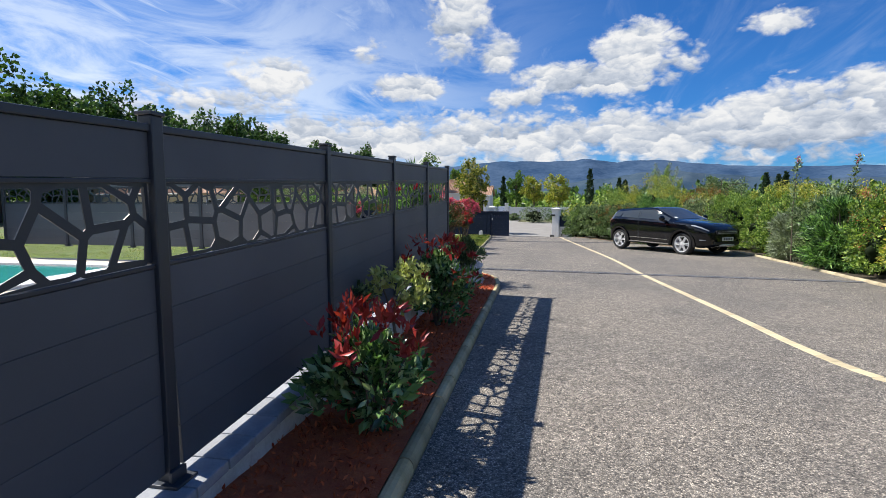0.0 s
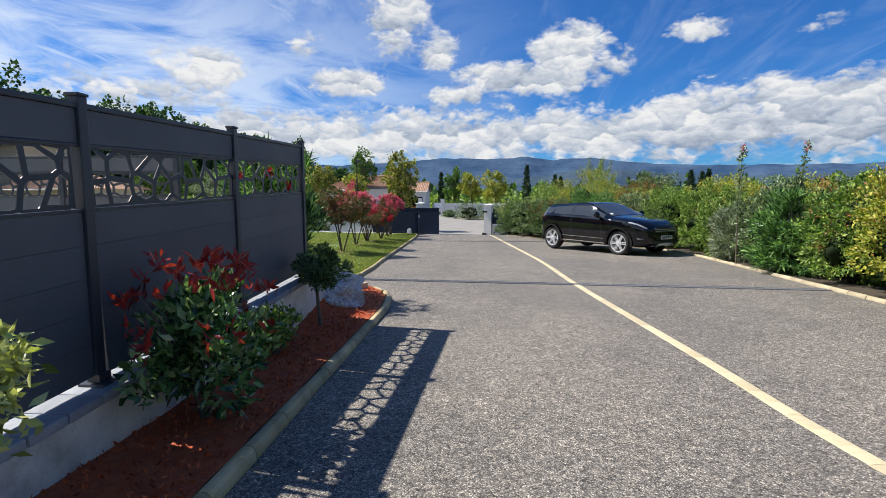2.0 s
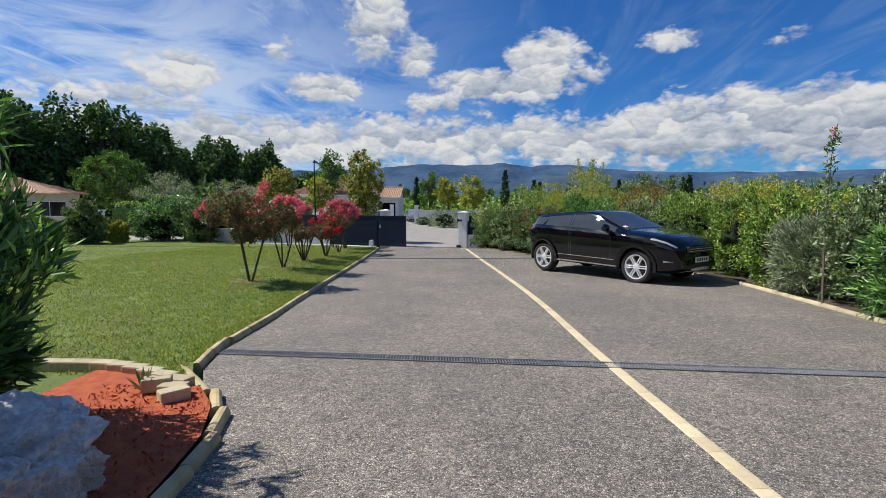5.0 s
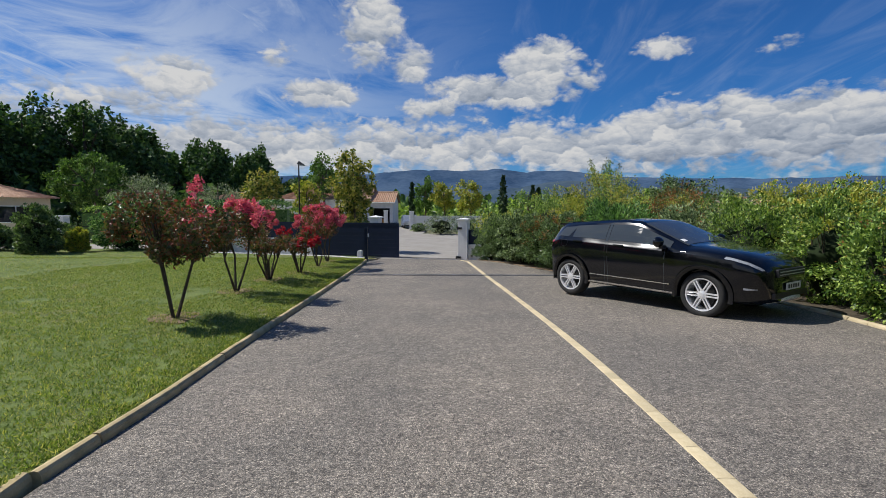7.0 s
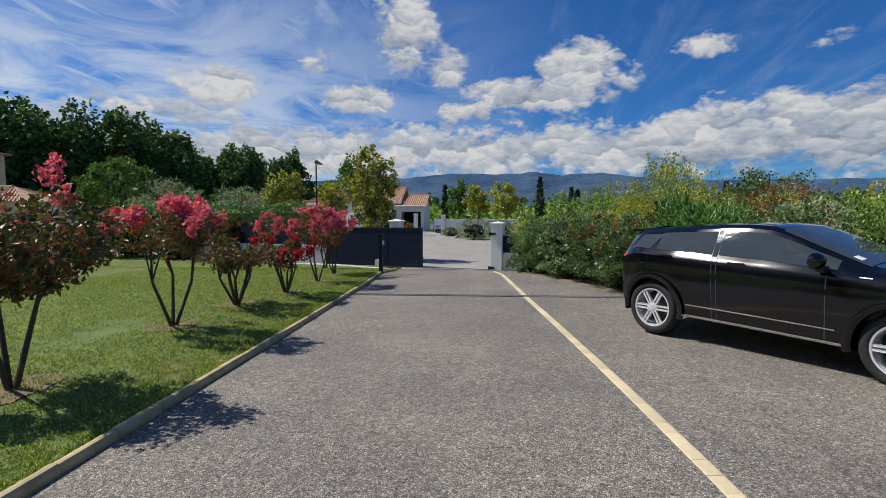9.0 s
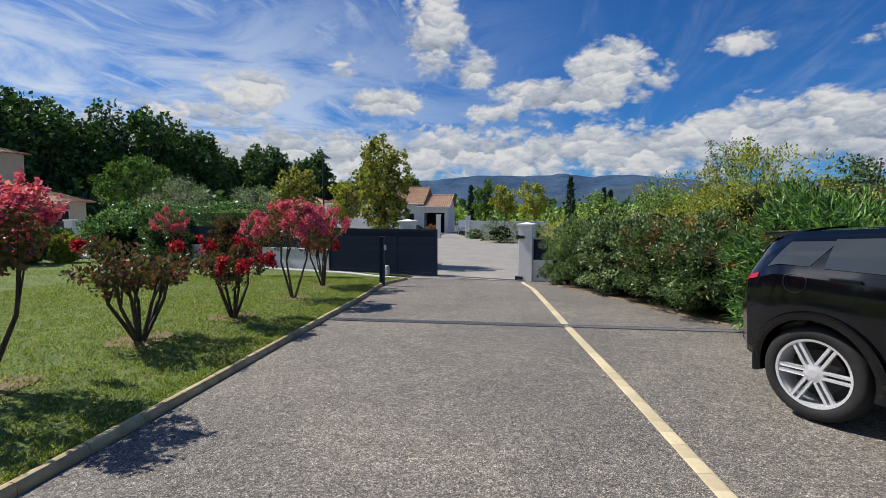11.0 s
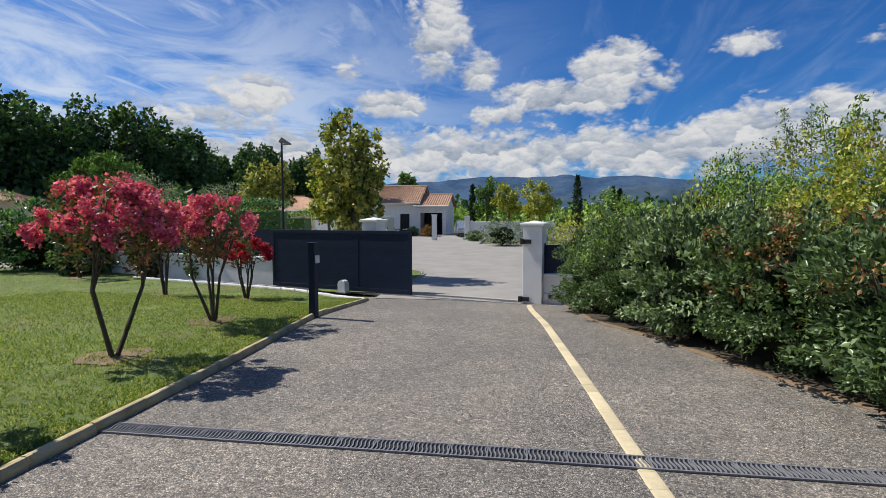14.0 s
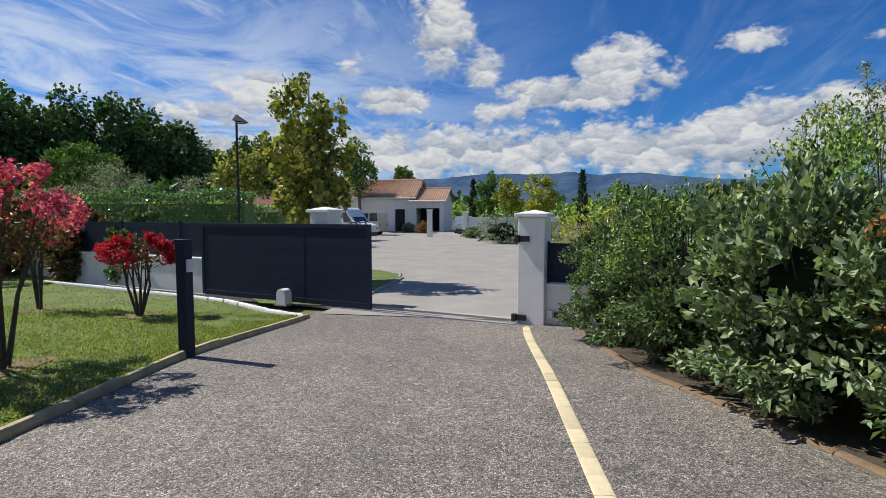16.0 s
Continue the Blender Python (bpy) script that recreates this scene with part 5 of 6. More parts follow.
def car_point(x, s, side, lift=0.0):
    sec = car_section(x)
    i = min(int(s), 11)
    q = sec[i].lerp(sec[i + 1], s - i)
    t = (sec[i + 1] - sec[i]).normalized()
    n = Vector((t.y, -t.x))
    return Vector((x, side * (q.x + n.x * lift), q.y + n.y * lift))


def skin(x0, x1, s0, s1, side, lift, nx=10, ns=5, slant=0.0, both=False):
    """A piece of the body's skin, lifted by a few millimetres."""
    bm = bmesh.new()
    for sd in ((1, -1) if both else (side,)):
        g = [[bm.verts.new(car_point(x0 + (x1 - x0) * i / nx + slant * j / ns, s0 + (s1 - s0) * j / ns, sd, lift)) for j in range(ns + 1)] for i in range(nx + 1)]
        for i in range(nx):
            for j in range(ns):
                bm.faces.new((g[i][j], g[i + 1][j], g[i + 1][j + 1], g[i][j + 1]))
    bmesh.ops.remove_doubles(bm, verts=bm.verts, dist=0.0005)
    return bm


def cut(body, cutters):
    """Take the cutters' volume out of a mesh object."""
    for c in cutters:
        m = body.modifiers.new("cut", "BOOLEAN")
        m.object, m.operation, m.solver = c, "DIFFERENCE", "EXACT"
    me = bpy.data.meshes.new_from_object(body.evaluated_get(bpy.context.evaluated_depsgraph_get()))
    body.modifiers.clear()
    body.data = me
    for c in cutters:
        bpy.data.objects.remove(c)


def wheel(owner, place, outward, r=0.365, w=0.24, spokes=6, rim_mat=None):
    """Turned tyre, rim with twin spokes, hub. Local z is the axle, outwards."""
    wh = new("wheel")
    wh.parent = owner
    wh.matrix_basis = Matrix.Translation(place) @ Matrix.Rotation(radians(90 if outward < 0 else -90), 4, "X")
    t = bmesh.new()
    k = r / 0.365
    prof = [(0.262 * k, -w / 2), (0.33 * k, -w / 2), (0.352 * k, -w / 2 + 0.02), (r, -w / 2 + 0.05), (r, w / 2 - 0.05), (0.352 * k, w / 2 - 0.02), (0.33 * k, w / 2), (0.272 * k, w / 2 - 0.004), (0.262 * k, w / 2 - 0.02)]
    rings = [[t.verts.new((a * math.cos(2 * math.pi * i / 40), a * math.sin(2 * math.pi * i / 40), z)) for i in range(40)] for a, z in prof]
    for r0, r1 in zip(rings, rings[1:] + rings[:1]):
        for i in range(40):
            t.faces.new((r0[i], r0[(i + 1) % 40], r1[(i + 1) % 40], r1[i]))
    part("tyre", t, M_TYRE, wh, smooth=True)
    rm = bmesh.new()
    prof = [(0.264 * k, w / 2 - 0.008), (0.245 * k, w / 2 - 0.012), (0.238 * k, w / 2 - 0.05), (0.238 * k, -w / 2)]
    rings = [[rm.verts.new((a * math.cos(2 * math.pi * i / 40), a * math.sin(2 * math.pi * i / 40), z)) for i in range(40)] for a, z in prof]
    for r0, r1 in zip(rings, rings[1:]):
        for i in range(40):
            rm.faces.new((r0[i], r0[(i + 1) % 40], r1[(i + 1) % 40], r1[i]))
    for s in range(spokes):
        for off in (-0.022, 0.022):
            box(rm, 0.04 * k, 0.245 * k, off * k - 0.012, off * k + 0.012, w / 2 - 0.05, w / 2 - 0.018, 0.004, Matrix.Rotation(2 * math.pi * s / spokes, 4, "Z"))
    lathe(rm, ((0.075 * k, w / 2 - 0.06), (0.07 * k, w / 2 - 0.02), (0.03 * k, w / 2 - 0.01)), 18)
    part("rim", rm, rim_mat or M_RIM, wh, "silver alloy rim with twin spokes")
    d = bmesh.new()
    lathe(d, ((0.17 * k, -0.02), (0.17 * k, 0.0), (0.06 * k, 0.01)), 24)
    lathe(d, ((0.237 * k, -w / 2 + 0.01), (0.237 * k, -w / 2 + 0.02)), 24)
    part("brake_disc", d, M_BLACK, wh)


def black_car():
    c = thing("car", "black compact SUV with silver alloy wheels parked against the hedge", "car",
              Matrix.Translation((5.21, 11.74, ground_z(11.0) + 0.012)) @ Matrix.Rotation(math.atan2(-0.812, 0.583), 4, "Z"))
    bm = bmesh.new()
    xs = sorted({round(v, 3) for v in [*np.linspace(-0.71, 3.56, 56), -0.68, -0.62, 3.52]})
    loops = []
    for x in xs:
        sec = car_section(x)
        loops.append([bm.verts.new((x, -q.x, q.y)) for q in sec] + [bm.verts.new((x, q.x, q.y)) for q in sec[-2:0:-1]])
    for a, b in zip(loops, loops[1:]):
        for i in range(len(a)):
            j = (i + 1) % len(a)
            bm.faces.new((a[i], a[j], b[j], b[i]))
    bm.faces.new(loops[0])
    bm.faces.new(loops[-1][::-1])
    body = part("body", bm, M_PAINT, c, "gloss black bodywork")
    cutters = []
    for x in (0.0, 2.66):
        for s in (1, -1):
            b = bmesh.new()
            bmesh.ops.create_cone(b, cap_ends=True, segments=40, radius1=0.42, radius2=0.42, depth=0.6)
            o = new("cutter", mesh_of("cutter", b, M_BLACK))
            o.matrix_basis = c.matrix_basis @ Matrix.Translation((x, s * 0.86, 0.37)) @ Matrix.Rotation(radians(90), 4, "X")
            cutters.append(o)
    bpy.context.view_layer.update()
    cut(body, cutters)
    body.data.shade_smooth()
    body.data.set_sharp_from_angle(angle=radians(24))
    for poly in body.data.polygons:
        if poly.material_index > 0:
            poly.use_smooth = False
    # arches
    for x in (0.0, 2.66):
        for s in (1, -1):
            b = bmesh.new()
            outer, inner, deep = [], [], []
            for k in range(25):
                a = radians(-12 + 204 * k / 24)
                for lst, r, dy in ((outer, 0.475, 0.0), (inner, 0.412, 0.012), (deep, 0.405, -0.12)):
                    xx, zz = x + r * math.cos(a), 0.37 + r * math.sin(a)
                    yy = max(lookup(WIDE, xx) * (0.985 if zz < 0.5 else 1.0), 0.5) + 0.006
                    lst.append(b.verts.new((xx, s * (yy + dy), max(zz, 0.27))))
            for r0, r1 in ((outer, inner), (inner, deep)):
                for k in range(24):
                    b.faces.new((r0[k], r0[k + 1], r1[k + 1], r1[k]))
            part("wheel_arch", b, M_PAINT, c, "black wheel arch trim", smooth=True)
            wheel(c, (x, s * 0.80, 0.365), s)
    for s in (1, -1):
        part("quarter_window", skin(-0.40, -0.07, 7.25, 8.70, s, 0.004, slant=0.12), M_CARGLASS, c)
        part("rear_side_window", skin(0.03, 0.80, 7.22, 8.80, s, 0.004), M_CARGLASS, c)
        part("front_side_window", skin(0.88, 2.10, 7.22, 8.78, s, 0.004, 14), M_CARGLASS, c)
        for x in (0.84, 0.90):
            part("door_gap", skin(x - 0.004, x + 0.004, 2.2, 7.05, s, 0.0015, 1, 10, slant=-0.02), M_CARGLASS, c)
        part("door_gap", skin(2.02, 2.03, 2.2, 7.05, s, 0.0015, 1, 10), M_CARGLASS, c)
        part("pillar_trim", skin(0.81, 0.87, 7.1, 8.9, s, 0.003, 2, 6), M_CARGLASS, c)
        part("side_trim", skin(0.50, 2.12, 3.0, 3.10, s, 0.010, 12, 2), M_CHROME, c, "bright side strip")
        part("sill_trim", skin(0.45, 2.20, 1.95, 2.15, s, 0.012, 12, 2), M_CHROME, c, "bright sill strip")
        part("headlight", skin(2.98, 3.44, 6.15, 6.95, s, 0.004, 10, 3, slant=0.02), M_LAMP, c, "clear swept headlight")
        part("fog_lamp", skin(3.24, 3.40, 3.5, 3.9, s, 0.004, 4, 2), M_LAMP, c)
        part("tail_light", skin(-0.675, -0.46, 6.0, 6.9, s, 0.005, 8, 3), M_TAIL, c, "red tail light")
        part("side_vent", skin(2.30, 2.40, 6.42, 6.58, s, 0.005, 3, 2), M_RIM, c, "silver wing vent")
        for x in (0.10, 1.02):
            q = car_point(x + 0.1, 6.05, s, 0.016)
            b = bmesh.new()
            box(b, q.x - 0.1, q.x + 0.1, q.y - 0.014, q.y + 0.014, q.z - 0.013, q.z + 0.013, 0.008)
            part("door_handle", b, M_PAINT, c)
        b = bmesh.new()
        bmesh.ops.create_uvsphere(b, u_segments=16, v_segments=10, radius=1.0)
        for v in b.verts:
            v.co = Vector((1.97 + v.co.x * 0.085 * (1.1 if v.co.x > 0 else 0.7), s * (1.05 + v.co.y * 0.115), 1.17 + v.co.z * 0.088))
        mi = part("mirror", b, M_PAINT, c, "black door mirror", smooth=True)
        part("mirror_stem", boxed(1.95, 2.03, min(s * 0.88, s * 0.99), max(s * 0.88, s * 0.99), 1.05, 1.115, 0.01), M_BLACK, mi)
    part("windscreen", skin(1.50, 2.34, 9.55, 12.0, 1, 0.005, 10, 6, both=True), M_CARGLASS, c)
    part("rear_window", skin(-0.60, -0.42, 9.6, 12.0, 1, 0.005, 6, 6, both=True), M_CARGLASS, c)
    part("roof_glass", skin(0.05, 1.30, 10.4, 12.0, 1, 0.003, 8, 4, both=True), M_CARGLASS, c)
    sp = bmesh.new()
    g0 = [[sp.verts.new((x, y * (0.60 - 0.06 * abs(x + 0.35)), z - 0.03 * y * y)) for y in (-1, -0.6, 0, 0.6, 1)] for x, z in ((-0.24, 1.480), (-0.56, 1.452), (-0.575, 1.430), (-0.36, 1.41))]
    for a, b in zip(g0, g0[1:] + g0[:1]):
        for k in range(4):
            sp.faces.new((a[k], a[k + 1], b[k + 1], b[k]))
    sp.faces.new([g[0] for g in g0])
    sp.faces.new([g[4] for g in g0][::-1])
    part("spoiler", sp, M_PAINT, c, "black roof spoiler")
    part("rear_bumper", boxed(-0.735, -0.60, -0.60, 0.60, 0.42, 0.58, 0.05), M_PAINT, c)
    for s in (1, -1):
        part("reversing_light", skin(-0.685, -0.645, 6.05, 6.85, s, 0.006, 2, 3), M_LAMP, c)
        part("reflector", boxed(-0.74, -0.732, s * 0.48 - 0.08, s * 0.48 + 0.08, 0.55, 0.585, 0.004), M_TAIL, c)
    flap = bmesh.new()
    ring = [car_point(-0.14 + 0.085 * math.cos(a), 5.75 + 0.55 * math.sin(a), -1, 0.003) for a in [2 * math.pi * k / 20 for k in range(20)]]
    tube(flap, ring + ring[:1], 0.0025, 4, cap=False)
    part("fuel_flap", flap, M_BLACK, c)
    # front
    g = boxed(3.46, 3.565, -0.48, 0.48, 0.70, 0.82, 0.015)
    grille = part("grille", g, M_BLACK, c)
    for k in range(2):
        part("grille_bar", boxed(3.558, 3.573, -0.45, 0.45, 0.73 + 0.045 * k, 0.743 + 0.045 * k, 0.003), M_RIM, grille)
    part("lower_intake", boxed(3.46, 3.572, -0.58, 0.58, 0.38, 0.47, 0.012), M_BLACK, c)
    skid = bmesh.new()
    tube(skid, ((3.30, -0.62, 0.33), (3.46, -0.50, 0.345), (3.54, -0.3, 0.36), (3.56, 0, 0.365), (3.54, 0.3, 0.36), (3.46, 0.50, 0.345), (3.30, 0.62, 0.33)), 0.04, 8)
    part("skid_plate", skid, M_RIM, c, "silver front skid plate", smooth=True)
    plate = part("number_plate", boxed(3.578, 3.59, -0.26, 0.26, 0.50, 0.61, 0.004), M_PLATE, c, "white number plate")
    for k in range(5):
        part("plate_mark", boxed(3.590, 3.592, -0.2 + 0.085 * k, -0.145 + 0.085 * k, 0.525, 0.585), M_BLACK, plate)
    for y, z in ((-0.35, 0.0), (-0.22, -0.02)):
        part("windscreen_sticker", skin(2.16, 2.24, 9.95 + abs(z) * 10, 10.15 + abs(z) * 10, -1, 0.009, 2, 2), M_PLATE, c)
    for k in range(8):
        b = boxed(3.28, 3.30, -0.26 + 0.07 * k, -0.215 + 0.07 * k, 1.012, 1.022, 0.002)
        part("bonnet_mark", b, M_CHROME, c)


black_car()


# ---- vehicles across the road ----
def far_vehicle(label, place, length, height, width, prof, glass, paint, wheels, r=0.32):
    """A body of a side outline with rounded edges, side glass, lamps and wheels."""
    v = thing("van" if height > 1.7 else "car", label, "van" if height > 1.7 else "car", place)
    bm = bmesh.new()
    def outline(k):
        return [bm.verts.new((x * length, k * width / 2 * (1.0 if z < 0.6 else 1.0 - 0.16 * (z - 0.6)), z * height)) for x, z in prof]
    a, b = outline(-1), outline(1)
    n = len(prof)
    for i in range(n):
        bm.faces.new((a[i], a[(i + 1) % n], b[(i + 1) % n], b[i]))
    bm.faces.new(a)
    bm.faces.new(b[::-1])
    bmesh.ops.bevel(bm, geom=list(bm.edges), offset=0.05, segments=2, affect="EDGES")
    part("body", bm, paint, v, smooth=False)
    for poly in glass:
        for k in (-1, 1):
            w = bmesh.new()
            w.faces.new([w.verts.new((x * length, k * (width / 2 * (1.0 - 0.16 * max(z - 0.6, 0)) + 0.004), z * height)) for x, z in poly])
            part("side_window", w, M_CARGLASS, v)
    for x in wheels:
        for k in (-1, 1):
            wheel(v, (x * length, k * (width / 2 - 0.1), r), k, r, 0.2, 5)
    front = [p for p in prof if p[0] > 0.6 and p[1] > 0.5]
    if len(front) >= 2:
        (x0, z0), (x1, z1) = front[0], front[1]
        ws = bmesh.new()
        q = [(x0 * length + 0.004, -width * 0.40, z0 * height + 0.012), (x0 * length + 0.004, width * 0.40, z0 * height + 0.012), (x1 * length + 0.03, width * 0.36, z1 * height - 0.06), (x1 * length + 0.03, -width * 0.36, z1 * height - 0.06)]
        ws.faces.new([ws.verts.new(p) for p in q])
        part("windscreen", ws, M_CARGLASS, v)
    for k in (-1, 1):
        part("headlight", boxed(length - 0.03, length + 0.006, k * width * 0.40 - 0.12, k * width * 0.40 + 0.12, height * 0.34, height * 0.41, 0.01), M_LAMP, v)
        part("tail_light", boxed(-0.008, 0.02, k * width * 0.44 - 0.06, k * width * 0.44 + 0.06, height * 0.36, height * 0.5, 0.01), M_TAIL, v)
    part("bumper", boxed(length - 0.05, length + 0.03, -width * 0.46, width * 0.46, height * 0.14, height * 0.26, 0.03), M_BLACK, v)


M_VANW = surface("white van paint", (0.68, 0.69, 0.70), (0.74, 0.75, 0.76), 0.35, 2, 100, 0.0, coat=0.5)
M_VANC = surface("pale green van paint", (0.50, 0.54, 0.42), (0.56, 0.60, 0.48), 0.35, 2, 100, 0.0, coat=0.5)
M_REDCAR = surface("red car paint", (0.40, 0.015, 0.03), (0.46, 0.02, 0.035), 0.3, 2, 100, 0.0, coat=0.8)
M_GREYCAR = surface("silver grey car paint", (0.30, 0.33, 0.36), (0.36, 0.38, 0.41), 0.3, 2, 100, 0.0, metal=0.4, coat=0.8)
VAN = ((0, 0.14), (1.0, 0.14), (1.0, 0.46), (0.86, 0.55), (0.72, 0.96), (0.68, 1.0), (0.02, 1.0), (0, 0.95))
KANGOO = ((0, 0.16), (1.0, 0.16), (1.0, 0.44), (0.97, 0.50), (0.78, 0.60), (0.62, 0.97), (0.55, 1.0), (0.04, 1.0), (0, 0.94))
HATCH = ((0, 0.18), (1.0, 0.18), (1.0, 0.46), (0.96, 0.52), (0.74, 0.64), (0.55, 0.97), (0.48, 1.0), (0.2, 0.98), (0.06, 0.82), (0, 0.6))
VAN_GLASS = (((0.70, 0.56), (0.83, 0.57), (0.715, 0.90), (0.66, 0.90)),)
KANGOO_GLASS = (((0.46, 0.58), (0.74, 0.60), (0.61, 0.92), (0.46, 0.92)), ((0.25, 0.58), (0.44, 0.58), (0.44, 0.92), (0.25, 0.92)), ((0.04, 0.60), (0.22, 0.58), (0.22, 0.92), (0.06, 0.92)))
HATCH_GLASS = (((0.42, 0.63), (0.71, 0.65), (0.55, 0.93), (0.42, 0.95)), ((0.12, 0.66), (0.40, 0.63), (0.40, 0.95), (0.22, 0.94)))


def on_road(x, y, turn):
    return Matrix.Translation((x, y, ground_z(y) + 0.01)) @ Matrix.Rotation(radians(turn), 4, "Z")


far_vehicle("white panel van parked across the road", on_road(-12.5, 47.6, -14), 5.1, 2.25, 1.95, VAN, VAN_GLASS, M_VANW, (0.19, 0.80), 0.34)
far_vehicle("pale green passenger van parked in front of the house", on_road(-9.1, 54.9, 172), 4.2, 2.0, 1.75, KANGOO, KANGOO_GLASS, M_VANC, (0.18, 0.80))
far_vehicle("red car parked across the road", on_road(-12.8, 37.2, 8), 3.9, 1.45, 1.7, HATCH, HATCH_GLASS, M_REDCAR, (0.18, 0.80))
far_vehicle("silver grey car parked beside the garage", on_road(-3.1, 61.0, -80), 4.1, 1.5, 1.75, HATCH, HATCH_GLASS, M_GREYCAR, (0.18, 0.80))


# ---- houses ----
def tiled_slope(a, b, c, d, wave=0.24):
    """A roof face of rolled tiles: a, b along the eave, c, d along the ridge above b and a."""
    a, b, c, d = (Vector(v) for v in (a, b, c, d))
    bm = bmesh.new()
    n = max(4, int((b - a).length / wave * 4))
    rows = max(3, int((d - a).length / 0.4))
    up = (b - a).cross(d - a).normalized()
    if up.z < 0:
        up = -up
    g = []
    for j in range(rows + 1):
        t = j / rows
        l, r = a.lerp(d, t), b.lerp(c, t)
        row = []
        for i in range(n + 1):
            p = l.lerp(r, i / n)
            s = (p - l).length + (l - a).dot((b - a).normalized())
            row.append(bm.verts.new(p + up * (0.05 * math.sin(s / wave * 2 * math.pi) + 0.03 * (j % 2))))
        g.append(row)
    for j in range(rows):
        for i in range(n):
            bm.faces.new((g[j][i], g[j][i + 1], g[j + 1][i + 1], g[j + 1][i]))
    return bm


def house(name, label, place, w, d, z_eave, rise, wall_mat, openings, hip_l=True, hip_r=True, over=0.4, side=None):
    """A rendered house: front at local y = 0, with openings through its front wall and a tiled roof.
    openings: x0, x1, z0, z1, kind."""
    h = thing(name, label, "house", place)
    # front wall in pieces round the openings
    t = 0.25
    bm = bmesh.new()
    xs = sorted({0, w, *[v for o in openings for v in o[:2]]})
    for x0, x1 in zip(xs, xs[1:]):
        o = [q for q in openings if q[0] <= x0 and q[1] >= x1]
        if not o:
            box(bm, x0, x1, 0, t, -0.3, z_eave)
        else:
            if o[0][2] > -0.25:
                box(bm, x0, x1, 0, t, -0.3, o[0][2])
            box(bm, x0, x1, 0, t, o[0][3], z_eave)
    part("front_wall", bm, wall_mat, h)
    part("side_wall", boxed(0, t, t, d, -0.3, z_eave), wall_mat, h)
    part("side_wall", boxed(w - t, w, t, d, -0.3, z_eave), wall_mat, h)
    part("back_wall", boxed(t, w - t, d - t, d, -0.3, z_eave), wall_mat, h)
    # Near-black sheet added indoors: the shade behind the openings is its colour.
    part("inner_wall", boxed(t, w - t, min(3.0, d * 0.5), min(3.0, d * 0.5) + 0.1, -0.3, z_eave), M_DARKIN, h)
    part("floor_slab", boxed(t, w - t, t, d - t, -0.35, 0.0), M_ROAD, h)
    if side:
        y0, y1, z0, z1 = side
        win = part("window", boxed(w, w + 0.02, y0, y1, z0, z1), M_GLASS, h, "large dark end window")
        fr = bmesh.new()
        for a, b, c, e in ((y0, y1, z0 - 0.08, z0), (y0, y1, z1, z1 + 0.08), (y0 - 0.08, y0, z0, z1), (y1, y1 + 0.08, z0, z1), ((y0 + y1) / 2 - 0.03, (y0 + y1) / 2 + 0.03, z0, z1)):
            box(fr, w, w + 0.05, a, b, c, e)
        part("window_frame", fr, M_WHITE, win)
    for x0, x1, z0, z1, kind in openings:
        if kind == "window":
            win = part("window", boxed(x0, x1, 0.10, 0.12, z0, z1), M_GLASS, h)
            fr = bmesh.new()
            for a, b, c, e in ((x0, x1, z0, z0 + 0.06), (x0, x1, z1 - 0.06, z1), (x0, x0 + 0.06, z0, z1), (x1 - 0.06, x1, z0, z1), ((x0 + x1) / 2 - 0.03, (x0 + x1) / 2 + 0.03, z0, z1)):
                box(fr, a, b, 0.06, 0.14, c, e)
            part("window_frame", fr, M_WHITE, win)
            part("window_sill", boxed(x0 - 0.08, x1 + 0.08, -0.08, 0.06, z0 - 0.06, z0, 0.01), M_COPING, win)
        elif kind == "shutter":
            part("window", boxed(x0, x1, 0.10, 0.12, z0, z1), M_GLASS, h)
            for a in (x0 - (x1 - x0) * 0.5 - 0.02, x1 + 0.02):
                part("shutter", boxed(a, a + (x1 - x0) * 0.5, -0.05, 0.0, z0, z1, 0.006), M_SHUTTER, h)
        elif kind == "door":
            part("door", boxed(x0 + 0.04, x1 - 0.04, 0.12, 0.17, z0, z1 - 0.04, 0.006), M_DARKIN, h)
    o = over
    r = d / 2
    ze, zr = z_eave, z_eave + rise
    lx = r if hip_l else -o
    rx = w - r if hip_r else w + o
    part("roof_face", tiled_slope((-o, -o, ze), (w + o, -o, ze), (rx, r, zr), (lx, r, zr)), M_TILE, h)
    part("roof_face", tiled_slope((w + o, d + o, ze), (-o, d + o, ze), (lx, r, zr), (rx, r, zr)), M_TILE, h)
    for hip, x, xr in ((hip_l, -o, lx), (hip_r, w + o, rx)):
        if hip:
            part("roof_face", tiled_slope((x, d + o, ze), (x, -o, ze), (xr, r + 0.01, zr), (xr, r - 0.01, zr)), M_TILE, h)
        else:
            bm = bmesh.new()
            xx = 0.02 if x < 0 else w - 0.02
            bm.faces.new([bm.verts.new(v) for v in ((xx, 0, ze), (xx, d, ze), (xx, r, zr))])
            part("gable", bm, wall_mat, h)
    rb = bmesh.new()
    tube(rb, ((lx, r, zr + 0.03), (rx, r, zr + 0.03)), 0.1, 8)
    part("ridge", rb, M_TILE, h)
    part("eave_board", boxed(-o, w + o, -o - 0.02, -o + 0.1, ze - 0.16, ze - 0.02), M_WHITE, h)
    ev = bmesh.new()
    tube(ev, ((-o, -o - 0.07, ze - 0.06), (w + o, -o - 0.07, ze - 0.06)), 0.06, 8)
    part("gutter", ev, M_RENDER, h)
    return h


def at(x, y, turn=0.0, z=None):
    return Matrix.Translation((x, y, ground_z(y) if z is None else z)) @ Matrix.Rotation(radians(turn), 4, "Z")


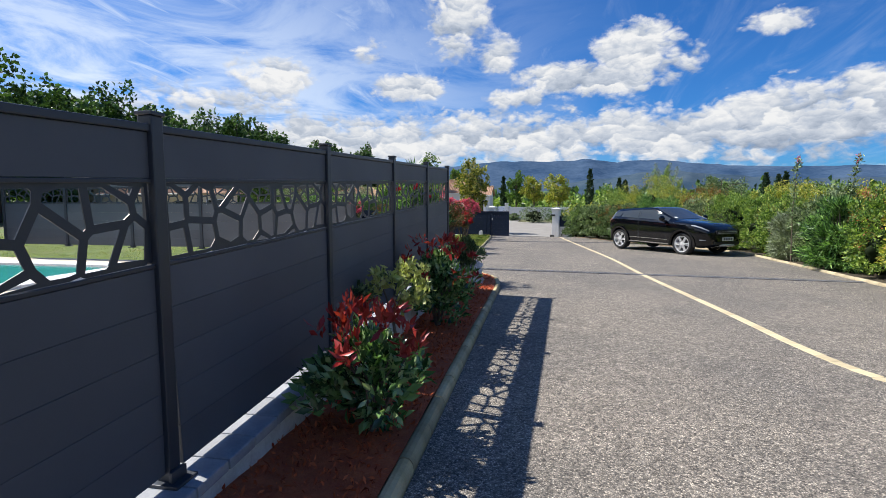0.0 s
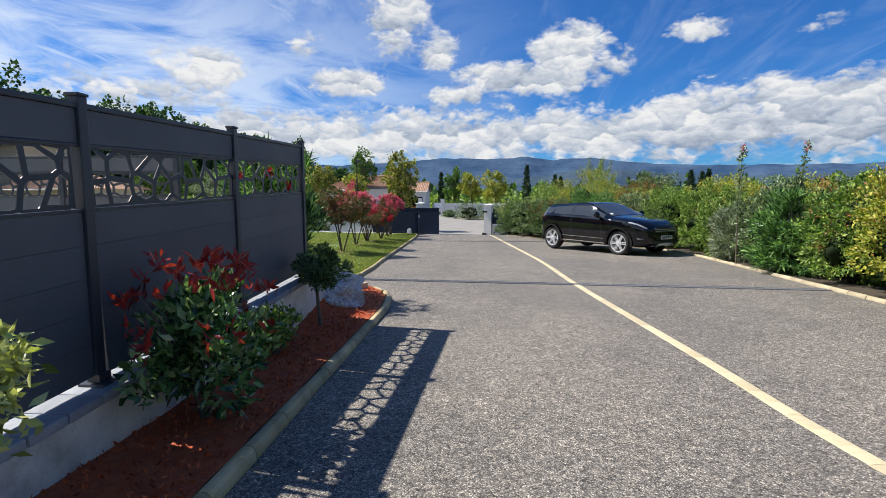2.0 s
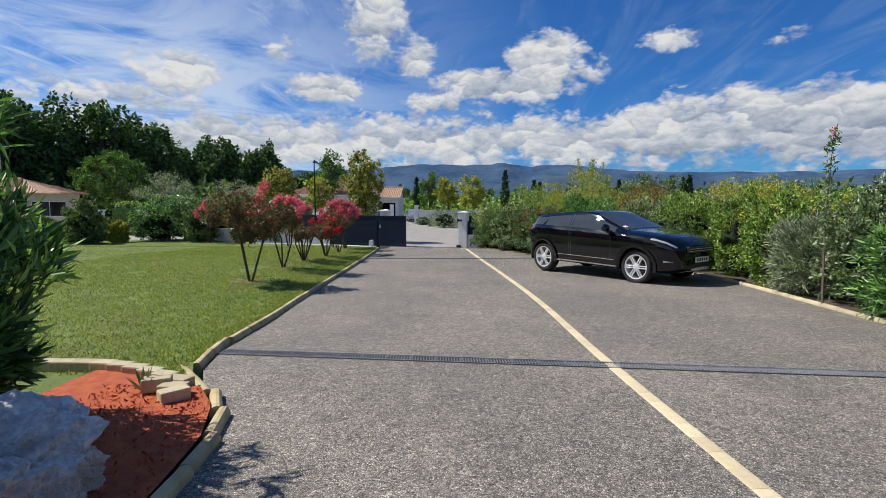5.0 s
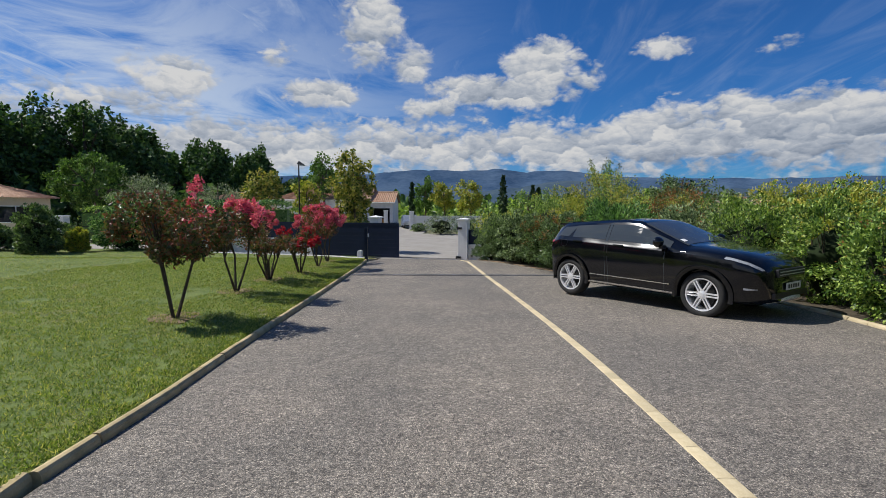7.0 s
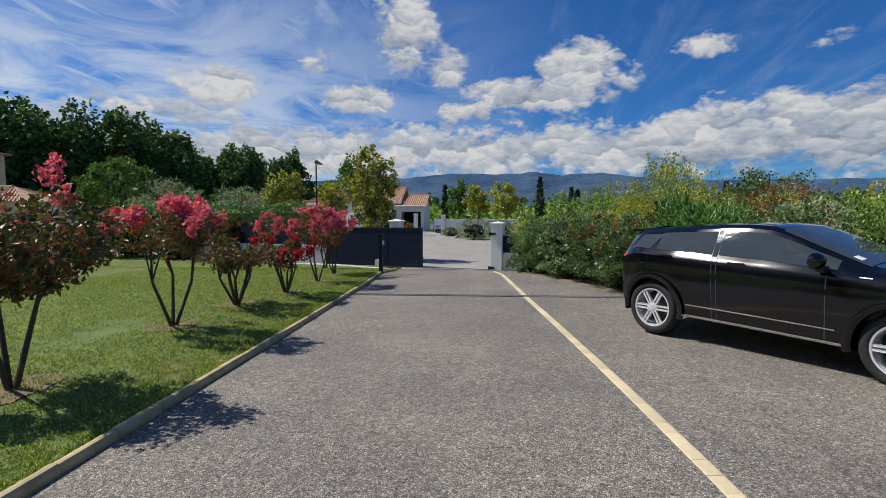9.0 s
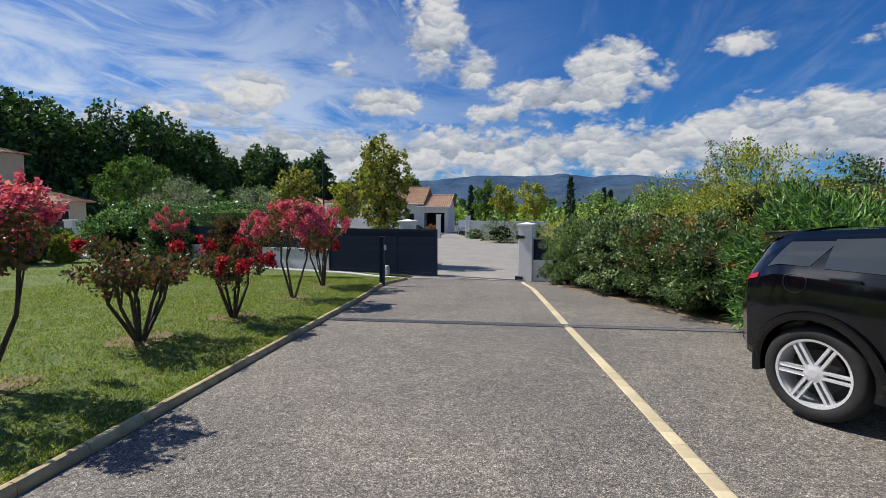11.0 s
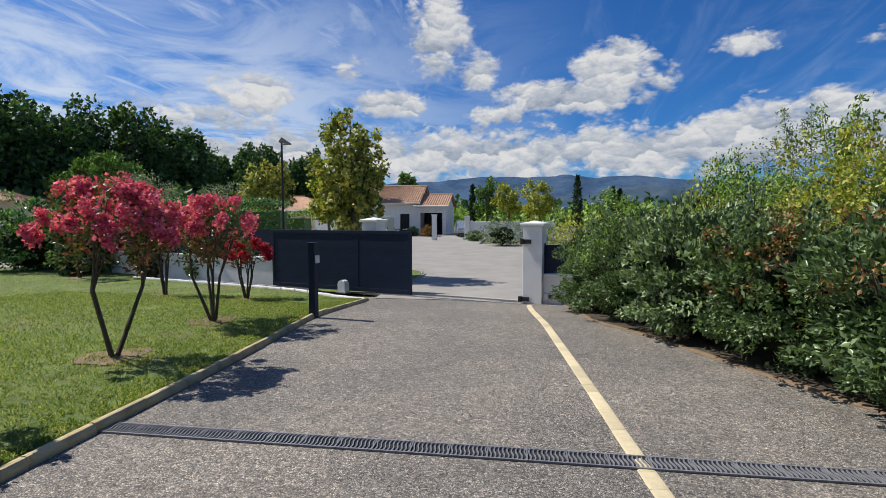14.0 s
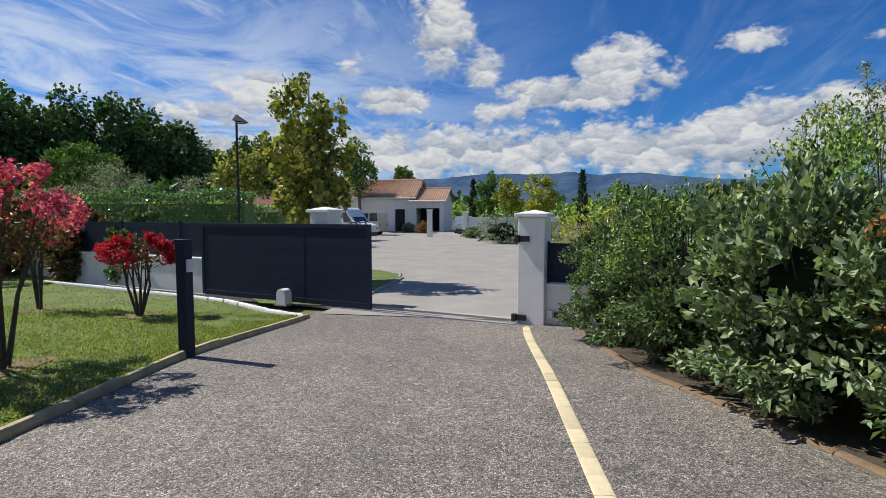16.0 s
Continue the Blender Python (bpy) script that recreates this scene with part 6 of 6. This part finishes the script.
house("house", "single storey cream house with terracotta tiled hip roof", at(-19.3, 61.8, 0), 11.2, 7.4, 3.35, 1.95, M_WHITE,
      ((4.4, 5.4, 1.4, 2.1, "window"), (9.4, 10.4, 0.0, 2.2, "door"), (1.4, 2.4, 0.9, 2.1, "shutter")), True, False)
house("garage", "lower garage wing with an open dark doorway and tiled roof", at(-8.1, 61.6, 0), 3.1, 6.2, 3.05, 1.3, M_WHITE, ((0.4, 2.7, 0.0, 2.3, "open"),), False, False, 0.3)
house("house", "cream house with tiled roof and pale blue shutters", at(-46.2, 39.6, -14), 14.5, 5.4, 3.1, 1.2, M_CREAM,
      ((3.0, 4.2, 1.0, 2.2, "shutter"), (8.0, 9.2, 1.0, 2.2, "shutter"), (11.4, 13.6, 0.0, 2.3, "open")), True, True, 0.5, (1.4, 4.1, 0.4, 2.4))
house("house", "two storey cream house tower behind the low wing", at(-57.0, 46.5, -14), 11.0, 5.5, 8.0, 1.0, M_CREAM, ((6.0, 7.0, 4.9, 6.2, "shutter"), (9.2, 10.0, 4.9, 6.2, "shutter")), True, True, 0.5)
house("house", "distant house with a pale tiled roof among trees", at(-33.0, 66.0, -8), 13.0, 8.0, 2.7, 1.7, M_CREAM, ((3.0, 4.2, 1.0, 2.0, "window"),), True, True)
house("house", "distant house with a terracotta roof beyond the hedge", at(14.5, 64.0, 10), 7.0, 7.0, 1.2, 1.3, M_CREAM, ((1.0, 2.0, 0.3, 0.9, "window"),), True, True)
house("house", "distant house with a terracotta roof beyond the hedge", at(34.0, 57.0, 16), 11.0, 8.0, 2.2, 1.5, M_CREAM, ((2.0, 3.0, 0.8, 1.8, "window"),), True, True)


def wall_run(name, label, p, q, h, mat, thick=0.2):
    p, q = Vector((*p, 0)), Vector((*q, 0))
    d = q - p
    w = thing(name, label, "wall", Matrix.Translation((p.x, p.y, ground_z(p.y))) @ Matrix.Rotation(math.atan2(d.y, d.x), 4, "Z"), kind="structure")
    part("wall", boxed(0, d.length, -thick / 2, thick / 2, -0.5, h), mat, w)
    n = max(1, round(d.length / 0.5))
    me = mesh_of("coping", boxed(0.003, d.length / n - 0.003, -thick / 2 - 0.03, thick / 2 + 0.03, h, h + 0.05, 0.01), M_COPING)
    for k in range(n):
        part("coping", me, None, w).matrix_basis = Matrix.Translation((k * d.length / n, 0, 0))


def white_post(x, y, h, s, label):
    p = thing("gate_post", label, "gate post", at(x, y, 0))
    part("shaft", boxed(-s / 2, s / 2, -s / 2, s / 2, -0.3, h, 0.015), M_WHITE, p)
    part("cap", boxed(-s / 2 - 0.04, s / 2 + 0.04, -s / 2 - 0.04, s / 2 + 0.04, h, h + 0.07, 0.015), M_COPING, p)


white_post(-4.7, 52.6, 2.1, 0.38, "white rendered post at the neighbouring drive")
white_post(-2.3, 56.4, 1.95, 0.45, "white rendered post at the end of the neighbouring wall")
wall_run("wall_neighbour", "white rendered neighbouring garden wall", (-2.05, 56.5), (5.5, 55.0), 1.45, M_WHITE)
wall_run("wall_left_garden", "beige rendered garden wall across the side road", (-34, 27.0), (-21.4, 30.5), 1.35, M_CREAM)
wall_run("wall_left_garden", "beige rendered garden wall across the side road", (-18.6, 31.2), (-11.5, 33.4), 1.6, M_CREAM)
for x, y in ((-21.3, 30.55), (-18.7, 31.15)):
    white_post(x, y, 1.75, 0.5, "beige gate post with pale cap")
iron = thing("iron_gate", "black wrought iron double gate with curved top", "gate", at(-21.0, 30.6, 13))
for k in range(21):
    x = 0.05 + 2.1 * k / 20
    b = bmesh.new()
    tube(b, ((x, 0, 0.05), (x, 0, 1.15 + 0.4 * math.sin(math.pi * k / 20))), 0.012, 5)
    part("bar", b, M_BLACK, iron)
for z in (0.15, 0.75, 1.12):
    part("rail", boxed(0, 2.2, -0.015, 0.015, z, z + 0.035), M_BLACK, iron)
strip("side_road", lambda y: -40, lambda y: -10.5, 0.075, M_ROAD, [27.0, 28, 29, 30, 30.6], label="grey side road along the garden wall", category="road")

# street lamp
lamp = thing("street_lamp", "black street lamp with a flat triangular head", "street lamp", at(-6.38, 28.7, 0))
b = bmesh.new()
tube(b, ((0, 0, -0.1), (0, 0, 0.9), (0, 0, 0.95), (0, 0, 4.68)), (0.065, 0.065, 0.045, 0.035), 10)
part("pole", b, M_BLACK, lamp)
b = bmesh.new()
q = [b.verts.new(v) for v in ((-0.08, -0.12, 4.68), (0.36, -0.14, 4.62), (0.36, 0.14, 4.62), (-0.08, 0.12, 4.68), (0.02, -0.06, 4.86), (0.02, 0.06, 4.86))]
for f in ((0, 1, 2, 3), (0, 4, 1), (3, 2, 5), (0, 3, 5, 4), (1, 4, 5, 2)):
    b.faces.new([q[i] for i in f])
part("head", b, M_BLACK, lamp)
part("lens", boxed(0.02, 0.32, -0.1, 0.1, 4.60, 4.62), M_LAMP, lamp)


# ---- planting beyond ----
def clipped_hedge(label, p, q, width, height, mat, n, leaf):
    p, q = Vector((*p, 0)), Vector((*q, 0))
    d = q - p
    h = thing("clipped_hedge", label, "hedge", Matrix.Translation((p.x, p.y, ground_z(p.y))) @ Matrix.Rotation(math.atan2(d.y, d.x), 4, "Z"))
    u = RNG.uniform(0, 1, (n, 3))
    face = RNG.integers(0, 4, n)
    u[:, 1] = np.where(face == 0, 0.0, np.where(face == 1, 1.0, u[:, 1]))
    u[:, 2] = np.where(face > 1, 1.0, u[:, 2])
    pts = np.stack([u[:, 0] * d.length, (u[:, 1] - 0.5) * width, u[:, 2] * height], 1) + RNG.normal(0, 0.06, (n, 3))
    pts[:, 2] += 0.10 * np.sin(pts[:, 0] * 1.7)
    bush_leaves(h, "leaves", pts, *leaf, mat, up=0.4)
    # Solid box added in dark leaf green, so gaps look shaded.
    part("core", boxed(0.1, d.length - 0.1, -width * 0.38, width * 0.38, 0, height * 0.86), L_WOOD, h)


clipped_hedge("long clipped green hedge across the road", (-17.5, 31.2), (-8.2, 32.6), 1.3, 2.55, L_PHOT, 12000, (0.12, 0.06))
clipped_hedge("clipped green hedge in front of the far garden", (-24, 36), (-9, 37), 1.4, 2.2, L_HEDGE, 5000, (0.16, 0.08))
for x, y, w, h, mat, nm, lab in ((-19.0, 27.2, 2.2, 1.5, L_BALL, "box_shrub", "dense dark clipped box shrub on the lawn edge"),
                                 (-15.0, 26.6, 2.9, 2.7, L_PHOT, "variegated_shrub", "large dark shrub with pale leaf edges on the lawn edge"),
                                 (-13.2, 27.4, 1.8, 2.3, L_BALL, "laurel_shrub", "tall dark laurel on the lawn edge"),
                                 (-16.2, 25.0, 0.9, 1.3, L_YELLOW, "young_shrub", "small upright yellow green shrub on the lawn edge"),
                                 (-17.3, 24.0, 2.0, 2.4, L_BALL, "laurel_shrub", "tall dark laurel on the lawn edge"),
                                 (-21.0, 25.6, 2.2, 1.5, L_BALL, "box_shrub", "dense dark shrub on the lawn edge"),
                                 (-11.9, 25.9, 2.2, 2.4, L_BALL, "viburnum_shrub", "broad dark green shrub beside the front wall"),
                                 (-9.2, 25.9, 1.9, 2.0, L_CRAPE, "viburnum_shrub", "broad dark shrub with rusty leaves behind the front wall"),
                                 (-7.2, 25.6, 1.5, 1.9, L_BALL, "viburnum_shrub", "broad dark green shrub behind the front wall")):
    shrub(x, y, w, w, h, mat, nm, lab, 6500, (0.13, 0.075), seed=int(h * 10), group="")
for x, y, w, h, mat in ((-6.3, 58.6, 1.6, 1.1, L_RUST), (-8.0, 59.5, 1.3, 0.9, L_GREY), (1.2, 45.2, 3.2, 1.9, L_OLIVE), (3.6, 46.0, 2.6, 1.6, L_GREY), (5.0, 31.5, 3.2, 2.1, L_YELLOW), (7.5, 33.5, 3.2, 2.2, L_HEDGE), (9.5, 29, 3.0, 2.2, L_HEDGE), (-1.2, 51.5, 1.6, 0.8, L_GREY)):
    shrub(x, y, w, w, h, mat, "garden_shrub", "rounded garden shrub across the road", 1800, (0.14, 0.07), seed=int(w * 10), group="")
tree(-34.5, 51.5, -0.3, 7.4, 0.28, (4.7, 3.9, 3.9, 2.9), L_PINE, "umbrella_pine", "broad light green umbrella pine with a domed crown", 11000, (0.30, 0.14), 130, 31, 0.13, M_BARK, "", 1.0, 0.75, False)
tree(-24.0, 42.5, -0.3, 5.0, 0.2, (3.2, 2.6, 2.6, 1.7), L_OLIVE, "olive_tree", "grey green olive tree behind the hedge", 3000, (0.22, 0.06), 40, 32)
tree(-18.5, 44.5, -0.3, 4.6, 0.2, (3.0, 2.6, 2.6, 1.5), L_OLIVE, "olive_tree", "grey green olive tree behind the hedge", 3000, (0.22, 0.06), 40, 33)
for k, (x, y, top, w) in enumerate(((-2.35, 84.3, 7.8, 2.1), (0.9, 82.4, 7.2, 2.3), (5.0, 78.4, 6.9, 2.5))):
    tree(x, y, -0.3, top, 0.14, (top * 0.58, w, w, top * 0.42), L_YELLOW if k else L_PINE, "lime_tree", "light green lime tree beyond the road", 2400, (0.32, 0.22), 46, 40 + k)


def cypress(x, y, top, w, seed):
    p = thing("cypress_tree", "slim dark cypress in the distance", "tree", at(x, y, 0), "far cypresses")
    b = bmesh.new()
    tube(b, ((0, 0, -0.2), (0, 0, top * 0.9)), (0.15, 0.03), 6)
    part("trunk", b, M_DARKBARK, p)
    n = 900
    t = RNG.uniform(0.04, 1, n)
    r = w * np.sin(np.clip(t, 0, 1) ** 0.6 * math.pi) ** 0.7 * RNG.uniform(0.6, 1.05, n)
    a = RNG.uniform(0, 6.28, n)
    bush_leaves(p, "crown", np.stack([r * np.cos(a), r * np.sin(a), t * top], 1), 0.5, 0.22, L_CYP, up=1.6)


for k, (x, y, top, w) in enumerate(((12.0, 95, 8.5, 0.75), (17.6, 95, 6.6, 0.7), (18.9, 96, 6.2, 0.7), (-5.0, 92, 6.9, 0.6), (41, 88, 7.0, 0.8), (43, 88, 6.7, 0.8), (45, 90, 7.2, 0.8), (33, 92, 6.4, 0.8))):
    cypress(x, y, top, w, k)
for k, (x, y, top, w, mat) in enumerate(((24, 58, 5.2, 2.8, L_GREY), (20.5, 50, 4.2, 2.6, L_HEDGE), (28, 46, 4.0, 2.8, L_OLIVE), (17, 34, 3.4, 2.2, L_HEDGE), (22, 30, 3.2, 2.4, L_YELLOW), (30, 33, 3.6, 2.6, L_HEDGE), (38, 66, 5.6, 3.0, L_BALL),
                                         (14, 44, 3.8, 2.2, L_YELLOW), (10, 52, 4.2, 2.2, L_HEDGE), (32, 18, 3.4, 2.4, L_OLIVE), (24, 12, 3.0, 2.2, L_HEDGE), (36, 4, 3.6, 2.6, L_GREY), (20, 3, 2.8, 2.0, L_YELLOW), (46, 40, 5.0, 3.0, L_HEDGE))):
    tree(x, y, -0.4, top, 0.12, (top * 0.52, w, w, top * 0.48), mat, "garden_tree", "round leafy garden tree beyond the hedge", 1800, (0.26, 0.16), 36, 60 + k)

# the wood on the left
rr = random.Random(21)
for k in range(44):
    t = k / 43
    spine = ((-64, 8), (-62, 30), (-55, 52), (-52, 72), (-52, 95), (-40, 112), (-26, 118))
    f = t * (len(spine) - 1)
    i = min(int(f), len(spine) - 2)
    x = spine[i][0] + (spine[i + 1][0] - spine[i][0]) * (f - i) + rr.uniform(-4, 4)
    y = spine[i][1] + (spine[i + 1][1] - spine[i][1]) * (f - i) + rr.uniform(-4, 4)
    h = rr.uniform(15.2, 18.2) if t < 0.55 else rr.uniform(13.5, 17.0) if t < 0.86 else rr.uniform(8, 10.5)
    w = rr.uniform(4.2, 6.0)
    tree(x, y, -0.6, h, 0.35, (h * 0.52, w, w, h * 0.49), L_WOOD, "oak_tree", "tall dark green oak at the edge of the wood", 5200, (0.60, 0.42), 80, 100 + k, 0.2, M_DARKBARK, "oaks of the wood", 0.3, 0.55)


def far_belt(name, label, n, r0, r1, a0, a1, high, size, mat):
    """Distant trees and scrub, as one sheet of foliage clumps."""
    a = np.radians(RNG.uniform(a0, a1, n))
    r = RNG.uniform(r0, r1, n)
    k = 0.5 + 0.5 * np.sin(a * 57) * np.sin(a * 131 + 1.0)
    z = RNG.uniform(0, 1, n) ** 1.2 * high * (0.55 + 0.45 * k) - 0.3
    me = leaves_mesh(name, np.stack([r * np.sin(a), r * np.cos(a), z], 1), size, size * 0.7, mat, up=0.2)
    tagged(new(name, me), label, "far woods", kind="stuff")


far_belt("far_woods", "distant green trees of the valley", 22000, 105, 190, -12, 75, 5.0, 1.1, L_HEDGE)
far_belt("far_woods", "distant dark trees of the valley", 18000, 150, 420, -30, 80, 9.0, 2.2, L_WOOD)
far_belt("far_woods", "distant olive coloured scrub of the valley", 12000, 60, 120, 12, 85, 2.6, 0.7, L_OLIVE)
far_belt("far_woods", "dark undergrowth along the wood", 26000, 70, 110, -85, -24, 6.0, 1.0, L_WOOD)
far_belt("far_woods", "trees behind the walker", 8000, 60, 120, 85, 275, 9.0, 3.0, L_WOOD)


def hills(name, label, dist, table, mat, rough):
    """A ridge line round the view: bearing and height in degrees."""
    bm = bmesh.new()
    prev = None
    for k in range(241):
        b = -70 + 180 * k / 240
        e = float(np.interp(b, [t[0] for t in table], [t[1] for t in table]))
        e += rough * (noise.noise((b * 0.35, 1.7, dist)) + 0.5 * noise.noise((b * 1.1, 4.2, dist)))
        col = []
        for j in range(9):
            t = j / 8
            r = dist * (0.72 + 0.28 * t) + 60 * noise.noise((b * 0.6, t * 6, 2.0))
            z = math.tan(radians(max(e, 0.05))) * dist * t ** 1.3 * (1 + 0.25 * (1 - t) * noise.noise((b * 0.5, t * 5, 7.0))) - 2
            col.append(bm.verts.new((r * math.sin(radians(b)), r * math.cos(radians(b)), z)))
        if prev:
            for j in range(8):
                bm.faces.new((prev[j], prev[j + 1], col[j + 1], col[j]))
        prev = col
    tagged(part(name, bm, mat, smooth=True), label, "mountains", kind="structure")


# The blue haze of distance is mixed into both base colours.
M_FAR = surface("mountain with painted blue haze", (0.030, 0.062, 0.120), (0.075, 0.118, 0.185), 1.0, 0.004, 0.03, 0.0, spread=0.0, spec=0.0)
M_NEARHILL = surface("wooded hill with painted blue haze", (0.035, 0.065, 0.10), (0.075, 0.105, 0.135), 1.0, 0.006, 0.05, 0.0, spread=0.0, spec=0.0)
hills("backdrop_mountains", "mountain range on the horizon, coloured with blue haze", 3600, ((-70, 3.0), (-20, 3.9), (-13, 4.0), (-4, 4.75), (3, 4.8), (5, 5.0), (8.8, 4.5), (13, 4.7), (17, 4.1), (22, 3.7), (31, 3.3), (45, 3.2), (60, 3.6), (110, 3)), M_FAR, 0.16)
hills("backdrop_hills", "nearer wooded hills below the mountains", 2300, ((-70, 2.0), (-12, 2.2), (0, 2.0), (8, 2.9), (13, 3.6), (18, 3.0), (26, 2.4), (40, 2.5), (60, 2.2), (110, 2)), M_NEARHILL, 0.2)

# ---- kerbs, strips and grates: many small pieces ----
kerb("kerb_bed", "weathered rounded concrete kerb round the bed", [(p.x, p.y) for p in smooth_line([(x, y, 0) for x, y in KERB_BED], 6)], 0.09, 0.07, 0.42, M_KERB, "kerb_stone")
kerb("kerb_lawn", "weathered rounded concrete kerb along the lawn", [(p.x, p.y) for p in smooth_line([(x, y, 0) for x, y in KERB_LAWN], 6)], 0.09, 0.072, 0.5, M_KERB, "kerb_stone")
kerb("kerb_gate", "pale concrete kerb in front of the gate track", [(p.x, p.y) for p in smooth_line([(x, y, 0) for x, y in KERB_TURN], 6)], 0.07, 0.08, 0.5, M_RENDER, "kerb_stone")
kerb("kerb_hedge", "low yellow stone kerb in front of the hedge", [(p.x, p.y) for p in smooth_line([(x, y, 0) for x, y in KERB_RIGHT[:8]], 6)], 0.10, 0.055, 0.4, M_STONE, "kerb_stone")
kerb("kerb_hedge_low", "sunken brown stone edge under the hedge", [(p.x, p.y) for p in smooth_line([(x, y, 0) for x, y in KERB_RIGHT[7:]], 6)], 0.09, 0.022, 0.4, M_DIRT, "edge_stone")
kerb("kerb_road", "pale kerb round the verge at the road", ((-0.78, 22.9), (-0.78, 27.0), (-1.0, 28.0), (-1.8, 29.0), (-3.0, 29.7), (-9, 30.3), (-30, 31)), 0.1, 0.06, 0.5, M_ROAD, "kerb_stone")
STRIPE = ((8.4, -5.1), (6.2, -4.8), (5.0, -4.35), (4.35, -3.95), (4.05, -3.5), (3.92, -2.6), (3.87, -1.0), (3.68, 3.15), (3.59, 6.8), (3.35, 10.6), (3.03, 14.3), (2.90, 16.0), (2.55, 20.4), (2.50, 21.9))
kerb("stone_strip", "flush pale yellow stone strip dividing the drive", [(p.x, p.y) for p in smooth_line([(x, y, 0) for x, y in STRIPE], 8)], 0.11, 0.006, 0.2, M_YELLOW, "strip_stone", sink=0.05, tilt=0.0008, joint=0.0012)


def grate_mesh():
    """Half a metre of drain grate: frame and wavy bars over a dark channel."""
    bm = bmesh.new()
    w, n = 0.165, 18
    for y in (-w / 2, w / 2 - 0.012):
        box(bm, 0.002, 0.498, y, y + 0.012, -0.02, 0.006)
    for k in range(n):
        x = 0.5 * (k + 0.5) / n
        pts = []
        for i in range(9):
            t = i / 8
            pts.append((x + 0.007 * math.sin(t * 2 * math.pi * 1.0), -w / 2 + 0.012 + t * (w - 0.024)))
        a = [bm.verts.new((px - 0.0042, py, 0.005)) for px, py in pts]
        b = [bm.verts.new((px + 0.0042, py, 0.005)) for px, py in pts]
        c = [bm.verts.new((px - 0.0048, py, -0.015)) for px, py in pts]
        d = [bm.verts.new((px + 0.0048, py, -0.015)) for px, py in pts]
        for i in range(8):
            bm.faces.new((a[i], a[i + 1], b[i + 1], b[i]))
            bm.faces.new((a[i], c[i], c[i + 1], a[i + 1]))
            bm.faces.new((b[i + 1], d[i + 1], d[i], b[i]))
    for x in (0.245, 0.495):
        box(bm, x - 0.004, x + 0.004, -w / 2, w / 2, -0.02, 0.0065)
    return mesh_of("grate", bm, M_GRATE)


GRATE = grate_mesh()


def drain(label, p, q):
    p, q = Vector(p), Vector(q)
    d = (q - p)
    owner = thing("drain_channel", label, "drain", kind="structure")
    m = Matrix.Rotation(math.atan2(d.y, d.x), 4, "Z")
    trough = mesh_of("channel", boxed(0, 0.5, -0.088, 0.088, -0.02, -0.0035), M_DARKIN)
    for k in range(int(d.length / 0.5)):
        c = p + d.normalized() * 0.5 * k
        part("channel", trough, None, owner).matrix_basis = Matrix.Translation((c.x, c.y, ground_z(c.y) + 0.008)) @ m
        g = part("grate", GRATE, None, owner)
        g.matrix_basis = Matrix.Translation((c.x, c.y, ground_z(c.y) + 0.008)) @ m


drain("dark metal drain grate across the drive", (-0.23, 3.56, 0), (7.8, 2.80, 0))
drain("dark metal drain grate across the drive", (-0.68, 14.52, 0), (5.83, 14.56, 0))


# ---- grass ----
def grass(n, x0, x1, y0, y1, length, power=1.0):
    edge = line([(-0.3, 0.6), (0.0, 2.45), (-0.2, 2.8), *[(x - 0.05, y) for x, y in KERB_LAWN], (-1.3, 21.6), (-3.2, 22.9), (-9, 24.6)])
    y = RNG.uniform(y0, y1, n)
    e = np.array([edge(v) for v in y])
    x = e - (RNG.uniform(0, 1, n) ** power) * (x1 - x0)
    z = np.array([ground_z(b) + lawn_lift(a, b) for a, b in zip(x, y)])
    bare = np.array([noise.noise((a * 0.55, b * 0.55, 3.0)) + 0.5 * noise.noise((a * 2.1, b * 2.1, 1.0)) for a, b in zip(x, y)])
    tuft = np.array([noise.noise((a * 7.0, b * 7.0, 5.0)) for a, b in zip(x, y)])
    keep = (bare + RNG.normal(0, 0.12, n) < 0.46) & (tuft + RNG.normal(0, 0.20, n) > -0.28)
    x, y, z = x[keep], y[keep], z[keep]
    me = leaves_mesh("grass", np.stack([x, y, z], 1), length, 0.0075, L_GRASS, up=0.9)
    tagged(new("grass", me), "short mown grass blades", "grass", kind="stuff")


grass(360000, 0, 7.5, 2.6, 21.7, 0.033, 1.5)
grass(190000, 0, 22, 2.7, 26.0, 0.045, 1.0)
